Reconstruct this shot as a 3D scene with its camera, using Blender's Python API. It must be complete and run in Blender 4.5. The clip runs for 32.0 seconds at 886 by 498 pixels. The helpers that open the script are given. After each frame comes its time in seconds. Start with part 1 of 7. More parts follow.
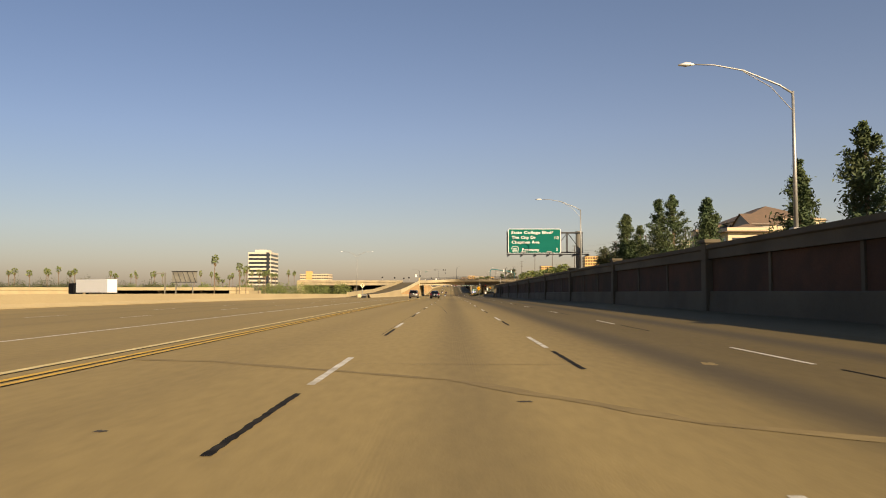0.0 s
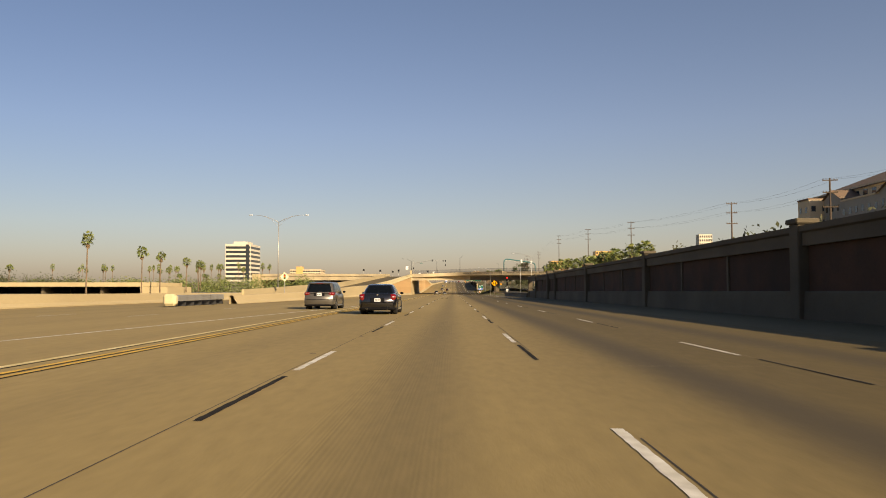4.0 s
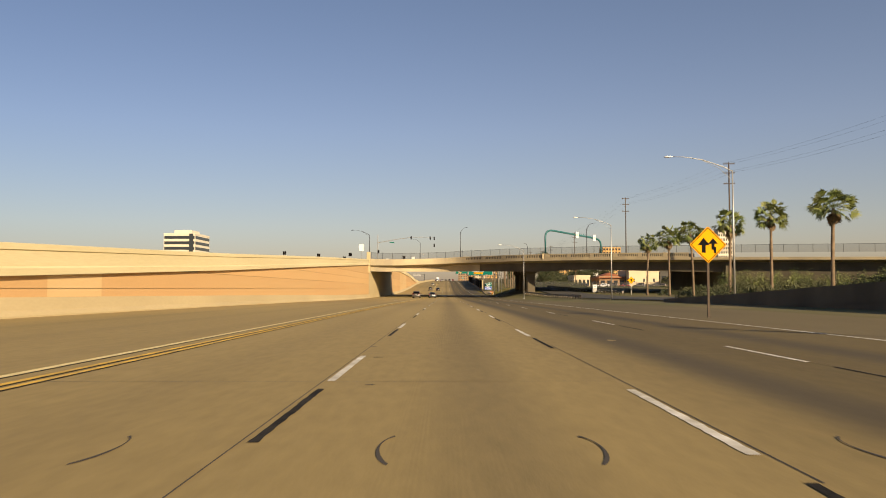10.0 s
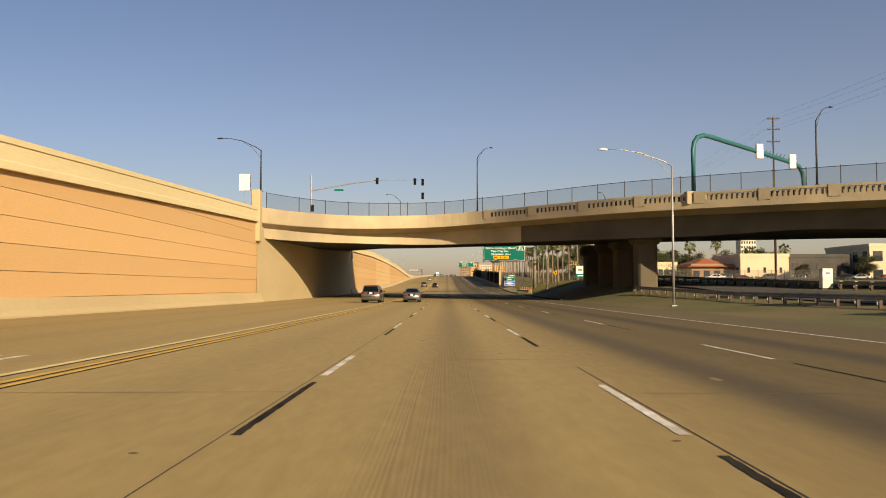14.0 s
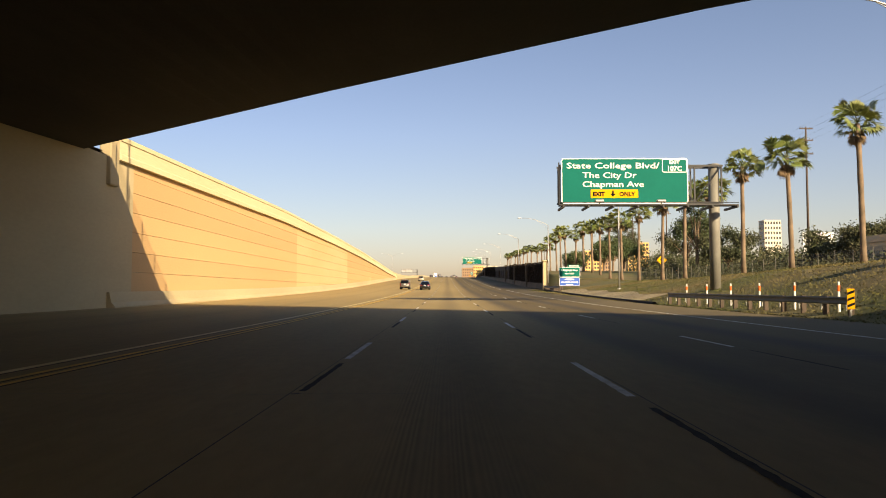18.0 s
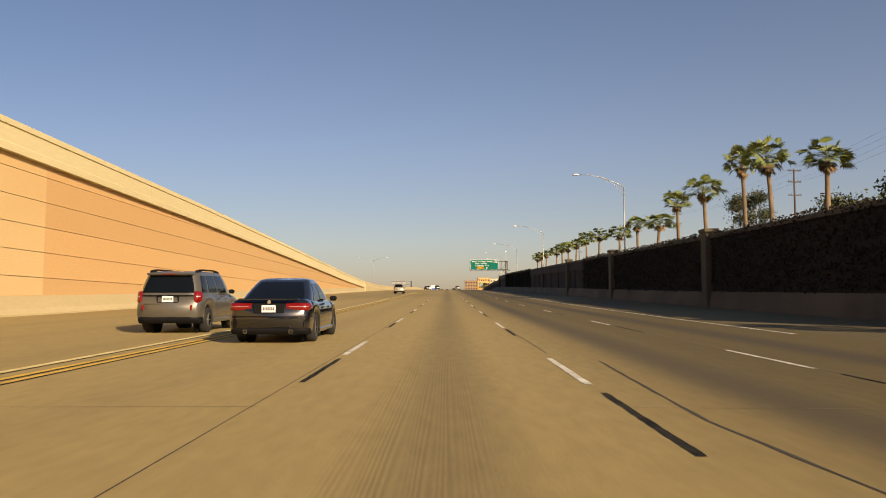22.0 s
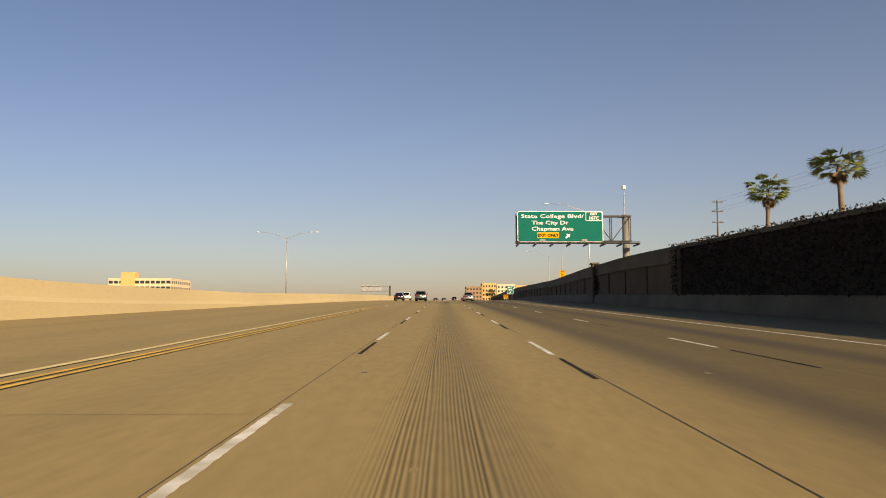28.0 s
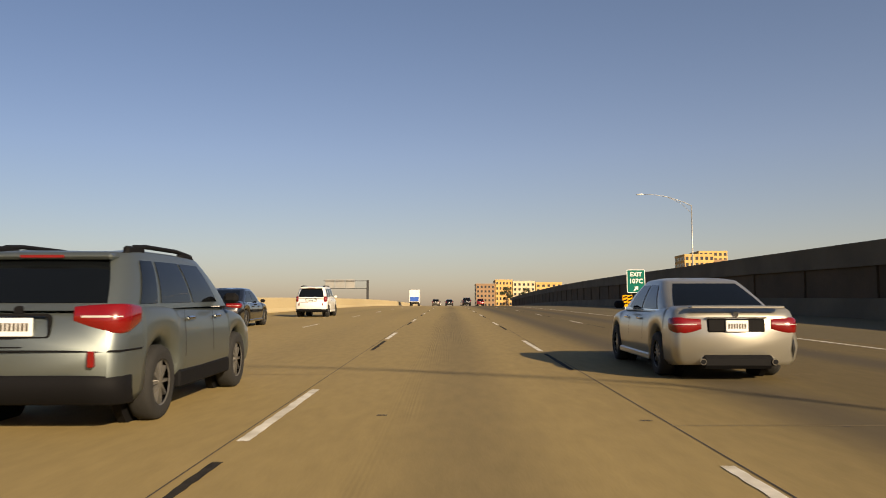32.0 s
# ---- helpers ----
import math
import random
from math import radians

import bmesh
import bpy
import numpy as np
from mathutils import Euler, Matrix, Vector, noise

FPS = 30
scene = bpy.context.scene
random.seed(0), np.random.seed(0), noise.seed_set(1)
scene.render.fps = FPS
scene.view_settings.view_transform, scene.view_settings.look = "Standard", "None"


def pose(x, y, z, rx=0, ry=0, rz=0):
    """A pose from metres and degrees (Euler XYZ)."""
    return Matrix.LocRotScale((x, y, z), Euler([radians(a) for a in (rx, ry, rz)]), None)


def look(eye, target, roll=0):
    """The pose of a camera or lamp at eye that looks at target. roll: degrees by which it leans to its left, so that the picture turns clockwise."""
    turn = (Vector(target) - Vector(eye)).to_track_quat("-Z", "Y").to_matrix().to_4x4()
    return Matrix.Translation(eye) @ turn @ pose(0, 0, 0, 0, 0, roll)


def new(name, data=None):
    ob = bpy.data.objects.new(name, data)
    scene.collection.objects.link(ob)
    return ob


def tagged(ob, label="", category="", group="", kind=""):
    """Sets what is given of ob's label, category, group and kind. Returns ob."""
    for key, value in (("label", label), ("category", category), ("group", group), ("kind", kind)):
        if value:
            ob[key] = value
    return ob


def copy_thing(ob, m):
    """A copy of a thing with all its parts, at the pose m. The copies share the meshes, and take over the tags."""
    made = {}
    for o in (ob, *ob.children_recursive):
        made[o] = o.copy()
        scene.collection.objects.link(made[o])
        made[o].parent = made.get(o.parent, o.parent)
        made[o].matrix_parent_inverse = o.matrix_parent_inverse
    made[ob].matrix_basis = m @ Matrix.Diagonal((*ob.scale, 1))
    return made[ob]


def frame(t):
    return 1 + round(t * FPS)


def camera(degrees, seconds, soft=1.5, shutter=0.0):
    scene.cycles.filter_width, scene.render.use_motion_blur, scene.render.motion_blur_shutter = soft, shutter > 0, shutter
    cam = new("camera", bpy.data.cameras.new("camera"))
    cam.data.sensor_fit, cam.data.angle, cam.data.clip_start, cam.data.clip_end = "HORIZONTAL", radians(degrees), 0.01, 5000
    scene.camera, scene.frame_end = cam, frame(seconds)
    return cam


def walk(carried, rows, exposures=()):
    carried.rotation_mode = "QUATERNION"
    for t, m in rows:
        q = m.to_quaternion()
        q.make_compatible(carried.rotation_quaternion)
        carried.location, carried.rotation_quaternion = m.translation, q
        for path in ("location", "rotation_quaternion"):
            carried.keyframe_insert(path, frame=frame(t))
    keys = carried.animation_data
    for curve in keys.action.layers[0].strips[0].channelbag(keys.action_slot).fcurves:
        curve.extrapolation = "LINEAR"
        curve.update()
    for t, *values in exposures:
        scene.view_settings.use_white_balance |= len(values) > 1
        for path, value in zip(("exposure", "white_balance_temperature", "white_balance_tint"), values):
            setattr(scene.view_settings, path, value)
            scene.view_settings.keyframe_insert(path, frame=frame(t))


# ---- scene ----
# Grade of the freeway: heights of the carriageway every 75 m
GRADE = (0.0, 0.0, -0.23, -0.53, -0.69, -1.11, -1.75, -1.95, -1.49, -0.2, 1.87, 3.87, 5.82, 7.5, 8.6, 9.2, 9.4, 9.3, 9.0)


def road_z(y):
    """Height of the carriageway at y, smooth between the grade points."""
    u = max(0.0, min(17.0, y / 75.0))
    k = min(max(int(u + 0.5), 1), 17)
    d = u - k
    return GRADE[k - 1] * 0.5 * (0.5 - d) ** 2 + GRADE[k] * (0.75 - d * d) + GRADE[k + 1] * 0.5 * (0.5 + d) ** 2


# ---- camera: a dashboard camera driven along the third lane ----
cam = camera(59.9, 32.0, soft=1.0, shutter=0.04)
PATH = [
    (0, -0.11, 0.00, 1.13, 3.17, 0.57), (1, -0.27, 28.55, 1.16, 3.10, 0.39), (2, -0.04, 57.47, 1.15, 3.06, 0.48),
    (3, 0.25, 86.79, 1.11, 3.11, 0.37), (4, 0.46, 115.30, 1.03, 2.95, 0.77), (7, -0.16, 204.21, 0.71, 2.91, 0.49),
    (8, -0.33, 233.50, 0.62, 3.14, 0.42), (9, -0.34, 262.67, 0.55, 2.99, 0.32), (10, -0.35, 292.10, 0.46, 2.97, 0.19),
    (11, -0.31, 320.99, 0.34, 2.89, 0.26), (12, -0.27, 350.21, 0.18, 2.83, 0.21), (13, -0.18, 379.50, -0.02, 2.73, 0.31),
    (14, -0.11, 408.31, -0.24, 2.81, 0.28), (16.5, -0.02, 479.83, -0.67, 2.92, 0.23), (17, -0.03, 494.34, -0.71, 2.99, 0.13),
    (18, -0.18, 523.26, -0.71, 3.14, 0.25), (19, -0.24, 552.29, -0.62, 3.41, 0.20), (20, 0.04, 581.35, -0.42, 3.71, 0.30),
    (21, 0.04, 610.27, -0.10, 4.04, 0.21), (22, 0.06, 638.98, 0.34, 4.24, 0.33), (23, -0.08, 667.50, 0.89, 4.59, 0.47),
    (24, -0.15, 696.00, 1.55, 4.69, 0.50), (25, -0.19, 724.80, 2.33, 4.83, 0.42), (26, -0.22, 752.83, 3.09, 4.85, 0.27),
    (29, -0.18, 838.59, 5.38, 4.78, 0.02), (30, -0.12, 867.36, 6.13, 4.83, 0.25), (31, -0.12, 896.14, 6.86, 4.74, 0.36),
    (32, -0.13, 924.76, 7.58, 4.69, 0.46),
]
walk(cam, [(t, pose(x, y, z, 90 + pitch, 0, yaw)) for t, x, y, z, pitch, yaw in PATH],
     exposures=[(0, 0.85, 7100, 12), (16, 0.85, 7100, 12), (17, 1.15, 7100, 12), (18, 1.35, 7100, 12), (19, 1.3, 7100, 12), (20, 0.85, 7100, 12), (32, 0.85, 7100, 12)])

# ---- light: low sun from behind on the right, clear hazy sky ----
SUN = Vector((1.44, -2.05, 1.0)).normalized()
world = bpy.data.worlds.new("world")
scene.world = world
world.use_nodes = True
wn = world.node_tree.nodes
sky = wn.new("ShaderNodeTexSky")
sky.sky_type, sky.sun_disc = "NISHITA", False
sky.sun_elevation, sky.sun_rotation = math.asin(SUN.z), math.atan2(SUN.x, SUN.y)
sky.air_density, sky.dust_density, sky.ozone_density = 1.0, 0.8, 3.0
wn["Background"].inputs["Strength"].default_value = 0.06
wl = world.node_tree.links
# smog: a dusty pink-grey layer low down, a deeper blue above
way, axes = wn.new("ShaderNodeTexCoord"), wn.new("ShaderNodeSeparateXYZ")
wl.new(way.outputs["Generated"], axes.inputs[0])
layer = wn.new("ShaderNodeValToRGB")
for e, (p, c) in zip([layer.color_ramp.elements[0], layer.color_ramp.elements[1]] + [layer.color_ramp.elements.new(q) for q in (0.08, 0.2)],
                     ((0.0, (0.96, 0.76, 0.72)), (0.45, (0.91, 0.90, 1.13)), (0.08, (1.15, 0.94, 0.90)), (0.2, (1.22, 1.02, 1.04)))):
    e.position, e.color = p, (*c, 1)
wl.new(axes.outputs[2], layer.inputs[0])
# the smog glows warmer and a little more towards the sun's side
side, warm = wn.new("ShaderNodeMapRange"), wn.new("ShaderNodeValToRGB")
side.inputs[1].default_value, side.inputs[2].default_value, side.inputs[3].default_value, side.inputs[4].default_value = -0.6, 0.6, 0.0, 1.0
warm.color_ramp.elements[0].color, warm.color_ramp.elements[1].color = (0.76, 0.80, 0.84, 1), (1.06, 1.02, 0.97, 1)
wl.new(axes.outputs[0], side.inputs[0])
wl.new(side.outputs[0], warm.inputs[0])
tint, glow = wn.new("ShaderNodeMix"), wn.new("ShaderNodeVectorMath")
tint.data_type, tint.blend_type, tint.inputs[0].default_value, glow.operation = "RGBA", "MULTIPLY", 1.0, "MULTIPLY"
wl.new(sky.outputs[0], tint.inputs[6])
wl.new(layer.outputs[0], tint.inputs[7])
wl.new(tint.outputs[2], glow.inputs[0])
wl.new(warm.outputs[0], glow.inputs[1])
wl.new(glow.outputs[0], wn["Background"].inputs["Color"])
sun = bpy.data.lights.new("sun", "SUN")
sun.energy, sun.angle, sun.color = 4.2, radians(0.53), (1.0, 0.83, 0.58)
new("sun", sun).matrix_world = look(SUN * 50, (0, 0, 0))

# ---- materials ----
def material(name, base, rough=0.8, metal=0.0, vary=0.15, scale=1.0, second=None, mix_scale=0.2, bump=0.2, bump_scale=30.0,
             per_object=0.0, stretch=(1, 1, 1), spec=0.4, sharp=0.5):
    """A surface with a base colour, stains at one scale, grain at another, and fine relief."""
    m = bpy.data.materials.new(name)
    m.use_nodes = True
    nodes, links = m.node_tree.nodes, m.node_tree.links
    shader = nodes["Principled BSDF"]
    shader.inputs["Roughness"].default_value, shader.inputs["Metallic"].default_value = rough, metal
    shader.inputs["Specular IOR Level"].default_value = spec
    geo = nodes.new("ShaderNodeNewGeometry")
    where = nodes.new("ShaderNodeVectorMath")
    where.operation = "MULTIPLY"
    where.inputs[1].default_value = stretch
    links.new(geo.outputs["Position"], where.inputs[0])

    def noise_at(s, detail):
        n = nodes.new("ShaderNodeTexNoise")
        n.inputs["Scale"].default_value, n.inputs["Detail"].default_value = s, detail
        links.new(where.outputs[0], n.inputs["Vector"])
        return n.outputs["Fac"]

    big = nodes.new("ShaderNodeMapRange")
    big.inputs[1].default_value, big.inputs[2].default_value = 0.5 - 0.5 * sharp * 0.6, 0.5 + 0.5 * sharp * 0.6
    links.new(noise_at(mix_scale, 5), big.inputs[0])
    blend = nodes.new("ShaderNodeMix")
    blend.data_type = "RGBA"
    other = second or tuple(c * (1 - vary) for c in base)
    blend.inputs[6].default_value, blend.inputs[7].default_value = (*base, 1), (*other, 1)
    links.new(big.outputs[0], blend.inputs[0])
    hsv = nodes.new("ShaderNodeHueSaturation")
    links.new(blend.outputs[2], hsv.inputs["Color"])
    value = nodes.new("ShaderNodeMapRange")
    value.inputs[3].default_value, value.inputs[4].default_value = 1 - vary, 1 + vary
    links.new(noise_at(scale * 8, 6), value.inputs[0])
    out = value.outputs[0]
    if per_object:
        info, span, both = nodes.new("ShaderNodeObjectInfo"), nodes.new("ShaderNodeMapRange"), nodes.new("ShaderNodeMath")
        span.inputs[3].default_value, span.inputs[4].default_value = 1 - per_object, 1 + per_object
        both.operation = "MULTIPLY"
        links.new(info.outputs["Random"], span.inputs[0])
        links.new(span.outputs[0], both.inputs[0])
        links.new(out, both.inputs[1])
        out = both.outputs[0]
    links.new(out, hsv.inputs["Value"])
    links.new(hsv.outputs[0], shader.inputs["Base Color"])
    if bump:
        b = nodes.new("ShaderNodeBump")
        b.inputs["Strength"].default_value, b.inputs["Distance"].default_value = bump, 0.02
        links.new(noise_at(bump_scale, 4), b.inputs["Height"])
        links.new(b.outputs[0], shader.inputs["Normal"])
    return m


def paint(name, base, rough=0.3, metal=0.0, coat=0.0, emit=0.0):
    """A plain even surface: car paint, plastic, enamel."""
    m = bpy.data.materials.new(name)
    m.use_nodes = True
    shader = m.node_tree.nodes["Principled BSDF"]
    shader.inputs["Base Color"].default_value = (*base, 1)
    shader.inputs["Roughness"].default_value, shader.inputs["Metallic"].default_value = rough, metal
    shader.inputs["Coat Weight"].default_value, shader.inputs["Coat Roughness"].default_value = coat, 0.05
    if emit:
        shader.inputs["Emission Color"].default_value = (*base, 1)
        shader.inputs["Emission Strength"].default_value = emit
    return m


def road_material():
    """Old portland-cement slabs: tan grey, an oil-dark band down each lane, lighter wheel tracks, stains and tining."""
    m = material("road_concrete", (0.345, 0.255, 0.105), 0.85, vary=0.2, scale=0.9, second=(0.268, 0.198, 0.082), mix_scale=0.05,
                 bump=0.08, bump_scale=40, stretch=(1, 0.25, 1), spec=0.25)
    nodes, links = m.node_tree.nodes, m.node_tree.links
    shader = nodes["Principled BSDF"]
    colour = shader.inputs["Base Color"].links[0].from_socket
    geo, split = nodes.new("ShaderNodeNewGeometry"), nodes.new("ShaderNodeSeparateXYZ")
    links.new(geo.outputs["Position"], split.inputs[0])

    def calc(kind, a, b=0.0):
        n = nodes.new("ShaderNodeMath")
        n.operation = kind
        for slot, v in zip(n.inputs, (a, b)):
            if isinstance(v, (int, float)):
                slot.default_value = v
            else:
                links.new(v, slot)
        return n.outputs[0]

    lane = calc("COSINE", calc("MULTIPLY", split.outputs[0], 2 * math.pi / 3.66))
    band = calc("MAXIMUM", lane, 0.0)
    band = calc("POWER", band, 1.6)
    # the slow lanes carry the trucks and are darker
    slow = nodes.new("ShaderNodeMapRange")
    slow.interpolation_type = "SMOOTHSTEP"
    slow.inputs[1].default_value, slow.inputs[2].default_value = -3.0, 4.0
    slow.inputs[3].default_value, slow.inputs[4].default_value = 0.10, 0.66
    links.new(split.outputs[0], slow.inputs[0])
    noise_band = nodes.new("ShaderNodeTexNoise")
    noise_band.inputs["Scale"].default_value = 0.35
    stretch = nodes.new("ShaderNodeVectorMath")
    stretch.operation, stretch.inputs[1].default_value = "MULTIPLY", (1, 0.08, 1)
    links.new(geo.outputs["Position"], stretch.inputs[0])
    links.new(stretch.outputs[0], noise_band.inputs["Vector"])
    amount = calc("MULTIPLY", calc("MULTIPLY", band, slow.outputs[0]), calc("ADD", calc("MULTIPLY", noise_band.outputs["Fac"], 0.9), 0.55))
    # slow side darkened: grimy lanes, and the lens's dim corner put into the colour
    grime_and_dim = nodes.new("ShaderNodeMapRange")
    grime_and_dim.interpolation_type = "SMOOTHSTEP"
    grime_and_dim.inputs[1].default_value, grime_and_dim.inputs[2].default_value = 0.6, 5.2
    grime_and_dim.inputs[3].default_value, grime_and_dim.inputs[4].default_value = 1.0, 0.40
    links.new(split.outputs[0], grime_and_dim.inputs[0])
    # worn tining down the middle of the camera's lane, in patches
    fine, drawn = nodes.new("ShaderNodeTexNoise"), nodes.new("ShaderNodeVectorMath")
    fine.inputs["Scale"].default_value, fine.inputs["Detail"].default_value = 1.0, 0
    drawn.operation, drawn.inputs[1].default_value = "MULTIPLY", (9.0, 0.15, 0)
    links.new(geo.outputs["Position"], drawn.inputs[0])
    links.new(drawn.outputs[0], fine.inputs["Vector"])
    rake = calc("SINE", calc("ADD", calc("MULTIPLY", split.outputs[0], 2 * math.pi / 0.042), calc("MULTIPLY", fine.outputs["Fac"], 11.0)))
    comb = calc("MULTIPLY", calc("SUBTRACT", rake, 0.35), calc("ADD", calc("MULTIPLY", fine.outputs["Fac"], 1.4), -0.1))
    lane_mask = nodes.new("ShaderNodeMapRange")
    lane_mask.interpolation_type = "SMOOTHSTEP"
    lane_mask.inputs[1].default_value, lane_mask.inputs[2].default_value, lane_mask.inputs[3].default_value, lane_mask.inputs[4].default_value = 0.35, 0.75, 1.0, 0.0
    links.new(calc("ABSOLUTE", calc("ADD", split.outputs[0], 0.15)), lane_mask.inputs[0])
    in_lane = lane_mask.outputs[0]
    long_noise = nodes.new("ShaderNodeTexNoise")
    long_noise.inputs["Scale"].default_value, long_noise.inputs["Detail"].default_value = 0.6, 3
    pulled = nodes.new("ShaderNodeVectorMath")
    pulled.operation, pulled.inputs[1].default_value = "MULTIPLY", (0.9, 0.09, 1)
    links.new(geo.outputs["Position"], pulled.inputs[0])
    links.new(pulled.outputs[0], long_noise.inputs["Vector"])
    worn = nodes.new("ShaderNodeMapRange")
    worn.inputs[1].default_value, worn.inputs[2].default_value, worn.inputs[3].default_value, worn.inputs[4].default_value = 0.44, 0.62, 0.0, 0.42
    links.new(long_noise.outputs["Fac"], worn.inputs[0])
    far_end = nodes.new("ShaderNodeMapRange")
    far_end.inputs[1].default_value, far_end.inputs[2].default_value, far_end.inputs[3].default_value, far_end.inputs[4].default_value = 690.0, 840.0, 0.35, 1.25
    links.new(split.outputs[1], far_end.inputs[0])
    comb = calc("MULTIPLY", calc("MULTIPLY", comb, in_lane), calc("MULTIPLY", worn.outputs[0], far_end.outputs[0]))
    tone = nodes.new("ShaderNodeHueSaturation")
    links.new(calc("MULTIPLY", grime_and_dim.outputs[0], calc("ADD", comb, 1.0)), tone.inputs["Value"])
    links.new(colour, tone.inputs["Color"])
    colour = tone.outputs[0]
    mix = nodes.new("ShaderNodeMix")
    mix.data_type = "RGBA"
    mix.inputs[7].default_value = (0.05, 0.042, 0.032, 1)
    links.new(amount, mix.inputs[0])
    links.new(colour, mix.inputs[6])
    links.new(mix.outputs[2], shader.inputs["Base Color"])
    return m


ROAD = road_material()
# base colour lowered to deepen the shade along the right edge
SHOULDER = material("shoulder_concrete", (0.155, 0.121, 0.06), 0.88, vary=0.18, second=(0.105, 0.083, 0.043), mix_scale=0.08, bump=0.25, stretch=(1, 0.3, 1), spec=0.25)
WHITE_LINE = material("white_road_paint", (0.74, 0.71, 0.63), 0.7, vary=0.2, second=(0.46, 0.42, 0.33), mix_scale=2.5, bump=0.3, bump_scale=60)
YELLOW_LINE = material("yellow_road_paint", (0.78, 0.47, 0.05), 0.7, vary=0.2, second=(0.5, 0.31, 0.06), mix_scale=2.0, bump=0.3, bump_scale=60)
CREAM_LINE = material("cream_road_paint", (0.76, 0.62, 0.30), 0.7, vary=0.18, second=(0.6, 0.47, 0.2), mix_scale=2.0, bump=0.3, bump_scale=60)
BLACK_LINE = material("black_contrast_paint", (0.012, 0.011, 0.010), 0.9, vary=0.3, second=(0.035, 0.031, 0.025), mix_scale=3.0, bump=0.3, spec=0.1)
JOINT = material("joint_tar", (0.06, 0.05, 0.04), 0.9, vary=0.3, bump=0.0)
JOINT_PALE = material("slab_joint_sealant", (0.14, 0.115, 0.07), 0.9, vary=0.3, second=(0.24, 0.19, 0.1), mix_scale=0.7, bump=0.0)
TYRE_MARK = material("faint_tyre_mark", (0.215, 0.156, 0.064), 0.88, vary=0.2, second=(0.265, 0.194, 0.079), mix_scale=1.2, bump=0.1)
ROAD_BAND = material("dark_road_band", (0.14, 0.113, 0.064), 0.85, vary=0.25, second=(0.19, 0.15, 0.08), mix_scale=0.6, bump=0.2)
PALE_CONCRETE = material("pale_parapet_concrete", (0.60, 0.52, 0.31), 0.85, vary=0.1, scale=0.6, second=(0.53, 0.45, 0.26), mix_scale=0.12, bump=0.25, bump_scale=12, stretch=(1, 0.2, 2.0))
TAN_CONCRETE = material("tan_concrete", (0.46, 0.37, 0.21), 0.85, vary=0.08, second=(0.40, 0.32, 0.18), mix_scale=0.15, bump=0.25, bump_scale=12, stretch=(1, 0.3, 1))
PEACH_WALL = material("peach_wall_panels", (0.51, 0.30, 0.13), 0.85, vary=0.08, second=(0.53, 0.355, 0.165), mix_scale=0.06, bump=0.35, bump_scale=9, per_object=0.05, stretch=(1, 0.35, 1.6), sharp=1.2)
PATCH_WALL = material("pale_wall_patch", (0.57, 0.40, 0.20), 0.85, vary=0.06, second=(0.54, 0.36, 0.165), mix_scale=0.1, bump=0.3, bump_scale=9, stretch=(1, 0.35, 1.6))
# grey lowered to deepen the shade of the right-hand walls
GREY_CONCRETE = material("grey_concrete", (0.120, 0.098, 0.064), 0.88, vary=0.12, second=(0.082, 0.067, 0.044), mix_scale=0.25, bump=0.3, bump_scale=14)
# near-black concrete: shade below and behind spans, put into the colour
SHADE_CONCRETE = material("shade_toned_concrete", (0.045, 0.042, 0.036), 0.92, vary=0.15, second=(0.07, 0.064, 0.052), mix_scale=0.15, bump=0.3, bump_scale=10, stretch=(1, 0.4, 1), spec=0.2)
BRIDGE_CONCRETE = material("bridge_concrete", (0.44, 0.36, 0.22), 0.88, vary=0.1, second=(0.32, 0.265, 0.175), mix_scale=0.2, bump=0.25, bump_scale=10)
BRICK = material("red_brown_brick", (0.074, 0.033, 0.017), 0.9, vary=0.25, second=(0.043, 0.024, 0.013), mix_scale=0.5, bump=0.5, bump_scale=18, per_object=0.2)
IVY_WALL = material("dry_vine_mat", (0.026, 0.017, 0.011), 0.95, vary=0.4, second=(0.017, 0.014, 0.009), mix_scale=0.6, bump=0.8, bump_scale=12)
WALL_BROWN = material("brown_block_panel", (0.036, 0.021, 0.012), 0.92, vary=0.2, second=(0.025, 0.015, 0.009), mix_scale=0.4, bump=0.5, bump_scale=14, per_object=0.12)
CAP_BROWN = material("dark_brown_concrete", (0.054, 0.036, 0.021), 0.9, vary=0.2, second=(0.035, 0.024, 0.014), mix_scale=0.3, bump=0.3, bump_scale=12)
WALL_TAN = material("tan_block_panel", (0.095, 0.064, 0.036), 0.92, vary=0.2, second=(0.07, 0.048, 0.027), mix_scale=0.4, bump=0.5, bump_scale=14, per_object=0.12)
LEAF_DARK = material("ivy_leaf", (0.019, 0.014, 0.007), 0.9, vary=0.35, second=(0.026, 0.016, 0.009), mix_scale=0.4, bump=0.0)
LEAF_GREEN = material("shrub_leaf", (0.046, 0.06, 0.021), 0.75, vary=0.35, second=(0.07, 0.068, 0.03), mix_scale=0.3, bump=0.0)
PINE_LEAF = material("pine_needles", (0.045, 0.075, 0.028), 0.75, vary=0.4, second=(0.075, 0.09, 0.03), mix_scale=0.4, bump=0.0)
PALM_LEAF = material("palm_frond", (0.11, 0.15, 0.036), 0.5, vary=0.4, second=(0.17, 0.18, 0.055), mix_scale=0.5, bump=0.0)
PALM_DRY = material("dry_palm_skirt", (0.22, 0.15, 0.08), 0.9, vary=0.3, bump=0.0)
BARK = material("palm_bark", (0.22, 0.155, 0.10), 0.95, vary=0.3, second=(0.13, 0.095, 0.06), mix_scale=1.0, bump=0.8, bump_scale=14)
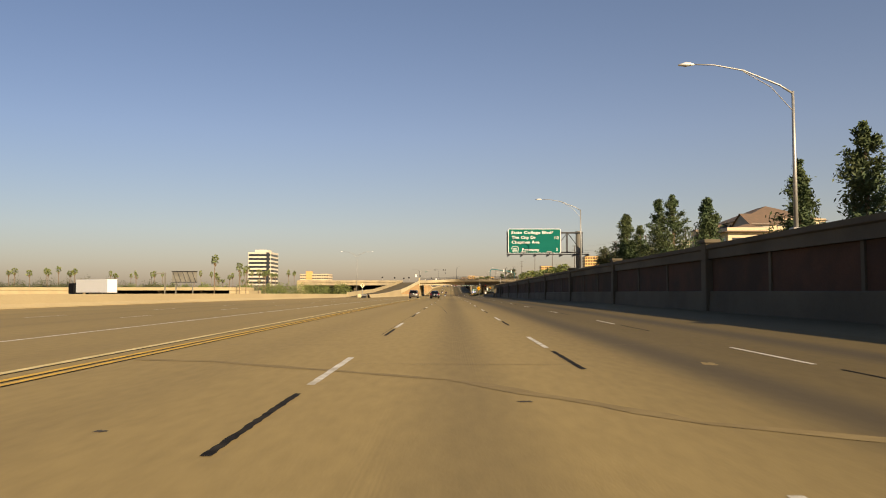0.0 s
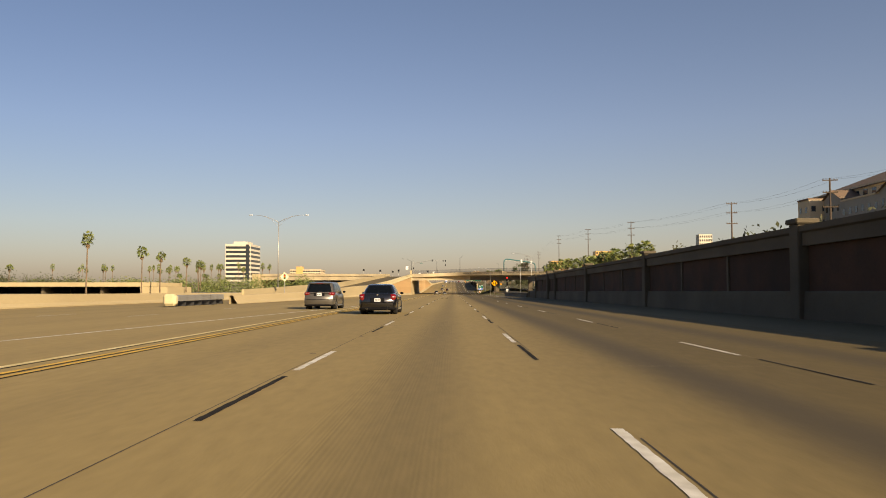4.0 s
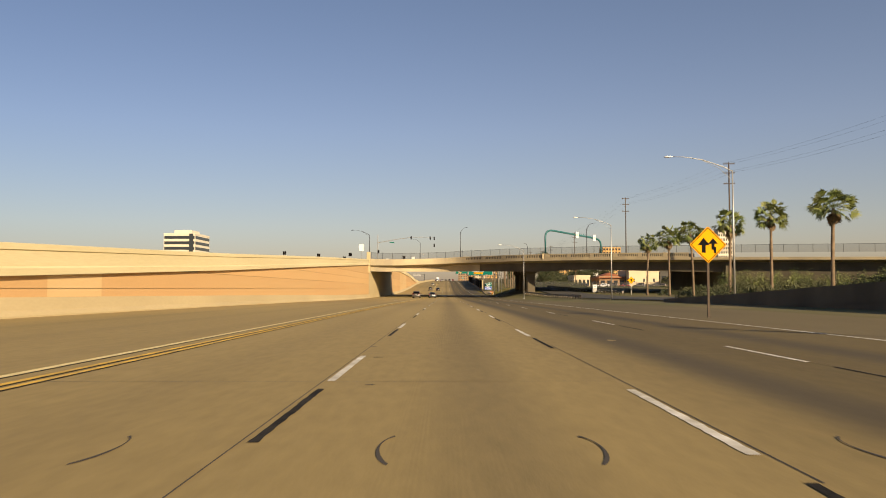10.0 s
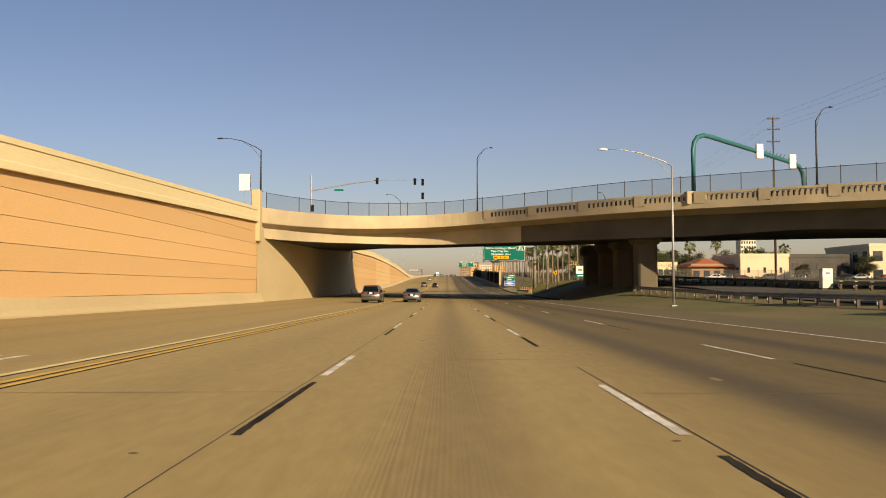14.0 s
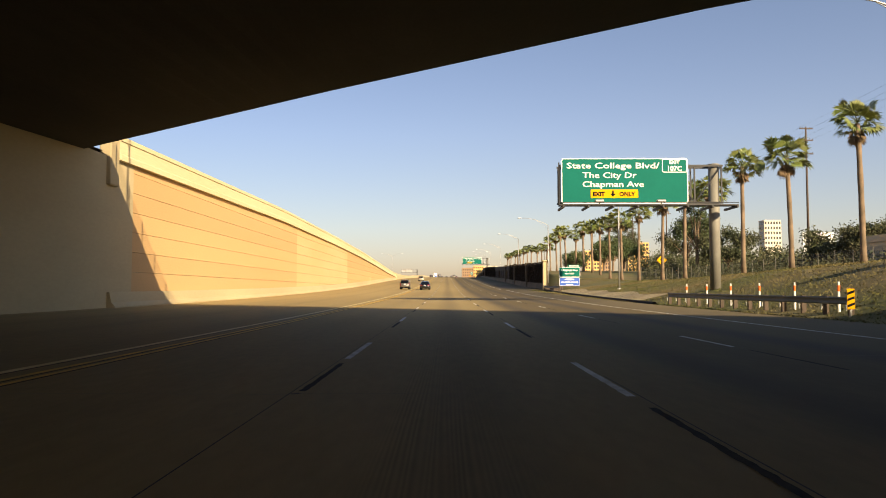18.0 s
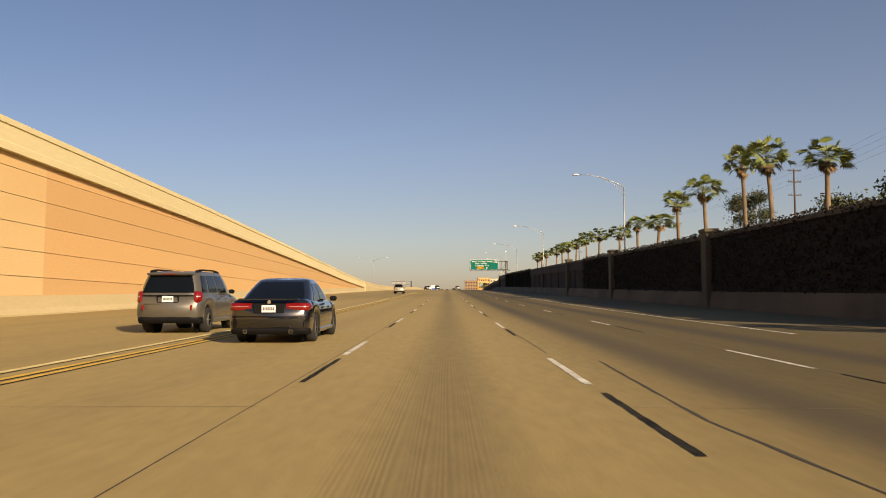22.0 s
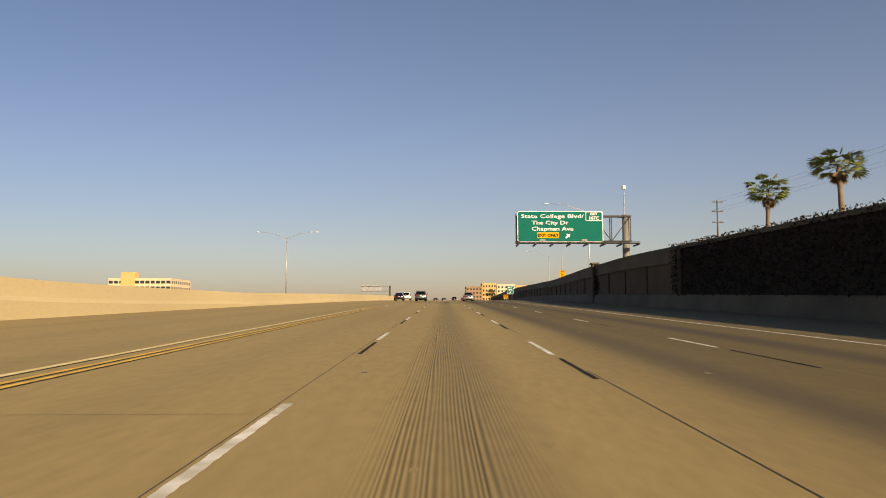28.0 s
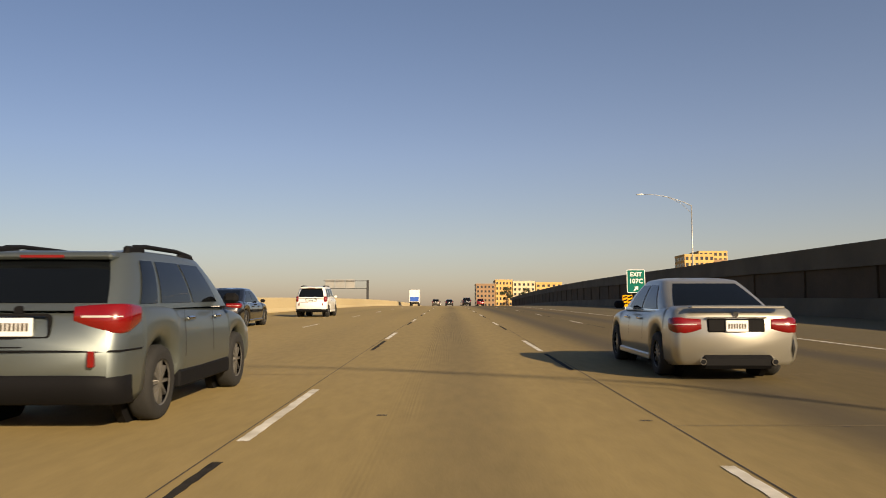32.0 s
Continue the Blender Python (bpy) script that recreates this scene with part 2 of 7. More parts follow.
GRASS = material("dry_grass_ground", (0.085, 0.088, 0.022), 0.95, vary=0.4, second=(0.15, 0.115, 0.045), mix_scale=0.08, bump=0.6, bump_scale=6)
DIRT = material("pale_dirt", (0.40, 0.32, 0.18), 0.95, vary=0.2, second=(0.22, 0.18, 0.11), mix_scale=0.15, bump=0.5, bump_scale=5)
LAND = material("far_land", (0.16, 0.14, 0.08), 0.95, vary=0.25, second=(0.25, 0.21, 0.14), mix_scale=0.02, bump=0.3, bump_scale=2)
STEEL = material("galvanised_steel", (0.42, 0.41, 0.38), 0.5, 0.6, vary=0.12, bump=0.05)
DARK_STEEL = material("dark_painted_steel", (0.045, 0.045, 0.045), 0.6, 0.3, vary=0.2, bump=0.05)
TEAL = material("teal_painted_steel", (0.02, 0.12, 0.125), 0.5, 0.1, vary=0.12, bump=0.05)
POST_GREY = material("weathered_grey_post", (0.20, 0.19, 0.155), 0.7, 0.1, vary=0.15, second=(0.15, 0.14, 0.115), mix_scale=0.6, bump=0.1)
SIGN_GREEN = material("green_sign_sheet", (0.0, 0.12, 0.09), 0.7, vary=0.06, mix_scale=0.8, bump=0.02, spec=0.12)
SIGN_WHITE = paint("white_sign_sheet", (0.74, 0.73, 0.68), 0.5)
SIGN_YELLOW = paint("yellow_sign_sheet", (0.74, 0.34, 0.004), 0.65)
SIGN_BLUE = paint("blue_sign_sheet", (0.02, 0.09, 0.42), 0.5)
SIGN_BLACK = paint("black_sign_sheet", (0.006, 0.006, 0.006), 0.8)
for m in (SIGN_YELLOW, SIGN_BLACK):
    m.node_tree.nodes["Principled BSDF"].inputs["Specular IOR Level"].default_value = 0.1
SIGN_PALE = paint("faded_sign_sheet", (0.74, 0.70, 0.44), 0.6)
SIGN_RED = paint("red_sign_sheet", (0.5, 0.02, 0.015), 0.5)
SIGN_ORANGE = paint("orange_plastic", (0.8, 0.14, 0.02), 0.5)
WOOD_POLE = material("weathered_pole_wood", (0.10, 0.075, 0.055), 0.95, vary=0.3, bump=0.5, stretch=(1, 1, 0.1))
STUCCO = material("cream_stucco", (0.62, 0.50, 0.33), 0.9, vary=0.07, bump=0.3, bump_scale=8)
STUCCO_WHITE = material("white_stucco", (0.60, 0.55, 0.44), 0.9, vary=0.06, bump=0.2, bump_scale=8)
# pale tone paints sunlight onto the guard rail's spacer blocks
LIT_BLOCK = material("sun_toned_block", (0.55, 0.50, 0.40), 0.9, vary=0.2, bump=0.3, stretch=(1, 1, 0.2))
CLAY = material("orange_clay_tile", (0.34, 0.11, 0.045), 0.85, vary=0.2, bump=0.6, bump_scale=5)


def smear_material():
    """Rubber rubbed thinly into the slab, patchy and fading towards its edges."""
    m = material("dark_skid_smear", (0.07, 0.052, 0.026), 0.9, vary=0.3, bump=0.0)
    nodes, links = m.node_tree.nodes, m.node_tree.links
    where, axes, noise, span = nodes.new("ShaderNodeTexCoord"), nodes.new("ShaderNodeSeparateXYZ"), nodes.new("ShaderNodeTexNoise"), nodes.new("ShaderNodeVectorMath")
    links.new(where.outputs["Generated"], axes.inputs[0])
    span.operation, span.inputs[1].default_value = "MULTIPLY", (7.0, 1.6, 1.0)
    links.new(where.outputs["Object"], span.inputs[0])
    links.new(span.outputs[0], noise.inputs["Vector"])
    noise.inputs["Scale"].default_value, noise.inputs["Detail"].default_value = 1.0, 4

    def fade(socket, a, b, c, d):
        n = nodes.new("ShaderNodeMapRange")
        n.interpolation_type = "SMOOTHSTEP"
        for slot, v in zip(list(n.inputs)[1:5], (a, b, c, d)):
            slot.default_value = v
        links.new(socket, n.inputs[0])
        return n.outputs[0]

    def times(a, b):
        n = nodes.new("ShaderNodeMath")
        n.operation = "MULTIPLY"
        links.new(a, n.inputs[0])
        links.new(b, n.inputs[1])
        return n.outputs[0]

    across = times(fade(axes.outputs[0], 0.0, 0.5, 0.0, 1.0), fade(axes.outputs[0], 0.5, 1.0, 1.0, 0.0))
    ends = times(fade(axes.outputs[1], 0.0, 0.12, 0.0, 1.0), fade(axes.outputs[1], 0.5, 1.0, 1.0, 0.0))
    patchy = fade(noise.outputs["Fac"], 0.34, 0.64, 0.0, 0.9)
    clear, mixed = nodes.new("ShaderNodeBsdfTransparent"), nodes.new("ShaderNodeMixShader")
    links.new(times(times(across, ends), patchy), mixed.inputs[0])
    links.new(clear.outputs[0], mixed.inputs[1])
    links.new(nodes["Principled BSDF"].outputs[0], mixed.inputs[2])
    links.new(mixed.outputs[0], nodes["Material Output"].inputs["Surface"])
    return m


SKID = smear_material()
STUCCO_DARK = material("brown_stucco", (0.30, 0.19, 0.11), 0.9, vary=0.1, bump=0.3, bump_scale=8)
# greyer copy of the cream stucco: shade painted on the hotel's road sides
STUCCO_SHADE = material("shade_grey_stucco", (0.36, 0.33, 0.28), 0.9, vary=0.1, bump=0.3, bump_scale=8)
STUCCO_GOLD = material("golden_stucco", (0.62, 0.38, 0.14), 0.9, vary=0.08, bump=0.3, bump_scale=8)
ROOF_TILE = material("clay_roof_tile", (0.20, 0.13, 0.085), 0.9, vary=0.25, second=(0.16, 0.115, 0.08), mix_scale=0.6, bump=0.8, bump_scale=5)
ASPHALT = material("street_asphalt", (0.05, 0.048, 0.044), 0.9, vary=0.2, second=(0.075, 0.07, 0.06), mix_scale=0.2, bump=0.3)
WINDOW = paint("dark_window_glass", (0.03, 0.035, 0.04), 0.08)

# ---- mesh helpers ----
def mesh_of(bm, name, mat, smooth=False):
    me = bpy.data.meshes.new(name)
    bmesh.ops.recalc_face_normals(bm, faces=bm.faces)
    if smooth:
        for f in bm.faces:
            f.smooth = True
    bm.to_mesh(me)
    bm.free()
    for mm in mat if isinstance(mat, (list, tuple)) else [mat]:
        me.materials.append(mm)
    return me


def part(name, bm, mat, parent, label="", smooth=False):
    """Links a bmesh as one mesh object under a thing or a part."""
    ob = new(name, mesh_of(bm, name, mat, smooth))
    ob.parent = parent
    return tagged(ob, label)


def thing(name, label, category, at=(0, 0, 0), turn=0.0, group="", kind=""):
    ob = new(name)
    ob.empty_display_size = 0.3
    ob.matrix_basis = pose(*at, 0, 0, turn)
    return tagged(ob, label, category, group, kind)


def solid(name, bm, mat, label="", category="", group="", kind="structure", smooth=False):
    return tagged(new(name, mesh_of(bm, name, mat, smooth)), label, category, group, kind)


def box(bm, x0, y0, z0, x1, y1, z1, bevel=0.0):
    """A box between two corners, with its edges taken off."""
    m = Matrix.LocRotScale(((x0 + x1) / 2, (y0 + y1) / 2, (z0 + z1) / 2), None, (abs(x1 - x0), abs(y1 - y0), abs(z1 - z0)))
    made = bmesh.ops.create_cube(bm, size=1.0, matrix=m)["verts"]
    if bevel:
        edges = list({e for v in made for e in v.link_edges})
        bmesh.ops.bevel(bm, geom=edges, offset=bevel, segments=1, affect="EDGES", profile=0.7)
    return bm


def boxed(*corners, bevel=0.0):
    return box(bmesh.new(), *corners, bevel=bevel)


def tube(bm, points, radii, sides=10, cap=True):
    """A tube through points, with a radius at each."""
    points = [Vector(p) for p in points]
    if isinstance(radii, (int, float)):
        radii = [radii] * len(points)
    rings = []
    for i, p in enumerate(points):
        way = (points[min(i + 1, len(points) - 1)] - points[max(i - 1, 0)]).normalized()
        side = way.cross(Vector((0, 0, 1)))
        side = Vector((1, 0, 0)) if side.length < 1e-3 else side.normalized()
        up = side.cross(way)
        rings.append([bm.verts.new(p + radii[i] * (math.cos(a) * side + math.sin(a) * up)) for a in [2 * math.pi * k / sides for k in range(sides)]])
    for a, b in zip(rings, rings[1:]):
        for k in range(sides):
            bm.faces.new((a[k], a[(k + 1) % sides], b[(k + 1) % sides], b[k]))
    if cap:
        bm.faces.new(rings[0][::-1])
        bm.faces.new(rings[-1])
    return bm


def tubed(points, radii, sides=10):
    return tube(bmesh.new(), points, radii, sides)


def strip(bm, section, ys, at=None):
    """Sweeps a closed section of (x, z) along the road: at(y) gives the offsets added to x and z."""
    at = at or (lambda y: (0.0, road_z(y)))
    rings = []
    for y in ys:
        dx, dz = at(y)
        rings.append([bm.verts.new((x + dx, y, z + dz)) for x, z in section])
    n = len(section)
    for a, b in zip(rings, rings[1:]):
        for k in range(n):
            bm.faces.new((a[k], a[(k + 1) % n], b[(k + 1) % n], b[k]))
    bm.faces.new(rings[0][::-1])
    bm.faces.new(rings[-1])
    return bm


def steps(a, b, size):
    n = max(1, round((b - a) / size))
    return [a + (b - a) * i / n for i in range(n + 1)]


def line_at(points, y):
    """Reads a broken line of (y, value) pairs."""
    if y <= points[0][0]:
        return points[0][1]
    for (a, va), (b, vb) in zip(points, points[1:]):
        if y <= b:
            return va + (vb - va) * (y - a) / (b - a)
    return points[-1][1]


def sheet(bm, rows):
    """A surface through rows of points."""
    made = [[bm.verts.new(p) for p in row] for row in rows]
    for a, b in zip(made, made[1:]):
        for k in range(len(a) - 1):
            bm.faces.new((a[k], a[k + 1], b[k + 1], b[k]))
    return bm


def lettering(words, height, at, mat, parent, name="lettering", turn=0.0, align="LEFT", bold=0.012, width=0.0):
    """Raised letters that face back along the road (towards -y)."""
    cu = bpy.data.curves.new(name, "FONT")
    cu.body, cu.size, cu.align_x, cu.extrude, cu.offset = words, height * 1.38, align, 0.008, bold
    cu.resolution_u = 2
    tmp = bpy.data.objects.new(name, cu)
    me = bpy.data.meshes.new_from_object(tmp)
    bpy.data.objects.remove(tmp)
    bpy.data.curves.remove(cu)
    if width:
        xs_of = [v.co.x for v in me.vertices]
        me.transform(Matrix.Diagonal((width / (max(xs_of) - min(xs_of)), 1, 1, 1)))
    me.transform(Matrix.Translation(at) @ pose(0, 0, 0, 90, 0, turn))
    # each word is a piece of its own
    whole = bmesh.new()
    whole.from_mesh(me)
    bpy.data.meshes.remove(me)
    whole.verts.index_update()
    left, glyphs = set(whole.verts), []
    while left:
        stack, island = [left.pop()], []
        while stack:
            v = stack.pop()
            island.append(v)
            for e in v.link_edges:
                o = e.other_vert(v)
                if o in left:
                    left.remove(o)
                    stack.append(o)
        glyphs.append((min(v.co.x for v in island), max(v.co.x for v in island), island))
    glyphs.sort(key=lambda g: g[0])
    groups, reach = [], -1e9
    for lo, hi, island in glyphs:
        if lo - reach > 0.24 * height or not groups:
            groups.append([])
        groups[-1] += island
        reach = max(reach, hi)
    for group in groups:
        bm = whole.copy() if len(groups) > 1 else whole
        keep = {v.index for v in group}
        bm.verts.ensure_lookup_table()
        bmesh.ops.delete(bm, geom=[v for v in bm.verts if v.index not in keep], context="VERTS")
        ob = new(name, mesh_of(bm, name, mat))
        ob.parent = parent
    if len(groups) > 1:
        whole.free()
    return ob


def rounded_plate(x0, z0, x1, z1, r, y, depth, seg=5):
    """An upright plate with rounded corners, its face at y towards -y."""
    bm = bmesh.new()
    pts = []
    for cx, cz, a0 in ((x1 - r, z0 + r, -90), (x1 - r, z1 - r, 0), (x0 + r, z1 - r, 90), (x0 + r, z0 + r, 180)):
        for k in range(seg + 1):
            a = radians(a0 + 90 * k / seg)
            pts.append((cx + r * math.cos(a), cz + r * math.sin(a)))
    front = [bm.verts.new((x, y, z)) for x, z in pts]
    back = [bm.verts.new((x, y + depth, z)) for x, z in pts]
    bm.faces.new(front)
    bm.faces.new(back[::-1])
    n = len(pts)
    for k in range(n):
        bm.faces.new((front[k], back[k], back[(k + 1) % n], front[(k + 1) % n]))
    return bm

# ---- ground, carriageway and markings ----
WALL_X = -20.0
LIP = [(170, -1.2), (200, -1.02), (223, -0.87), (243, -0.6), (257, -0.32), (271, -0.03), (306, 0.4), (360, 2.1), (413, 4.0), (460, 5.6), (490, 6.6), (569, 7.15), (616, 7.7), (660, 7.5), (702, 7.03), (745, 6.2), (787, 5.27), (823, 4.75)]


def bank_z(x, y):
    """Height of the land to the side of the carriageway."""
    base = road_z(y)
    if x > 0:
        behind = line_at([(0, 3.0), (250, 3.0), (290, 1.2), (330, 0.6), (470, 1.0), (530, 2.8), (575, 2.7), (620, 1.9), (650, 1.7), (680, 3.4), (866, 3.4), (884, 0.0), (1100, 0.0)], y)
        start = line_at([(0, 15.4), (255, 15.4), (300, 17), (440, 20), (480, 15.0), (640, 15.5), (655, 18), (2000, 18)], y)
        reach = line_at([(0, 0.5), (250, 0.5), (300, 20), (440, 24), (490, 8), (560, 8), (590, 11), (645, 14), (656, 0.6), (2000, 0.6)], y)
        return base - 0.03 + behind * min(1.0, max(0.0, (x - start) / reach))
    return base


bm = bmesh.new()
xs = [-2500, -900, -300, -120, -60, -32, -24, -20.2]
ys = [-400, -150] + steps(-50, 1300, 12) + [1700, 3200]
sheet(bm, [[(x, y, (road_z(y) if x > -61 or y > 700 else 0.6 * min(road_z(y), 1.0)) * (1 if x > -400 else 0.4) - 0.08) for x in xs] for y in ys])
solid("ground", bm, LAND, "dry tan open land beside the freeway", "ground", smooth=True)
bm = bmesh.new()
xs = [9.9, 12.0, 14.0, 15.0, 15.6, 16.4, 17.2, 18.0, 19.0, 20.5, 22, 24, 27, 30, 34, 40, 50, 70, 120, 300, 900, 2500]
sheet(bm, [[(x, y, bank_z(x, y) - 0.02) for x in xs] for y in ys])
solid("ground", bm, GRASS, "dry grass bank with bare earth beside the freeway", "ground", smooth=True)

bm = bmesh.new()
xs = [-20.05, -17, -13, -9, -5.5, -1.83, 1.83, 5.5, 8, 10.2]
road_ys = [-60] + steps(-40, 1400, 6)
sheet(bm, [[(x, y, road_z(y)) for x in xs] for y in road_ys])
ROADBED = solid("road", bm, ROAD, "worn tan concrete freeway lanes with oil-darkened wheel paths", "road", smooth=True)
bm = bmesh.new()
sheet(bm, [[(x, y, road_z(y) - 0.006) for x in (10.2, 12, 15.2, 17.3)] for y in [-60] + steps(-40, 264, 8)])
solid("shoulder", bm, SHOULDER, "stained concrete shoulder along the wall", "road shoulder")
bm = bmesh.new()
sheet(bm, [[(x, y, road_z(y) - 0.006) for x in (10.2, 12.4, 14, line_at([(264, 21.6), (300, 23.9), (340, 24.2), (380, 18), (430, 14.2), (655, 14.0)], y))] for y in steps(264, 655, 8)])
solid("shoulder", bm, SHOULDER, "stained concrete shoulder along a dry grass bank", "road shoulder")
bm = bmesh.new()
sheet(bm, [[(x, y, road_z(y) - 0.006) for x in (10.2, 12, 15.2, line_at([(655, 17.6), (880, 17.6), (912, 18.6), (955, 21.2), (1000, 23.0), (1090, 25.7), (1300, 30.2)], y))] for y in steps(655, 1400, 8)])
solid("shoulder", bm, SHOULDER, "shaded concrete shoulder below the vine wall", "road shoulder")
bm = bmesh.new()
sheet(bm, [[(x, y, road_z(y) - 0.01) for x in (-33, -28.5, -24, -20.05)] for y in [-60] + steps(-40, 300, 8)])
solid("road", bm, ROAD, "pale concrete carpool lanes beside the freeway", "road")


def marking(name, x, y0, y1, width, mat, parent, lift=0.005, x_end=None):
    bm = bmesh.new()
    worn = name.endswith("dash")
    ys = steps(y0, y1, 0.11 if worn else 4)
    sheet(bm, [[((x + ((x_end - x) * (y - y0) / (y1 - y0) if x_end is not None else 0)) + s * width / 2 * ((random.uniform(0.82, 1.08) if name == "white_dash" else random.uniform(0.7, 1.1)) if worn else 1.0), y, road_z(y) + lift) for s in (-1, 1)] for y in ys])
    ob = new(name, mesh_of(bm, name, mat))
    ob.parent = parent
    return ob


MARKS = tagged(new("lane_markings"), "white and yellow lane lines with black contrast dashes", "road markings", kind="structure")
PERIOD = 14.63
for k in range(-1, 80):
    for x in (-1.83, 1.83, 5.6):
        base = k * PERIOD
        phase = 9.5 if x < 0 else ((1.0 if base < 225 else 5.0) if x < 5 else (12.2 if base < 600 else 7.0))
        y = phase + base
        if x > 5 and y > 1050:
            continue
        wear = random.uniform(-0.25, 0.25)
        marking("white_dash", x, y, y + 3.66 + wear, 0.11 if x < 5 else 0.1, WHITE_LINE, MARKS)
        marking("black_dash", x + random.uniform(0, 0.03), y - 4.3 + wear, y - 0.8, 0.09 if x < 5 else 0.07, BLACK_LINE, MARKS)
for k in range(60, 80):
    marking("white_dash", -5.6, 2.6 + k * PERIOD, 6.26 + k * PERIOD, 0.11, WHITE_LINE, MARKS)
for x, wide, kind in ((-5.86, 0.12, "yellow"), (-5.60, 0.11, "yellow"), (-6.38, 0.17, "cream")):
    marking(kind + "_line", x, -40, 872, wide, YELLOW_LINE if kind == "yellow" else CREAM_LINE, MARKS)
    marking("black_line", x + wide / 2 + 0.04, -40, 872, 0.045, BLACK_LINE, MARKS)
marking("white_line", -10.3, -40, 128, 0.14, WHITE_LINE, MARKS)
marking("white_line", -10.3, 128, 182, 0.14, WHITE_LINE, MARKS, x_end=-6.5)
marking("white_line", 9.5, 660, 1100, 0.12, WHITE_LINE, MARKS)
marking("white_line", 10.4, 236, 330, 0.12, WHITE_LINE, MARKS, x_end=10.0)
marking("white_line", 10.0, 330, 655, 0.12, WHITE_LINE, MARKS)
for k in range(-1, 12):
    marking("white_dash", -14.4, 4 + k * PERIOD, 7.66 + k * PERIOD, 0.11, WHITE_LINE, MARKS)
    marking("white_dash", -18.6, 4 + k * PERIOD, 7.66 + k * PERIOD, 0.11, WHITE_LINE, MARKS)
marking("long_joint", -1.93, 20, 1000, 0.014, JOINT, MARKS, lift=0.003)
for x in (1.93, 5.68):
    y = 60 + 3 * x
    while y < 990:
        run = 8 + 9 * random.random()
        marking("long_joint", x, y, y + run, 0.016, JOINT if x < 3 else JOINT_PALE, MARKS, lift=0.003)
        y += run + 14 * random.random()

# carpool diamond lettering, worn thin
for y0 in (683.0, 420.0):
    for dx in (-0.5, 0.0, 0.5):
        marking("worn_symbol", -8.4 + dx, y0, y0 + 2.6, 0.16, WHITE_LINE, MARKS)
    marking("worn_symbol", -9.0, y0 - 3, y0 - 0.6, 0.14, WHITE_LINE, MARKS, x_end=-8.0)
    marking("worn_symbol", -8.0, y0 - 3, y0 - 0.6, 0.14, WHITE_LINE, MARKS, x_end=-9.0)


def patch(name, x0, x1, y0, y1, mat, parent, lift, rough=0.25, seed=0):
    """A stain or repair with a ragged outline."""
    r = random.Random(seed)
    bm = bmesh.new()
    n = 14
    rim = []
    for i in range(n):
        a = 2 * math.pi * i / n
        c, s2 = math.cos(a), math.sin(a)
        k = max(abs(c), abs(s2)) ** -0.6 * r.uniform(1 - rough, 1 + rough * 0.4)
        x, y = (x0 + x1) / 2 + (x1 - x0) / 2 * c * k, (y0 + y1) / 2 + (y1 - y0) / 2 * s2 * k
        rim.append(bm.verts.new((x, y, road_z(y) + lift)))
    bm.faces.new(rim)
    ob = new(name, mesh_of(bm, name, mat))
    ob.parent = parent
    return ob


# transverse joints of the slabs, tar-filled cracks and stains
jr = random.Random(31)
for k in range(215):
    y = -20 + 4.6 * k + jr.uniform(-0.3, 0.3)
    for lane_x in (-3.66, 0.0, 3.72, 7.6):
        if jr.random() < 0.4:
            skew = jr.uniform(-0.12, 0.12)
            bm = bmesh.new()
            w = jr.uniform(0.006, 0.013)
            xa, xb = lane_x - 1.8, lane_x + 1.8
            sheet(bm, [[(xa, y + s2 * w, road_z(y) + 0.0035), (xb, y + skew + s2 * w, road_z(y) + 0.0035)] for s2 in (-1, 1)])
            ob = new("slab_joint", mesh_of(bm, "slab_joint", JOINT_PALE))
            ob.parent = ROADBED


def crack(points, width, mat, seed):
    r = random.Random(seed)
    bm = bmesh.new()
    rows = []
    for (xa, ya), (xb, yb) in zip(points, points[1:]):
        n = max(2, int(math.hypot(xb - xa, yb - ya) / 0.5))
        for i in range(n):
            u = i / n
            x, y = xa + (xb - xa) * u + r.uniform(-0.3, 0.3) * width, ya + (yb - ya) * u + r.uniform(-0.3, 0.3) * width
            w = width * r.uniform(0.5, 1.3)
            flat = abs(xb - xa) > abs(yb - ya)
            rows.append([(x - (0 if flat else w), y - (w if flat else 0), road_z(y) + 0.004), (x + (0 if flat else w), y + (w if flat else 0), road_z(y) + 0.004)])
    sheet(bm, rows)
    ob = new("crack", mesh_of(bm, "crack", mat))
    ob.parent = ROADBED


crack([(-5.4, 13.0), (-3.97, 12.6), (-0.1, 10.1), (2.1, 6.8), (4.0, 5.6), (7, 4.6)], 0.15, TYRE_MARK, 1)
crack([(-5.4, 66.4), (-4.2, 65.6), (-1.4, 63.9), (0.14, 62.1), (3, 60.0)], 0.18, TYRE_MARK, 2)
crack([(-0.31, 40.1), (-0.65, 52), (-1.0, 61.7), (-1.5, 72), (-1.84, 81), (-1.9, 100)], 0.013, JOINT, 4)
# three thin darker bands across the lanes
crack([(-5.3, 741.5), (0, 739.6), (6, 738.0)], 0.06, ROAD_BAND, 5)
crack([(-1.8, 683.0), (2.0, 682.0), (5.4, 681.4)], 0.07, ROAD_BAND, 6)
crack([(-1.8, 495.5), (2.0, 494.0), (5.4, 493.4)], 0.07, ROAD_BAND, 7)
crack([(2.2, 745.0), (2.6, 738.0), (2.5, 731.0)], 0.02, JOINT, 8)
crack([(2.6, 652.0), (2.4, 646.0), (2.7, 642.0)], 0.02, JOINT, 9)
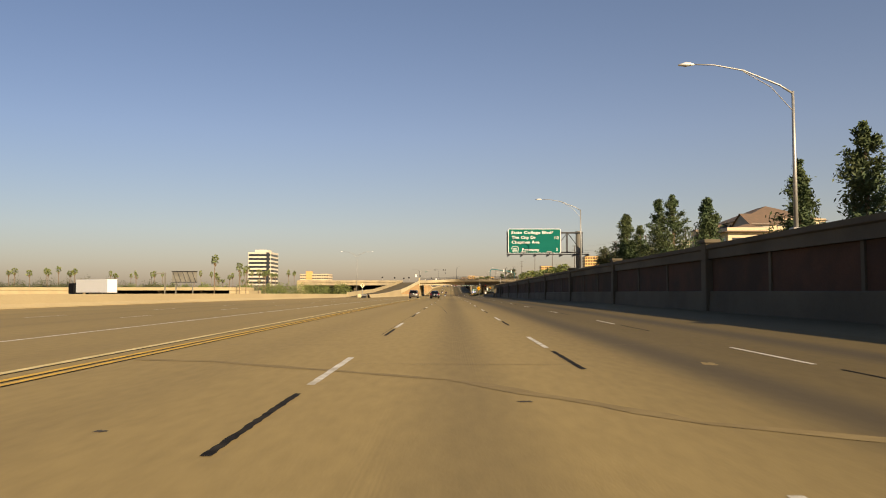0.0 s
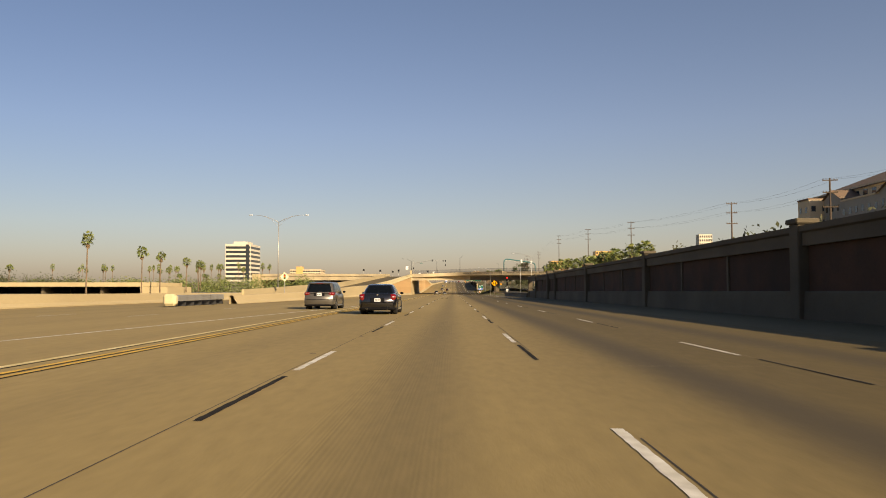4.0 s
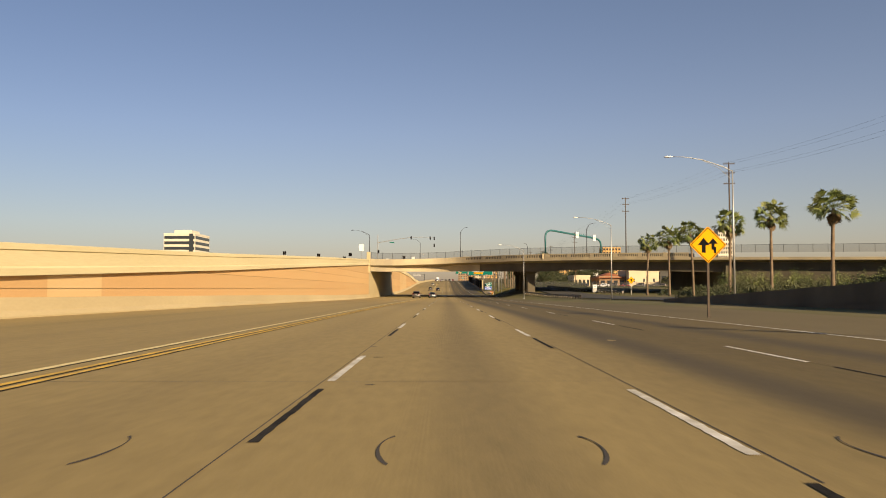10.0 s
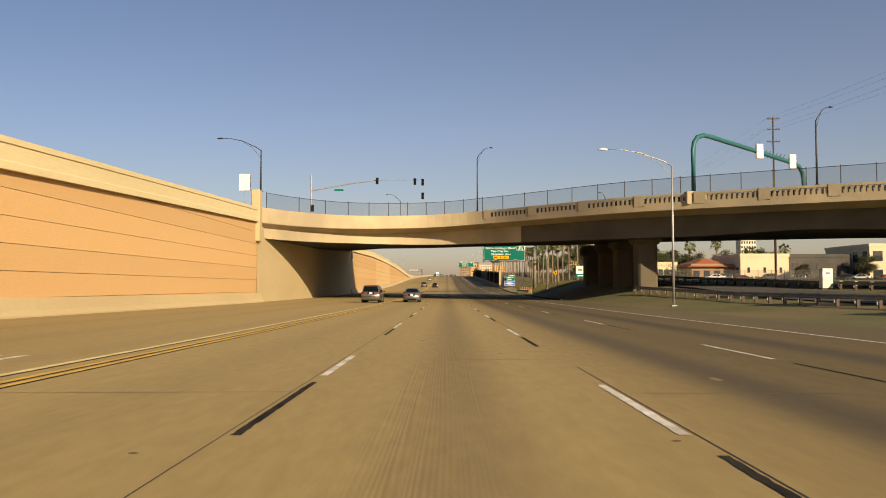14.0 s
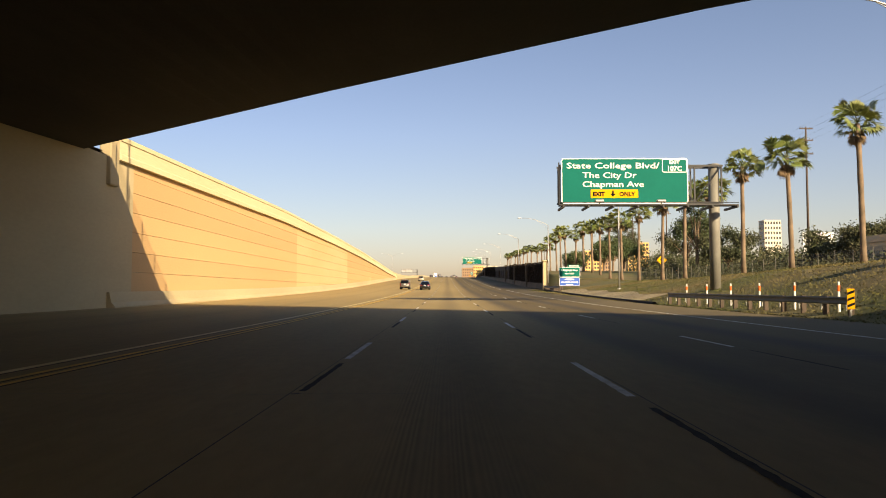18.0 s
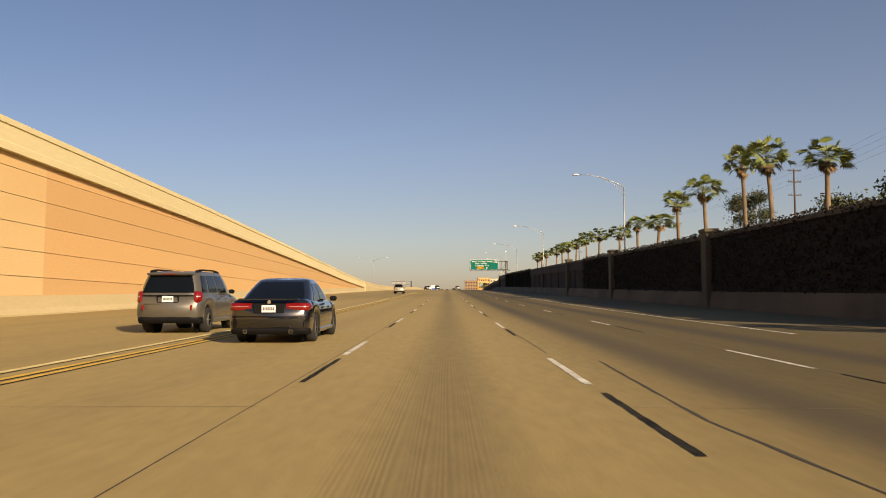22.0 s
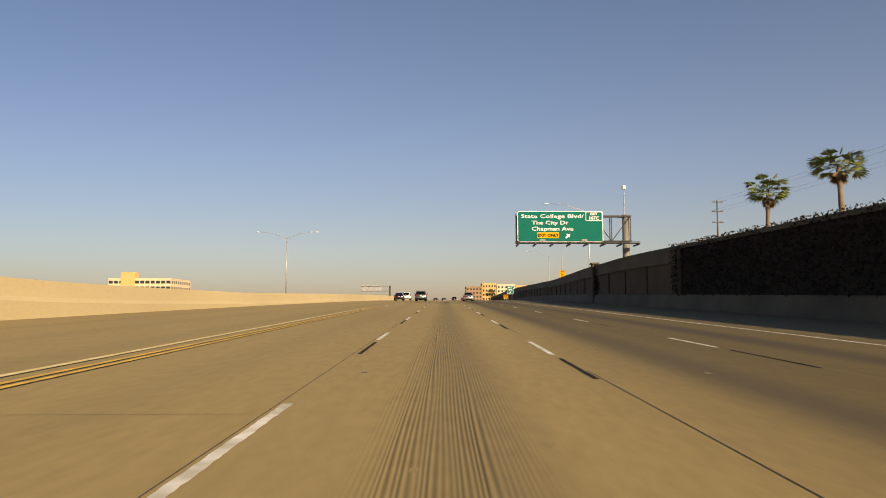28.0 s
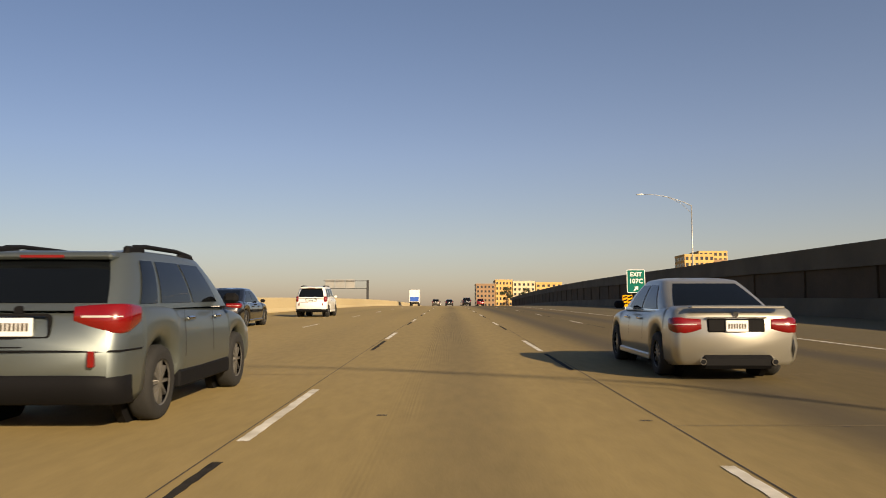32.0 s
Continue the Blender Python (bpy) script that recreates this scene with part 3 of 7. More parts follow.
for x in (-1.42, -0.72):
    bm = bmesh.new()
    sheet(bm, [[(x - 0.2 + 0.012 * (y - 236), y, road_z(y) + 0.0045), (x + 0.2 + 0.012 * (y - 236), y, road_z(y) + 0.0045)] for y in steps(234, 256, 2)])
    ob = new("skid_mark", mesh_of(bm, "skid_mark", SKID))
    ob.parent = ROADBED
for cx in (-3.6, -0.02, 3.5):
    for side in (-0.95, 0.95):
        bm = bmesh.new()
        sheet(bm, [[(cx + side * (0.66 + 0.22 * math.cos(a) * q), 297.8 + 0.6 * math.sin(a) * q, road_z(297.8) + 0.005) for q in (1.0, 0.90 + 0.05 * math.sin(3 * a))] for a in [radians(-62 + 11 * j) for j in range(12)]])
        ob = new("loop_cut", mesh_of(bm, "loop_cut", JOINT))
        ob.parent = ROADBED
sr = random.Random(77)
for k in range(70):
    x, y = sr.choice((-3.6, -0.2, 0.2, 3.4, 3.9)) + sr.gauss(0, 0.45), sr.uniform(0, 960)
    w = sr.uniform(0.03, 0.12)
    patch("stain", x - w, x + w, y - w * 2.5, y + w * 2.5, TYRE_MARK, ROADBED, 0.002, 0.4, 500 + k)
for k in range(240):
    x, y = sr.uniform(-5.4, 8.5), sr.uniform(0, 960)
    w = sr.uniform(0.02, 0.06)
    patch("tar_spot", x - w * 1.6, x + w * 1.6, y - w, y + w, JOINT, ROADBED, 0.005, 0.5, 900 + k)
for k in range(0, 60, 3):
    y = 9.5 + 14.63 * k - 5.2 + sr.uniform(-4, 4)
    patch("lane_debris", -1.86 - 0.07, -1.86 + 0.07, y - 0.12, y - 0.02, JOINT, ROADBED, 0.005, 0.5, 1300 + k)

# ---- retaining wall of the centre ramp, with its barrier and parapet ----
def lip(y):
    return line_at(LIP, y)


ramp_wall = tagged(new("ramp_wall"), "sunlit peach retaining wall of level courses below a tan parapet", "retaining wall", kind="structure")
ys = steps(306, 823, 4.7)
bm = bmesh.new()
sheet(bm, [[(WALL_X - 0.10, y, road_z(y) - 0.3), (WALL_X - 0.10, y, max(lip(y) - 0.05, road_z(y)))] for y in ys])
part("backing", bm, TAN_CONCRETE, ramp_wall)
# low plain barrier that rises into the wall
bm = bmesh.new()
sheet(bm, [[(WALL_X + dx, y, z) for dx, z in ((0.55, road_z(y) - 0.1), (0.55, road_z(y) + 0.08), (0.34, road_z(y) + 0.34), (0.22, lip(y) + 1.40), (0.16, lip(y) + 1.5), (-0.2, lip(y) + 1.5), (-0.2, road_z(y) - 0.1))] for y in steps(186, 306, 4)])
part("approach_barrier", bm, TAN_CONCRETE, ramp_wall, "smooth tan concrete barrier rising into the wall")
COURSE = 1.25
for k in range(-2, 8):
    bm = bmesh.new()
    low = k * COURSE + 0.5
    for a, b in zip(ys, ys[1:]):
        pts = []
        for y in (a, b):
            z0, z1 = max(low, road_z(y) + 0.4), min(low + COURSE - 0.028, lip(y) - 0.02)
            pts.append((y, z0, z1))
        if min(p[2] - p[1] for p in pts) < 0.05:
            continue
        v = [bm.verts.new((x, y, z)) for (y, z0, z1) in pts for x, z in ((WALL_X, z0), (WALL_X, z1), (WALL_X - 0.09, z0), (WALL_X - 0.09, z1))]
        for f in ((0, 4, 5, 1), (1, 5, 7, 3), (0, 2, 6, 4)):
            bm.faces.new([v[i] for i in f])
    if bm.faces:
        part("course", bm, PEACH_WALL, ramp_wall)
    else:
        bm.free()
PARAPET = [(0.0, 0.0), (0.30, 0.0), (0.30, 0.34), (0.2, 0.42), (0.2, 1.16), (0.27, 1.2), (0.27, 1.46), (0.2, 1.5), (-0.2, 1.5), (-0.2, 0.0)]
for a, b in ((306, 400), (400.03, 488), (569, 630), (630.03, 690), (690.03, 760), (760.03, 823)):
    part("parapet", strip(bmesh.new(), PARAPET, steps(a, b, 6), lambda y: (WALL_X, lip(y))), PALE_CONCRETE, ramp_wall, "pale concrete parapet")
for a, b in ((306, 400), (400.03, 490), (568, 660), (660.03, 745), (745.03, 823)):
    part("foot_barrier", strip(bmesh.new(), [(0.55, -0.1), (0.55, 0.08), (0.32, 0.32), (0.2, 0.92), (-0.02, 0.92), (-0.02, -0.1)], steps(a, b, 6), lambda y: (WALL_X, road_z(y))), TAN_CONCRETE, ramp_wall, "tan concrete barrier at the foot")
# paler squares on the wall
for a, b, levels in ((625, 650, range(-1, 6)), (650.02, 677, range(-1, 6)), (722, 724.4, range(0, 2)), (330, 336, range(-1, 2))):
    for k in levels:
        low = k * COURSE + 0.5
        rows = [(y, max(low, road_z(y) + 0.93), min(low + COURSE - 0.028, lip(y) - 0.02)) for y in steps(a, b, 5)]
        if min(z1 - z0 for y, z0, z1 in rows) < 0.1:
            continue
        bm = bmesh.new()
        sheet(bm, [[(WALL_X + dx, y, z) for dx, z in ((-0.02, z0), (0.006, z0), (0.006, z1), (-0.02, z1))] for y, z0, z1 in rows])
        part("repainted_patch", bm, PATCH_WALL, ramp_wall, "paler patch on the wall")
# past the end of the wall the barrier goes on as a median barrier
median = tagged(new("median_barrier"), "low sunlit tan concrete median barrier", "barrier", kind="structure")
part("barrier", strip(bmesh.new(), [(0.5, -1.4), (0.5, 0.08), (0.3, 0.3), (0.2, 1.1), (-0.2, 1.1), (-0.2, -1.4)], steps(823, 1400, 8),
     lambda y: (line_at([(823, -19.9), (860, -19), (980, -13.4), (1400, -12)], y), road_z(y) + line_at([(823, 2.35), (850, 0.9), (880, 0.15), (980, 0)], y) * 0.6)), TAN_CONCRETE, median)
bm = bmesh.new()
sheet(bm, [[(x, y, max(lip(y) + 0.35, road_z(y) - 0.1)) for x in (WALL_X - 0.19, -26, -31)] for y in steps(190, 823, 8)])
solid("ramp_road", bm, SHOULDER, "pale concrete ramp between parapets", "road")
part("far_parapet", strip(bmesh.new(), [(0.2, -1.5), (0.2, 1.5), (-0.2, 1.5), (-0.2, -1.5)], steps(230, 470, 8), lambda y: (-31, lip(y) + 0.2)), TAN_CONCRETE, ramp_wall)
bm = bmesh.new()
sheet(bm, [[(-31.2, y, road_z(y) - 0.5), (-31.2, y, lip(y) + 0.4)] for y in steps(230, 823, 8)])
part("back_face", bm, TAN_CONCRETE, ramp_wall)
old = tagged(new("carpool_barrier"), "low tan concrete barrier beside the carpool lanes", "barrier", kind="structure")
part("barrier", strip(bmesh.new(), [(0.45, -0.1), (0.45, 0.08), (0.25, 0.3), (0.15, 0.95), (-0.15, 0.95), (-0.15, -0.1)], [-60] + steps(-40, 260, 8),
     lambda y: (line_at([(0, -29.5), (170, -29.5), (230, -31.3)], y), road_z(y))), TAN_CONCRETE, old)

# ---- brick wall beside the first stretch ----
brick_wall = tagged(new("brick_wall"), "shaded brick sound wall with concrete pilasters and plinth", "sound wall", kind="structure")
ys = [-60] + steps(-40, 262, 8)
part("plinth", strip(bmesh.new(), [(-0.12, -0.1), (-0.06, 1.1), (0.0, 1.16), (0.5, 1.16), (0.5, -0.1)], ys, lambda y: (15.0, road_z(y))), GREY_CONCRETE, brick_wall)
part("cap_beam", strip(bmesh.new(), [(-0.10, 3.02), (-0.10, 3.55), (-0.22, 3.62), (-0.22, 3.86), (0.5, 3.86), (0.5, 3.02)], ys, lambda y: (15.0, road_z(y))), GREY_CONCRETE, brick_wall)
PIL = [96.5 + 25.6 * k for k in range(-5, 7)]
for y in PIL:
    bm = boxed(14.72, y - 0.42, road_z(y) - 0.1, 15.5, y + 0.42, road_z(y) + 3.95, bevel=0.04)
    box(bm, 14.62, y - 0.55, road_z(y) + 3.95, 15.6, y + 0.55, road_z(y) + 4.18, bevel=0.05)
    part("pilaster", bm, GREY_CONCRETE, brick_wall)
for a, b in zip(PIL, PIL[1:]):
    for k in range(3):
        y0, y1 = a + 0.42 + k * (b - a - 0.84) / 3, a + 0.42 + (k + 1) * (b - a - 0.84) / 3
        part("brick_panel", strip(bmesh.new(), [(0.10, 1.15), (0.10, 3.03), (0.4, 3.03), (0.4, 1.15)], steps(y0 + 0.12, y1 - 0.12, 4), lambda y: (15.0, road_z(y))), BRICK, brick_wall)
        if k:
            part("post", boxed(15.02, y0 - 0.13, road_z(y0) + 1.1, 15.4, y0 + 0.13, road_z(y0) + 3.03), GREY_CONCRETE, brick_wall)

# ---- vine-covered wall beside the last stretch ----
vine_wall = tagged(new("vine_wall"), "tall shaded sound wall thick with dry brown vines", "sound wall", kind="structure")


def vine_top(y):
    return line_at([(660, 4.7), (885, 4.6), (925, 4.15), (960, 3.85), (1000, 4.0), (1090, 4.6), (1300, 5.2)], y)


VINE_LINE = [(660, 17.4), (880, 17.4), (912, 18.4), (955, 21.0), (1000, 22.8), (1090, 25.5), (1300, 30.0)]


def vine_x(y):
    """Where the wall stands: it bends away along the exit ramp."""
    if isinstance(y, float) or isinstance(y, int):
        return line_at(VINE_LINE, y)
    return np.interp(y, [p[0] for p in VINE_LINE], [p[1] for p in VINE_LINE])


ys = steps(660, 1300, 6)
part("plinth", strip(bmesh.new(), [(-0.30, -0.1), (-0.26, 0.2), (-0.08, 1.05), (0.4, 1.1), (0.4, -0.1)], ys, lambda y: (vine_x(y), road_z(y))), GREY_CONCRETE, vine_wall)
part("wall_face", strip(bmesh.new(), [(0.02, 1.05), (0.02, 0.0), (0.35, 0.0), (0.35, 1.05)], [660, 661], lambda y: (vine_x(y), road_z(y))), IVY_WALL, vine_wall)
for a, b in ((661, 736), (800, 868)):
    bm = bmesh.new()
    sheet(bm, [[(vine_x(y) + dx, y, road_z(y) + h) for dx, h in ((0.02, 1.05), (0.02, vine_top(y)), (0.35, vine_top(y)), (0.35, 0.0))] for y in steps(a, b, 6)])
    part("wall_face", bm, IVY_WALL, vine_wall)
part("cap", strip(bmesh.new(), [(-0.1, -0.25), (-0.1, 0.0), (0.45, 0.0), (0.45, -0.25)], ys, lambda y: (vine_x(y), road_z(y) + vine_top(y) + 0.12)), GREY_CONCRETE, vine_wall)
for k, y in enumerate([660.4 + 29.5 * j for j in range(4)] + [903.0]):
    z, x = road_z(y), vine_x(y)
    bm = boxed(x - 0.4, y - 0.5, z - 0.1, x + 0.4, y + 0.5, z + vine_top(y) + 0.25, bevel=0.05)
    box(bm, x - 0.5, y - 0.62, z + vine_top(y) + 0.25, x + 0.5, y + 0.62, z + vine_top(y) + 0.5, bevel=0.05)
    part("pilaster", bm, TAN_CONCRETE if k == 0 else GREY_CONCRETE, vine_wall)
# under the vines the pilasters are buried
for y in (778.4, 807.9, 837.4, 866.9):
    z, x = road_z(y), vine_x(y)
    part("buried_pilaster", boxed(x - 0.12, y - 0.45, z + 1.0, x + 0.3, y + 0.45, z + vine_top(y) + 0.14, bevel=0.04), CAP_BROWN, vine_wall)

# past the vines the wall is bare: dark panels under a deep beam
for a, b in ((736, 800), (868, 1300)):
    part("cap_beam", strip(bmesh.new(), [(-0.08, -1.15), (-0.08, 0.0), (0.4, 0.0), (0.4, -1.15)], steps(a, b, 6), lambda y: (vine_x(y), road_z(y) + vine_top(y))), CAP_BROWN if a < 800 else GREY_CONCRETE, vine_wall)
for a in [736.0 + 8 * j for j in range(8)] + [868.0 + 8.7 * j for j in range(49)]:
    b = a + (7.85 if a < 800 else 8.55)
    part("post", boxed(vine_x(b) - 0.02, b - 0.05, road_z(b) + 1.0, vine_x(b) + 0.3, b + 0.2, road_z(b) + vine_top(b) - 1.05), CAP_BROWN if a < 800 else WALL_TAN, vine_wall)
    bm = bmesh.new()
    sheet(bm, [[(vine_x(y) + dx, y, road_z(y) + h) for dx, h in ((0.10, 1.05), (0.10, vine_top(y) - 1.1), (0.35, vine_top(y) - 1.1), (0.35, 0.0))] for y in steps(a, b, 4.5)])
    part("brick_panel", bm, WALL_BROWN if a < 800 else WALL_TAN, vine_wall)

# ---- ramp wall and barrier between the two tall walls ----
on_ramp = tagged(new("on_ramp_wall"), "shaded grey concrete retaining wall beside the on-ramp", "retaining wall", kind="structure")
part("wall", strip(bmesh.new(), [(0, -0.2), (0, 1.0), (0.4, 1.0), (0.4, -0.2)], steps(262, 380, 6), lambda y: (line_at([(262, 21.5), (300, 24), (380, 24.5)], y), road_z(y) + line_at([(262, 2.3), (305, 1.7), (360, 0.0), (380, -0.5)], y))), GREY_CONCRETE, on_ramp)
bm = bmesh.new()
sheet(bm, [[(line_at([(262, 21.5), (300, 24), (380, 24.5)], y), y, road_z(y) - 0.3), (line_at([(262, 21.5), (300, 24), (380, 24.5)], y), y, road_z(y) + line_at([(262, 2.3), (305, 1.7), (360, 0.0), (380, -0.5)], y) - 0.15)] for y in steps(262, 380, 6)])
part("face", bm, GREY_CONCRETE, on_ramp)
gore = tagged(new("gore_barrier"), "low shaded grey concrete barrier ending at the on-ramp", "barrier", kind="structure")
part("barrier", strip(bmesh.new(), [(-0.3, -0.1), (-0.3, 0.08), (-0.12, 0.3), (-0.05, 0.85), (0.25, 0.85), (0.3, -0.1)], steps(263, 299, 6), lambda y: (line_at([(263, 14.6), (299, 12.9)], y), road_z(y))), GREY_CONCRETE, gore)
part("end_block", boxed(14.7, 261.4, road_z(262) - 0.1, 15.5, 262.2, road_z(262) + 3.95, bevel=0.04), GREY_CONCRETE, brick_wall)
part("end_block", boxed(14.66, 232.0, road_z(232) - 0.1, 15.55, 233.2, road_z(232) + 4.25, bevel=0.05), GREY_CONCRETE, brick_wall)

# ---- overpass ----
FRONT = [(-20.0, 489.0), (-17.5, 495.5), (-13.0, 502.5), (-7.0, 506.5), (-1.0, 507.3), (4.5, 504.6), (11.0, 497.5), (18.0, 490.0), (27.0, 483.0), (36.0, 477.0), (60.0, 462.0), (100.0, 437.0)]


def front_y(x):
    """A smooth curve through the points of the front edge."""
    k = max(i for i, p in enumerate(FRONT[:-1]) if p[0] <= x or i == 0)
    (xa, ya), (xb, yb) = FRONT[k], FRONT[k + 1]
    (xo, yo), (xe, ye) = FRONT[max(k - 1, 0)], FRONT[min(k + 2, len(FRONT) - 1)]
    u, w = (x - xa) / (xb - xa), xb - xa
    ma, mb = (yb - yo) / (xb - xo) * w, (ye - ya) / (xe - xa) * w
    return (2 * u ** 3 - 3 * u ** 2 + 1) * ya + (u ** 3 - 2 * u ** 2 + u) * ma + (3 * u ** 2 - 2 * u ** 3) * yb + (u ** 3 - u ** 2) * mb


def back_y(x):
    return 552.5 - 0.69 * x


def deck_top(x):
    return line_at([(-20, 7.1), (-8, 7.7), (4, 8.2), (20, 8.1), (40, 7.9), (100, 6.5)], x)


overpass = tagged(new("overpass"), "tan concrete highway overpass with balustrade and chain-link fence", "bridge", kind="structure")
xs = steps(-20, 4.5, 1.0) + steps(4.5, 36, 1.5)[1:] + steps(36, 100, 4.5)[1:]


def soffit(x):
    return line_at([(-20, 5.0), (-12, 5.3), (4, 5.35), (17, 5.0), (25, 4.9), (34, 5.2), (60, 4.2), (100, 3.5)], x)


rows = []
for x in xs:
    f, b, top, low = front_y(x), back_y(x), deck_top(x), soffit(x)
    lift = line_at([(-20, 7.05), (-5, 7.5), (8, 7.7), (15, 7.4), (23, 6.88), (40, 6.6), (100, 5.6)], x)
    rows.append([(x, f + 2.5, top - 0.98), (x, f + 2.6, low), (x, (f + b) / 2, low + 0.6), (x, b - 1.5, lift), (x, b - 1.3, lift + 0.4), (x, b, max(top + 0.2, lift + 0.5)), (x, b, top + 1.3), (x, b - 0.3, top + 1.3), (x, b - 0.3, top + 0.6), (x, f + 0.3, top), ])
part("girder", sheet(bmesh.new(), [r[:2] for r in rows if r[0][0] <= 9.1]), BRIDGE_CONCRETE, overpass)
# same girder in a darker grey, standing in for the overhang's shade
part("girder", sheet(bmesh.new(), [r[:2] for r in rows if r[0][0] >= 8.9]), GREY_CONCRETE, overpass, "grey girder of the straight spans, shade painted in")
# the underside's darkness is painted shade
part("soffit", sheet(bmesh.new(), [r[1:5] for r in rows]), SHADE_CONCRETE, overpass, "concrete underside with its shade painted in")
part("deck", sheet(bmesh.new(), [r[4:] for r in rows]), BRIDGE_CONCRETE, overpass)
part("overhang", sheet(bmesh.new(), [[(x, front_y(x) + 2.52, deck_top(x) - 1.0), (x, front_y(x) + 0.05, deck_top(x) - 0.58), (x, front_y(x) - 0.05, deck_top(x) - 0.52), (x, front_y(x) - 0.05, deck_top(x) + 0.05), (x, front_y(x) + 0.4, deck_top(x) + 0.06)] for x in xs]), BRIDGE_CONCRETE, overpass)
solid_xs = [x for x in xs if x <= 4.5]
part("solid_parapet", sheet(bmesh.new(), [[(x, front_y(x), deck_top(x)), (x, front_y(x), deck_top(x) + 1.1), (x, front_y(x) + 0.3, deck_top(x) + 1.1), (x, front_y(x) + 0.3, deck_top(x))] for x in solid_xs]), BRIDGE_CONCRETE, overpass)


def along_front(x0, x1, z0, z1, out=0.0, deep=0.3):
    """A bar along the front edge between two x, above the deck."""
    bm = bmesh.new()
    rows = []
    for x in steps(x0, x1, 1.5):
        y, z = front_y(x) - out, deck_top(x)
        rows.append([(x, y, z + z0), (x, y, z + z1), (x, y + deep, z + z1), (x, y + deep, z + z0), (x, y, z + z0)])
    sheet(bm, rows)
    return bm


bay = 5.0
for k in range(10):
    x0 = 4.5 + k * bay
    part("top_rail", along_front(x0, x0 + bay, 0.86, 1.1, 0.04, 0.36), BRIDGE_CONCRETE, overpass)
    part("curb_rail", along_front(x0, x0 + bay, 0.0, 0.26, 0.02, 0.34), BRIDGE_CONCRETE, overpass)
    part("pier_block", along_front(x0, x0 + 0.9, 0.0, 1.12, 0.1, 0.45), BRIDGE_CONCRETE, overpass)
    for j in range(10):
        x = x0 + 1.15 + j * 0.4
        part("baluster", along_front(x, x + 0.2, 0.24, 0.88, -0.02, 0.22), BRIDGE_CONCRETE, overpass)
# added dark sheet: paints the shade seen between the balusters
part("walkway_wall", sheet(bmesh.new(), [[(x, front_y(x) + 1.7, deck_top(x) - 0.1), (x, front_y(x) + 1.7, deck_top(x) + 0.95), (x, front_y(x) + 2.0, deck_top(x) + 0.95), (x, front_y(x) + 2.0, deck_top(x) - 0.1)] for x in steps(4.5, 56, 4)]), SHADE_CONCRETE, overpass, "added dark backing that paints shade between the balusters")
# corner pillars where the ramp parapet meets the bridge
part("corner_pillar", boxed(-20.5, 488.0, 4.5, -19.6, 489.2, 9.9, bevel=0.06), TAN_CONCRETE, overpass)
part("corner_pillar", boxed(-20.4, 567.6, 5.5, -19.7, 568.8, 9.6, bevel=0.06), TAN_CONCRETE, overpass)
# abutment wall below the deck
bm = bmesh.new()
sheet(bm, [[(-20.2, y, road_z(y) - 0.2), (-19.96, y, road_z(y) - 0.2), (-19.96, y, 7.2), (-20.2, y, 7.2)] for y in steps(488.6, 571.5, 8)])
part("abutment", bm, TAN_CONCRETE, overpass, "stained grey concrete abutment")
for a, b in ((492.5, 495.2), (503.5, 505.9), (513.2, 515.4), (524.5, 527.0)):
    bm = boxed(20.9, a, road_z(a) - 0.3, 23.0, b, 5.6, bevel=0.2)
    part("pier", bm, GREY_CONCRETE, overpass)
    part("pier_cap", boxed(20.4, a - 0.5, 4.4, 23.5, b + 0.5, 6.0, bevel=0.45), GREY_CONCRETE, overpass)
# right abutment, and the approach beyond it
part("abutment", boxed(61.5, 462, -1.6, 63.0, 505, 5.6), GREY_CONCRETE, overpass)
bm = bmesh.new()
sheet(bm, [[(x, front_y(x) + 1.6, -2.0), (x, front_y(x) + 1.6, soffit(x) + 0.2)] for x in steps(62, 100, 5)])
part("approach_wall", bm, GREY_CONCRETE, overpass)
# left spans, beyond the centre ramp
for i, (x0, x1) in enumerate(((-62, -31), (-95, -62))):
    part("left_span", boxed(x0, 496, 5.2, x1, 556, 7.2), BRIDGE_CONCRETE, overpass)
    part("left_parapet", boxed(x0, 495.5, 7.2, x1, 495.9, 8.3, bevel=0.05), BRIDGE_CONCRETE, overpass)
# added dark sheet standing in for the shade under the left spans
part("left_back_wall", boxed(-95, 554, -1.6, -31.4, 556, 5.19), SHADE_CONCRETE, overpass)
part("left_abutment", boxed(-99, 494, -1.6, -95, 558, 8.3), TAN_CONCRETE, overpass)
part("left_pier", boxed(-63, 500, -1.6, -61, 552, 5.2), GREY_CONCRETE, overpass)
# chain-link fence on the parapet
mesh_mat = bpy.data.materials.new("chain_link")
mesh_mat.use_nodes = True
cn, cl = mesh_mat.node_tree.nodes, mesh_mat.node_tree.links
clear, mixed = cn.new("ShaderNodeBsdfTransparent"), cn.new("ShaderNodeMixShader")
cn["Principled BSDF"].inputs["Base Color"].default_value = (0.03, 0.03, 0.035, 1)
mixed.inputs[0].default_value = 0.27
cl.new(clear.outputs[0], mixed.inputs[1])
cl.new(cn["Principled BSDF"].outputs[0], mixed.inputs[2])
cl.new(mixed.outputs[0], cn["Material Output"].inputs["Surface"])
fence = thing("bridge_fence", "dark chain-link fence on the overpass parapet", "fence")
fx = steps(-19.5, 100, 2.4)
for x in fx:
    part("post", tubed([(x, front_y(x) + 0.15, deck_top(x) + 1.05), (x, front_y(x) + 0.15, deck_top(x) + 2.85)], 0.045, 6), DARK_STEEL, fence)
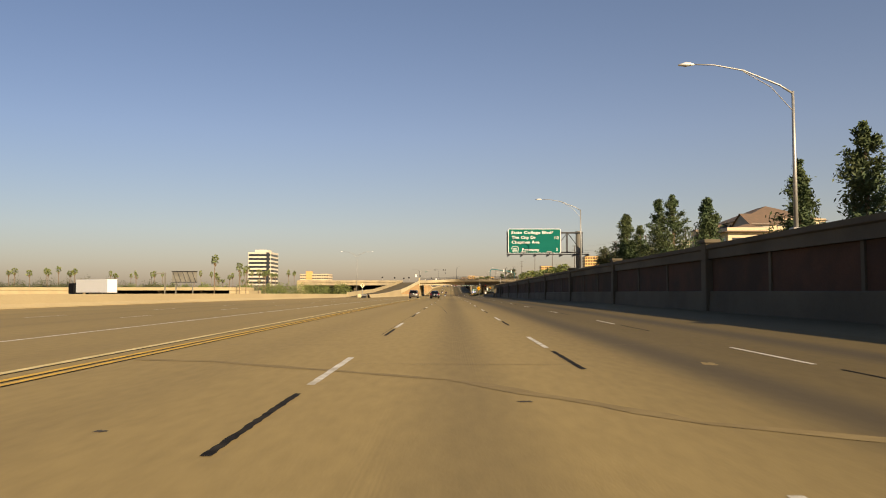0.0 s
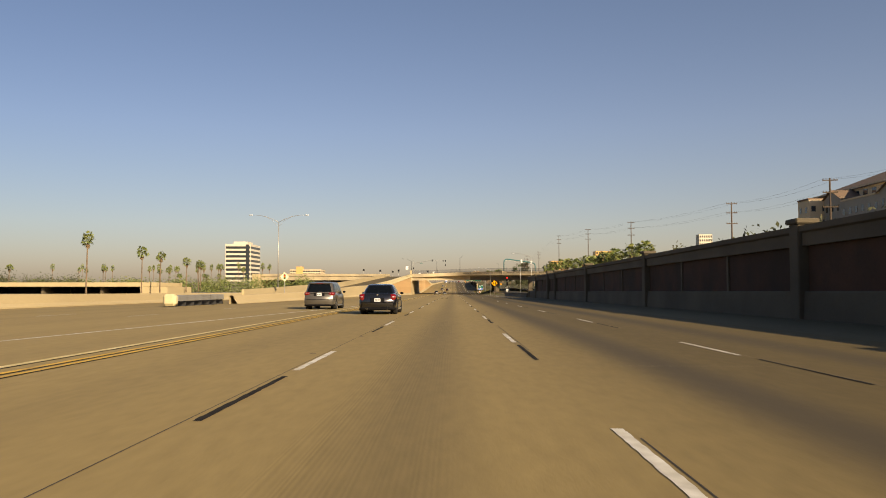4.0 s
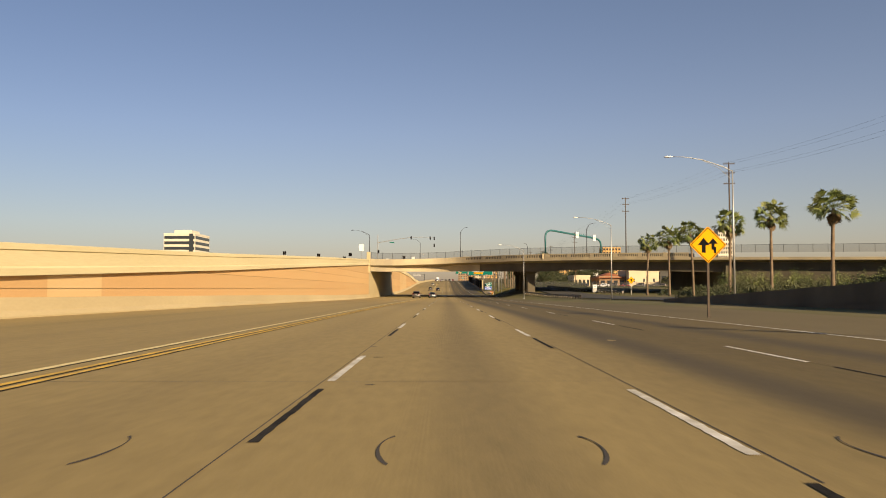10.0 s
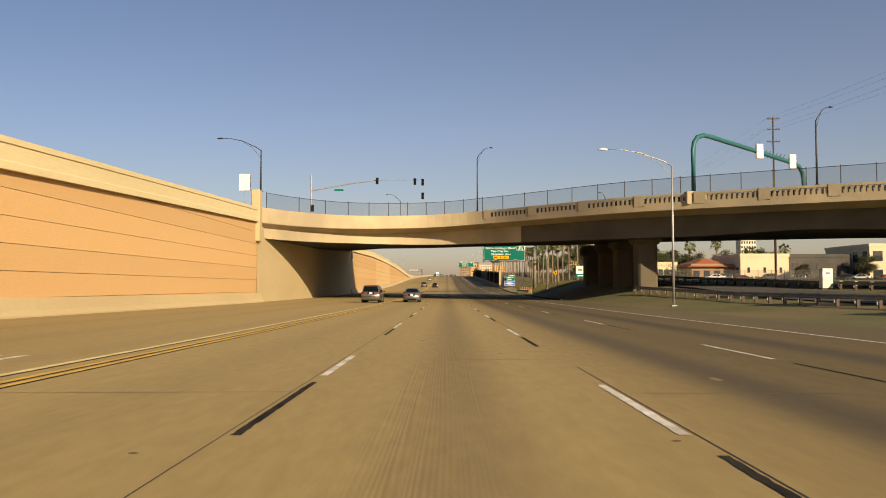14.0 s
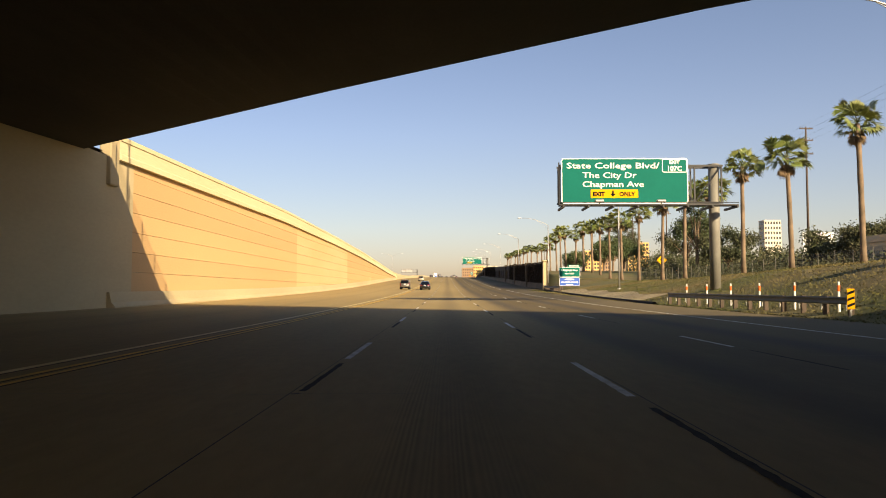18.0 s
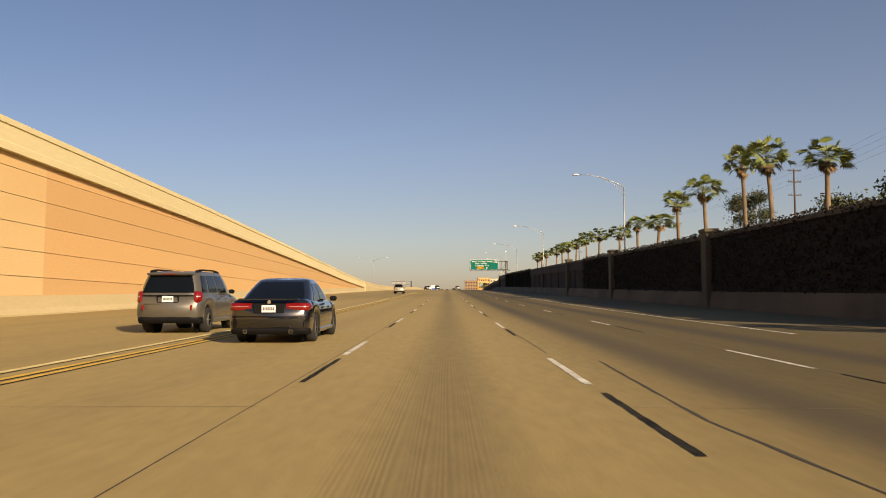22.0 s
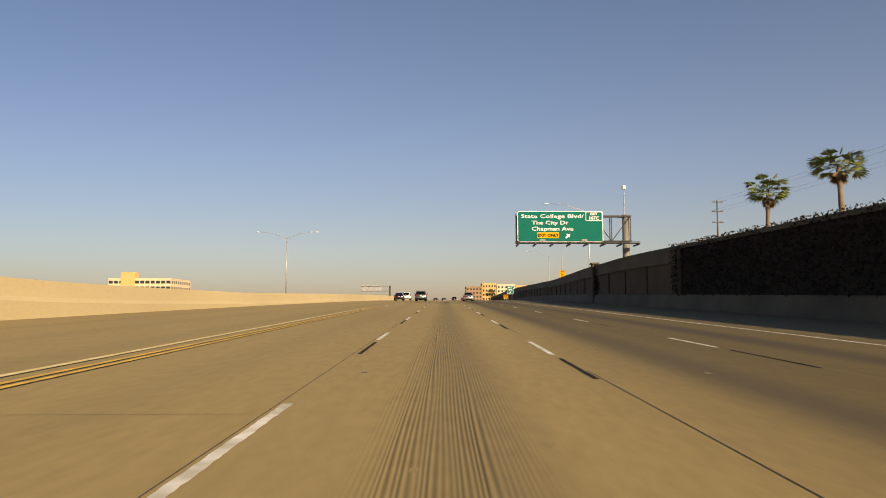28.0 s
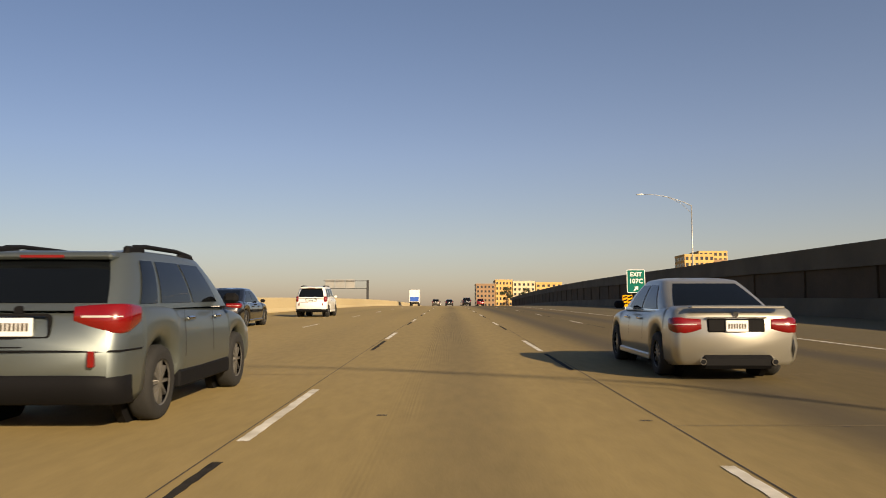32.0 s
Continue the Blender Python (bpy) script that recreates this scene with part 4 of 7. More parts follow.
part("mesh", sheet(bmesh.new(), [[(x, front_y(x) + 0.15, deck_top(x) + 1.08), (x, front_y(x) + 0.15, deck_top(x) + 2.7)] for x in steps(-19.5, 100, 0.8)]), mesh_mat, fence)
part("top_wire", tubed([(x, front_y(x) + 0.15, deck_top(x) + 2.72) for x in steps(-19.5, 100, 0.8)], 0.03, 5), DARK_STEEL, fence)
far_fence = thing("bridge_fence", "dark chain-link fence on the far overpass parapet", "fence")
for x in steps(-19.5, 62, 3.0):
    part("post", tubed([(x, back_y(x) - 0.15, deck_top(x) + 1.25), (x, back_y(x) - 0.15, deck_top(x) + 2.9)], 0.045, 6), DARK_STEEL, far_fence)
part("mesh", sheet(bmesh.new(), [[(x, back_y(x) - 0.15, deck_top(x) + 1.25), (x, back_y(x) - 0.15, deck_top(x) + 2.8)] for x in steps(-19.5, 62, 3)]), mesh_mat, far_fence)

# ---- plants ----
def leaves(centres, size, rng, flat=0.0, stretch=1.0):
    """Many small bent leaves at the given centres, as one mesh."""
    c = np.asarray(centres, float)
    n = len(c)
    a = rng.normal(size=(n, 3))
    a[:, 2] *= 1 - flat
    a /= np.linalg.norm(a, axis=1)[:, None]
    b = np.cross(a, rng.normal(size=(n, 3)))
    b /= np.linalg.norm(b, axis=1)[:, None]
    s = size * rng.uniform(0.6, 1.4, (n, 1))
    verts = np.stack([c - a * s * stretch, c + b * s * 0.5, c + a * s * stretch, c - b * s * 0.5], 1).reshape(-1, 3)
    faces = np.arange(4 * n).reshape(-1, 4)
    me = bpy.data.meshes.new("leaves")
    me.from_pydata(verts.tolist(), [], faces.tolist())
    return me


def leaf_part(name, me, mat, parent, label="", kind=""):
    me.materials.append(mat)
    ob = new(name, me)
    ob.parent = parent
    return tagged(ob, label, kind=kind)


def palm(label, height, seed, crown=1.0, skirt=1.0, droop=1.5, fresh=40):
    """A fan palm: a bent ringed trunk, a round crown of split fans and a skirt of dead fronds."""
    rng = random.Random(seed)
    root = thing("palm_tree", label, "palm tree", group="fan palms along the freeway")
    lean = rng.uniform(-0.3, 0.3), rng.uniform(-0.3, 0.3)
    top = height - 0.95 * crown
    pts, rad = [], []
    for i in range(9):
        u = i / 8
        pts.append((lean[0] * u * u, lean[1] * u * u, -0.3 + (top + 0.3) * u))
        rad.append((0.28 if i == 0 else 0.19 - 0.04 * u) + (0.02 if i % 2 else 0))
    part("trunk", tubed(pts, rad, 9), BARK, root, smooth=True)
    green, dry = bmesh.new(), bmesh.new()
    hub = Vector(pts[-1])
    for k in range(fresh + 20):
        dead = k >= fresh
        if dead and rng.random() > skirt + 0.3:
            continue
        # young fronds stand up in the middle, old ones droop round the trunk
        u = (k + 0.5) / fresh
        up = (math.asin(max(-1.0, 1 - droop * u)) + rng.uniform(-0.2, 0.2)) if not dead else rng.uniform(-1.4, -0.9)
        turn = k * 2.399 + rng.uniform(-0.25, 0.25)
        bm = dry if dead else green
        out = Vector((math.cos(turn), math.sin(turn), 0))
        way = (out * math.cos(up) + Vector((0, 0, math.sin(up)))).normalized()
        side = way.cross(Vector((0, 0, 1)))
        side = side.normalized() if side.length > 1e-3 else Vector((1, 0, 0))
        normal = side.cross(way)
        roll = rng.uniform(-1.1, 1.1)
        side, normal = side * math.cos(roll) + normal * math.sin(roll), normal * math.cos(roll) - side * math.sin(roll)
        reach = crown * (rng.uniform(0.4, 0.95) if not dead else rng.uniform(0.2, 0.4))
        base = hub + Vector((0, 0, 0.12 if not dead else -0.1 - 0.7 * rng.random()))
        stem = base + way * reach
        w = 0.022
        bm.faces.new([bm.verts.new(p) for p in (base - side * w, base + side * w, stem + side * w, stem - side * w)])
        fan = crown * (rng.uniform(0.48, 0.72) if not dead else 0.42)
        for j in range(15):
            ang = (j - 7) * 0.17
            tip_way = (way * math.cos(ang) + side * math.sin(ang)).normalized()
            sag = fan * (0.05 + 0.34 * rng.random()) * (1.0 if up < 0.9 else 0.5)
            tip = stem + tip_way * fan * (1 - 0.035 * abs(j - 7)) * rng.uniform(0.85, 1.08) - Vector((0, 0, sag))
            mid = stem + tip_way * fan * 0.55 + normal * 0.03 - Vector((0, 0, sag * 0.2))
            across = tip_way.cross(normal).normalized() * fan * 0.055
            bm.faces.new([bm.verts.new(p) for p in (stem, mid - across, tip, mid + across)])
    part("crown", green, PALM_LEAF, root)
    part("dry_skirt", dry, PALM_DRY, root)
    return root


def conifer(label, height, seed, at, wide=0.2):
    rng = np.random.default_rng(seed)
    root = thing("pine_tree", label, "pine tree", at, group="pines behind the brick wall")
    part("trunk", tubed([(0, 0, -0.3), (0.05, 0, height * 0.5), (0, 0, height * 0.97)], [0.22, 0.14, 0.03], 8), BARK, root)
    bm = bmesh.new()
    cs = []
    for k in range(75):
        if rng.random() < 0.22:
            continue
        u = (k + 0.5) / 75
        z = height * (0.1 + 0.88 * u)
        r = height * wide * (1 - u) ** 0.75 * rng.uniform(0.3, 1.25) + 0.1
        a = k * 2.4 + rng.uniform(-0.5, 0.5)
        tip = Vector((r * math.cos(a), r * math.sin(a), z + 0.12 * r))
        tube(bm, [(0, 0, z - 0.35 * r), tip], [0.03, 0.008], 4)
        for j in range(5):
            s = 0.25 + 0.75 * (j + rng.uniform(0, 0.8)) / 5
            mid = np.array([tip.x * s, tip.y * s, z - 0.35 * r + (tip.z - z + 0.35 * r) * s])
            cs.append(mid + rng.normal(0, (0.11 + 0.24 * (1 - u)) * np.array([1, 1, 0.8]), (28, 3)))
    part("branchwork", bm, BARK, root)
    leaf_part("crown", leaves(np.concatenate(cs), 0.105, rng, stretch=1.4), PINE_LEAF, root)
    return root


def broad_tree(label, height, width, seed, at, mat=None, name="tree", trunk=0.3):
    rng = np.random.default_rng(seed)
    root = thing(name, label, "tree", at, group="trees beyond the freeway")
    bm = bmesh.new()
    fork = height * 0.35
    tube(bm, [(0, 0, -0.3), (0.1, 0, fork)], [trunk, trunk * 0.7], 8)
    cs = []
    for k in range(16):
        a, u = k * 2.4, rng.uniform(0.42, 0.95)
        r = width * 0.5 * math.sqrt(max(0.05, 1 - ((u - 0.62) / 0.42) ** 2)) * rng.uniform(0.5, 1.0)
        tip = np.array([r * math.cos(a), r * math.sin(a), height * u])
        tube(bm, [(0.1, 0, fork * rng.uniform(0.7, 1.0)), tuple(tip * (0.55, 0.55, 0.8)), tuple(tip)], [trunk * 0.4, trunk * 0.22, 0.03], 5)
        cs.append(tip + rng.normal(0, width * 0.085, (460, 3)) * (1, 1, 0.75))
    part("branchwork", bm, BARK, root)
    leaf_part("crown", leaves(np.concatenate(cs), 0.015 * width + 0.06, rng), mat or LEAF_GREEN, root)
    return root


def shrubs(label, spots, seed, mat, leaf=0.16, per=130):
    """A row of bushes: uneven mounds of leaves, each spot (x, y, z, wide, high)."""
    rng = np.random.default_rng(seed)
    cs = []
    for x, y, z, wide, high in spots:
        p = rng.normal(size=(per, 3))
        p /= np.linalg.norm(p, axis=1)[:, None]
        p *= rng.uniform(0.3, 1.0, (per, 1)) ** 0.4
        p[:, 2] = np.abs(p[:, 2])
        cs.append(p * (wide / 2, wide / 2, high) * rng.uniform(0.75, 1.15, (per, 1)) + (x, y, z))
    me = leaves(np.concatenate(cs), leaf, rng)
    me.materials.append(mat)
    return tagged(new("shrubs", me), label, "shrubs", kind="stuff")


PALMS = [palm("tall fan palm with a brown dead-frond skirt", 12.0, 3, 1.5, 0.35), palm("tall fan palm with a brown dead-frond skirt", 12.0, 8, 1.65, 0.25),
         palm("tall fan palm with a brown dead-frond skirt", 12.0, 14, 1.45, 0.5), palm("tall fan palm with a brown dead-frond skirt", 12.0, 21, 1.58, 0.4)]
rng = random.Random(5)
spots = []
# row along the freeway: place of each trunk and the middle of its crown
ROW = [(28.4, 576.0, 11.2), (28.2, 586.5, 10.7), (28.3, 597.0, 11.7), (28.3, 605.0, 10.2), (28.3, 615.1, 11.6), (28.4, 625.0, 11.5), (28.8, 639.0, 11.4), (28.6, 649.5, 11.5), (27.9, 655.2, 11.2), (28.5, 666.5, 11.6),
       (28.9, 676.4, 12.3), (28.2, 682.2, 12.4), (29.2, 697.7, 11.8), (28.1, 705.0, 13.4), (27.6, 709.7, 13.8), (28.5, 723.1, 13.3), (28.0, 731.5, 13.0),
       (28.3, 742.2, 11.4), (28.4, 753.1, 12.3), (28.4, 765.0, 12.2), (28.4, 782.6, 13.5), (28.6, 796.3, 14.1), (28.1, 806.7, 13.8), (27.9, 814.8, 13.7),
       (27.6, 822.5, 14.1), (27.4, 832.0, 14.0), (27.4, 852.0, 14.6), (27.6, 863.0, 14.8), (27.8, 876.0, 15.2)]
for x, y, middle in ROW:
    spots.append((x, y, middle + 1.0, None))
for x, y, top in ((-222, 446, 13), (-231, 470, 15), (-238, 452, 14), (-246, 480, 16.5), (-252, 458, 13.5), (-259, 490, 16), (-266, 466, 15), (-274, 474, 14), (-281, 452, 15.5), (-206, 470, 12)):
    spots.append((x, y, top, 0.0))
for x, y, top in ((70, 630, 12.5), (79, 634, 13.5), (91, 640, 11.5), (52, 602, 9.5), (104, 646, 12.5)):
    spots.append((x, y, top, None))
for x, y, top in ((-100.2, 325, 16.2), (-99.2, 360, 14.2), (-102.5, 384, 13.8), (-103, 412, 12.6), (-103.5, 428, 12.2), (-109, 447, 12.5), (-108, 472, 12), (-150, 520, 12), (-170, 560, 12), (-175, 660, 11), (-190, 700, 12), (-205, 690, 12), (-160, 640, 11), (-230, 760, 13)):
    spots.append((x, y, top, 0.0))
for k in range(22):
    spots.append((-160 - 8.5 * k + rng.uniform(-4, 4), 765 + rng.uniform(-30, 30), 21 + rng.uniform(-2.0, 1.6), 0.0))
free = list(PALMS)
for i, (x, y, top, base) in enumerate(spots):
    z = bank_z(x, y) - 0.1 if base is None else base
    wide = rng.uniform(1.18, 1.34) if 270 < y < 460 and x > 0 else rng.uniform(1.06, 1.22) if 0 < x < 31 else rng.uniform(0.9, 1.1)
    m = pose(x, y, z, 0, 0, rng.uniform(0, 360)) @ Matrix.Diagonal((wide, wide, (top - z) / 12.0, 1))
    src = PALMS[i % 4]
    if src in free:
        src.matrix_basis = m
        free.remove(src)
    else:
        c = copy_thing(src, Matrix())
        c.matrix_basis = m
# the row on the bank of the on-ramp: fuller fan palms and a few slender ones
FULL = [palm("stout fan palm with a full drooping crown", 12.0, 31, 1.75, 0.9, 1.75, 52), palm("stout fan palm with a full drooping crown", 12.0, 37, 1.85, 0.8, 1.7, 50)]
SLIM = palm("slender palm with a sparse starry crown", 12.0, 44, 1.75, 0.1, 1.45, 20)
used = set()
for i, (x, y, middle) in enumerate(((41.2, 279, 9.9), (41.3, 292, 9.9), (41.0, 306, 9.7), (41.5, 322.5, 9.6), (42.5, 319, 9.4), (41.5, 327, 9.3), (41.3, 342, 9.5), (42.2, 344.5, 8.9), (41.3, 358.5, 9.9), (41.3, 375, 9.8),
                                    (41.1, 390, 10.5), (41.3, 405, 10.6), (41.0, 420.6, 10.4), (41.2, 435, 10.6), (41.0, 450, 10.4), (41.5, 350, 10.2), (41.5, 334, 9.0), (42.0, 312, 9.0))):
    src = SLIM if y in (350, 334, 312) else FULL[i % 2]
    z = bank_z(x, y) - 0.1
    wide = rng.uniform(1.0, 1.12) if src is not SLIM else 0.85
    m = pose(x, y, z, 0, 0, rng.uniform(0, 360)) @ Matrix.Diagonal((wide, wide, (middle + 1.0 - z) / 12.0, 1))
    if src.name in used:
        src = copy_thing(src, Matrix())
    used.add(src.name)
    src.matrix_basis = m

for i, (x, y, top) in enumerate(((20.7, 91, 10.6), (24, 89, 12.3), (24, 83.4, 12.0), (23.3, 70, 10.0), (27, 110, 11.0), (24, 53, 10.5), (24, 44.6, 11.4), (25.5, 41, 9.8))):
    z = bank_z(x, y)
    conifer("dark green upright pine behind the brick wall", top - z - 0.2, 40 + i, (x, y, z - 0.1), 0.27 if i % 2 else 0.32)
broad_tree("tall dark eucalyptus with an uneven crown beyond the palms", 16.5, 7.5, 71, (45, 662, bank_z(45, 662) - 0.2), PINE_LEAF, trunk=0.4)
for i, (x, y, h, w) in enumerate(((48, 655, 9, 9), (52, 690, 11, 10), (45, 720, 8.5, 9), (58, 640, 7.5, 9), (60, 632, 9, 8), (72, 632, 8.5, 8), (64, 800, 18, 10), (58, 626, 7.5, 7), (66, 634, 9.5, 8), (84, 640, 9.5, 9), (95, 640, 9, 9), (118, 600, 9, 9), (86.5, 596, 4.5, 3.5), (92, 640, 10, 9), (103, 598, 7, 5))):
    broad_tree("round dark green tree beyond the grass bank", h, w, 80 + i, (x, y, bank_z(x, y) - 0.2))
for i, (x, y, h, w) in enumerate(((44, 790, 6.6, 8), (49, 815, 6.4, 9), (53, 832, 6.4, 8), (37, 695, 8.0, 7), (41, 702, 7.5, 8), (34, 690, 6.5, 6))):
    broad_tree("dense dark green tree behind the palm row", h, w, 300 + i, (x, y, bank_z(x, y) - 0.2), PINE_LEAF)
for i, (x, y, h, w) in enumerate(((25.4, 121, 5.2, 5.0), (28.6, 118, 5.6, 5.5))):
    broad_tree("leafy dark green tree between the pines and the hotel", h, w, 320 + i, (x, y, bank_z(x, y) - 0.2))
# shrubs above the brick wall, on the ramp bank, at the far left and in front of the houses
rng = random.Random(9)
shrubs("green shrubs growing above the brick wall", [(17.6 + rng.uniform(0, 2.5), 60 + 1.6 * k + rng.uniform(-1, 1), bank_z(20, 60 + 1.6 * k) - 0.2, rng.uniform(1.6, 3.0), rng.uniform(1.0, 2.2) * (0.5 + min(k, 95 - 0.5 * k if k > 64 else k) / 90)) for k in range(125)], 1, LEAF_GREEN)
shrubs("dark shrubs on the bank behind the ramp wall", [(26 + rng.uniform(0, 16), 268 + 1.5 * k, bank_z(32, 268 + 1.5 * k), rng.uniform(2, 4), rng.uniform(0.9, 2.4)) for k in range(80)], 2, LEAF_GREEN, leaf=0.11, per=520)
shrubs("dense green bushes above the ramp wall", [(33 + rng.uniform(0, 8), 272 + 1.25 * k, bank_z(36, 272 + 1.25 * k) - 0.2, rng.uniform(3, 5), rng.uniform(2.4, 4.0) * (1.0 - 0.008 * k)) for k in range(46)], 19, LEAF_GREEN, leaf=0.12, per=700)
shrubs("dark hedge below the palms before the overpass", [(43 + rng.uniform(0, 26), 405 + 1.2 * k, bank_z(50, 405 + 1.2 * k) - 0.2, rng.uniform(3, 5), rng.uniform(1.6, 3.6)) for k in range(38)], 16, LEAF_GREEN, leaf=0.12, per=800)
shrubs("sunlit green bushes before the overpass approach", [(60 + 1.0 * k, front_y(60 + k) - rng.uniform(3, 7), bank_z(60 + k, front_y(60 + k)) - 0.2, rng.uniform(3, 5), rng.uniform(4.2, 5.8)) for k in range(42)], 17, PALM_LEAF, leaf=0.13, per=800)
shrubs("bushes along the fence above the bank", [(36 + rng.uniform(-2, 12), 545 + 1.4 * k, bank_z(40, 545 + 1.4 * k) - 0.2, rng.uniform(2.5, 5.5), rng.uniform(1.2, 3.6)) for k in range(90)], 4, LEAF_GREEN, leaf=0.14, per=320)
shrubs("dense dark trees behind the grass bank", [(52 + rng.uniform(0, 30), 640 + 1.3 * k, bank_z(60, 640 + 1.3 * k) - 0.2, rng.uniform(5, 8), rng.uniform(3.5, 6.5)) for k in range(90)], 14, LEAF_GREEN, leaf=0.24, per=420)
shrubs("dark hedge along the street past the overpass", [(30 + 1.1 * k, 548 + 0.12 * k + rng.uniform(-2, 2), bank_z(30 + 1.1 * k, 548) - 0.1, rng.uniform(1.8, 3.4), rng.uniform(0.4, 0.9)) for k in range(75)], 15, LEAF_GREEN, leaf=0.14, per=260)
shrubs("band of distant trees beyond the open land", [(-62 - 2.2 * k + rng.uniform(-8, 8), 428 + 1.3 * k + rng.uniform(-12, 25), -0.5, rng.uniform(6, 11), rng.uniform(5.5, 8.0)) for k in range(170)], 5, PALM_LEAF, leaf=0.34, per=300)
shrubs("band of distant trees beyond the open land", [(-150 - 3.5 * k + rng.uniform(-8, 8), 440 + rng.uniform(-15, 85), -0.5, rng.uniform(7, 12), rng.uniform(5.5, 8.5)) for k in range(120)], 6, LEAF_GREEN, leaf=0.36, per=300)
shrubs("tall dense trees at the far side of the open land", [(-205 - 2.4 * k, 470 + rng.uniform(-15, 30), -0.5, rng.uniform(7, 11), rng.uniform(7.5, 11.5)) for k in range(40)], 18, LEAF_GREEN, leaf=0.3, per=420)
shrubs("band of distant trees beyond the right bank", [(90 + 4 * k + rng.uniform(-8, 8), 900 + rng.uniform(-55, 85), 3, rng.uniform(9, 16), rng.uniform(6.0, 12)) for k in range(90)], 7, LEAF_GREEN, leaf=0.5, per=240)
# dry vines over the last wall
nrng = np.random.default_rng(12)
n = 42000
yy = np.where(np.arange(n) < 22000, nrng.uniform(661, 737, n), np.where(np.arange(n) < 41000, nrng.uniform(799, 869, n), nrng.normal(902, 1.1, n)))
hh = np.array([vine_top(y) for y in yy])
zz = np.array([road_z(y) for y in yy])
hang = 0.5 + 0.5 * np.sin(yy * 0.7) * np.sin(yy * 0.23 + 1)
up = 1.0 + (hh - 0.75) * nrng.uniform(0, 1, n) ** 0.85
top_lump = 0.02 + 0.10 * np.abs(np.sin(yy * 0.9) * np.sin(yy * 0.37))
pts = np.stack([vine_x(yy) + 0.02 - np.abs(nrng.normal(0, 0.09, n)) * (0.6 + hang), yy, zz + up + top_lump * (up > hh - 0.4)], 1)
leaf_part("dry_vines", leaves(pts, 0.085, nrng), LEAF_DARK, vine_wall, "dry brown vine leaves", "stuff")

# dry grass on the bank
n = 60000
gx, gy = nrng.uniform(14.2, 30, n), nrng.uniform(540, 657, n)
gz = np.array([bank_z(a, b) for a, b in zip(gx, gy)])
blades = leaves(np.stack([gx, gy, gz + 0.015], 1), 0.04, nrng, stretch=1.5)
blades.materials.append(GRASS)
tagged(new("grass_tufts", blades), "short dry grass on the bank", "grass", kind="stuff")

# ---- overhead signs ----
def plate_frame(x0, z0, x1, z1, r, wide, y, depth):
    """The raised border of a sign: a rounded ring."""
    bm = bmesh.new()
    rings = []
    for inset in (0.0, wide):
        pts = []
        for cx, cz, a0 in ((x1 - r, z0 + r, -90), (x1 - r, z1 - r, 0), (x0 + r, z1 - r, 90), (x0 + r, z0 + r, 180)):
            for k in range(7):
                a = radians(a0 + 15 * k)
                pts.append((cx + (r - inset) * math.cos(a), cz + (r - inset) * math.sin(a)))
        rings.append(pts)
    n = len(rings[0])
    v = [[[bm.verts.new((x, yy, z)) for x, z in ring] for ring in rings] for yy in (y, y + depth)]
    for k in range(n):
        j = (k + 1) % n
        bm.faces.new((v[0][0][k], v[0][0][j], v[0][1][j], v[0][1][k]))
        bm.faces.new((v[0][0][k], v[1][0][k], v[1][0][j], v[0][0][j]))
        bm.faces.new((v[0][1][k], v[0][1][j], v[1][1][j], v[1][1][k]))
    return bm


def arrow(bm, x, z, size, angle, y):
    """A flat block arrow that points along angle degrees from straight up."""
    shape = [(-0.13, -0.5), (0.13, -0.5), (0.13, 0.0), (0.42, 0.0), (0.0, 0.5), (-0.42, 0.0), (-0.13, 0.0)]
    c, s = math.cos(radians(angle)), math.sin(radians(angle))
    f = [bm.verts.new((x + size * (px * c + pz * s), y, z + size * (-px * s + pz * c))) for px, pz in shape]
    b = [bm.verts.new((v.co.x, y + 0.012, v.co.z)) for v in f]
    bm.faces.new(f)
    for k in range(7):
        bm.faces.new((f[k], b[k], b[(k + 1) % 7], f[(k + 1) % 7]))
    return bm


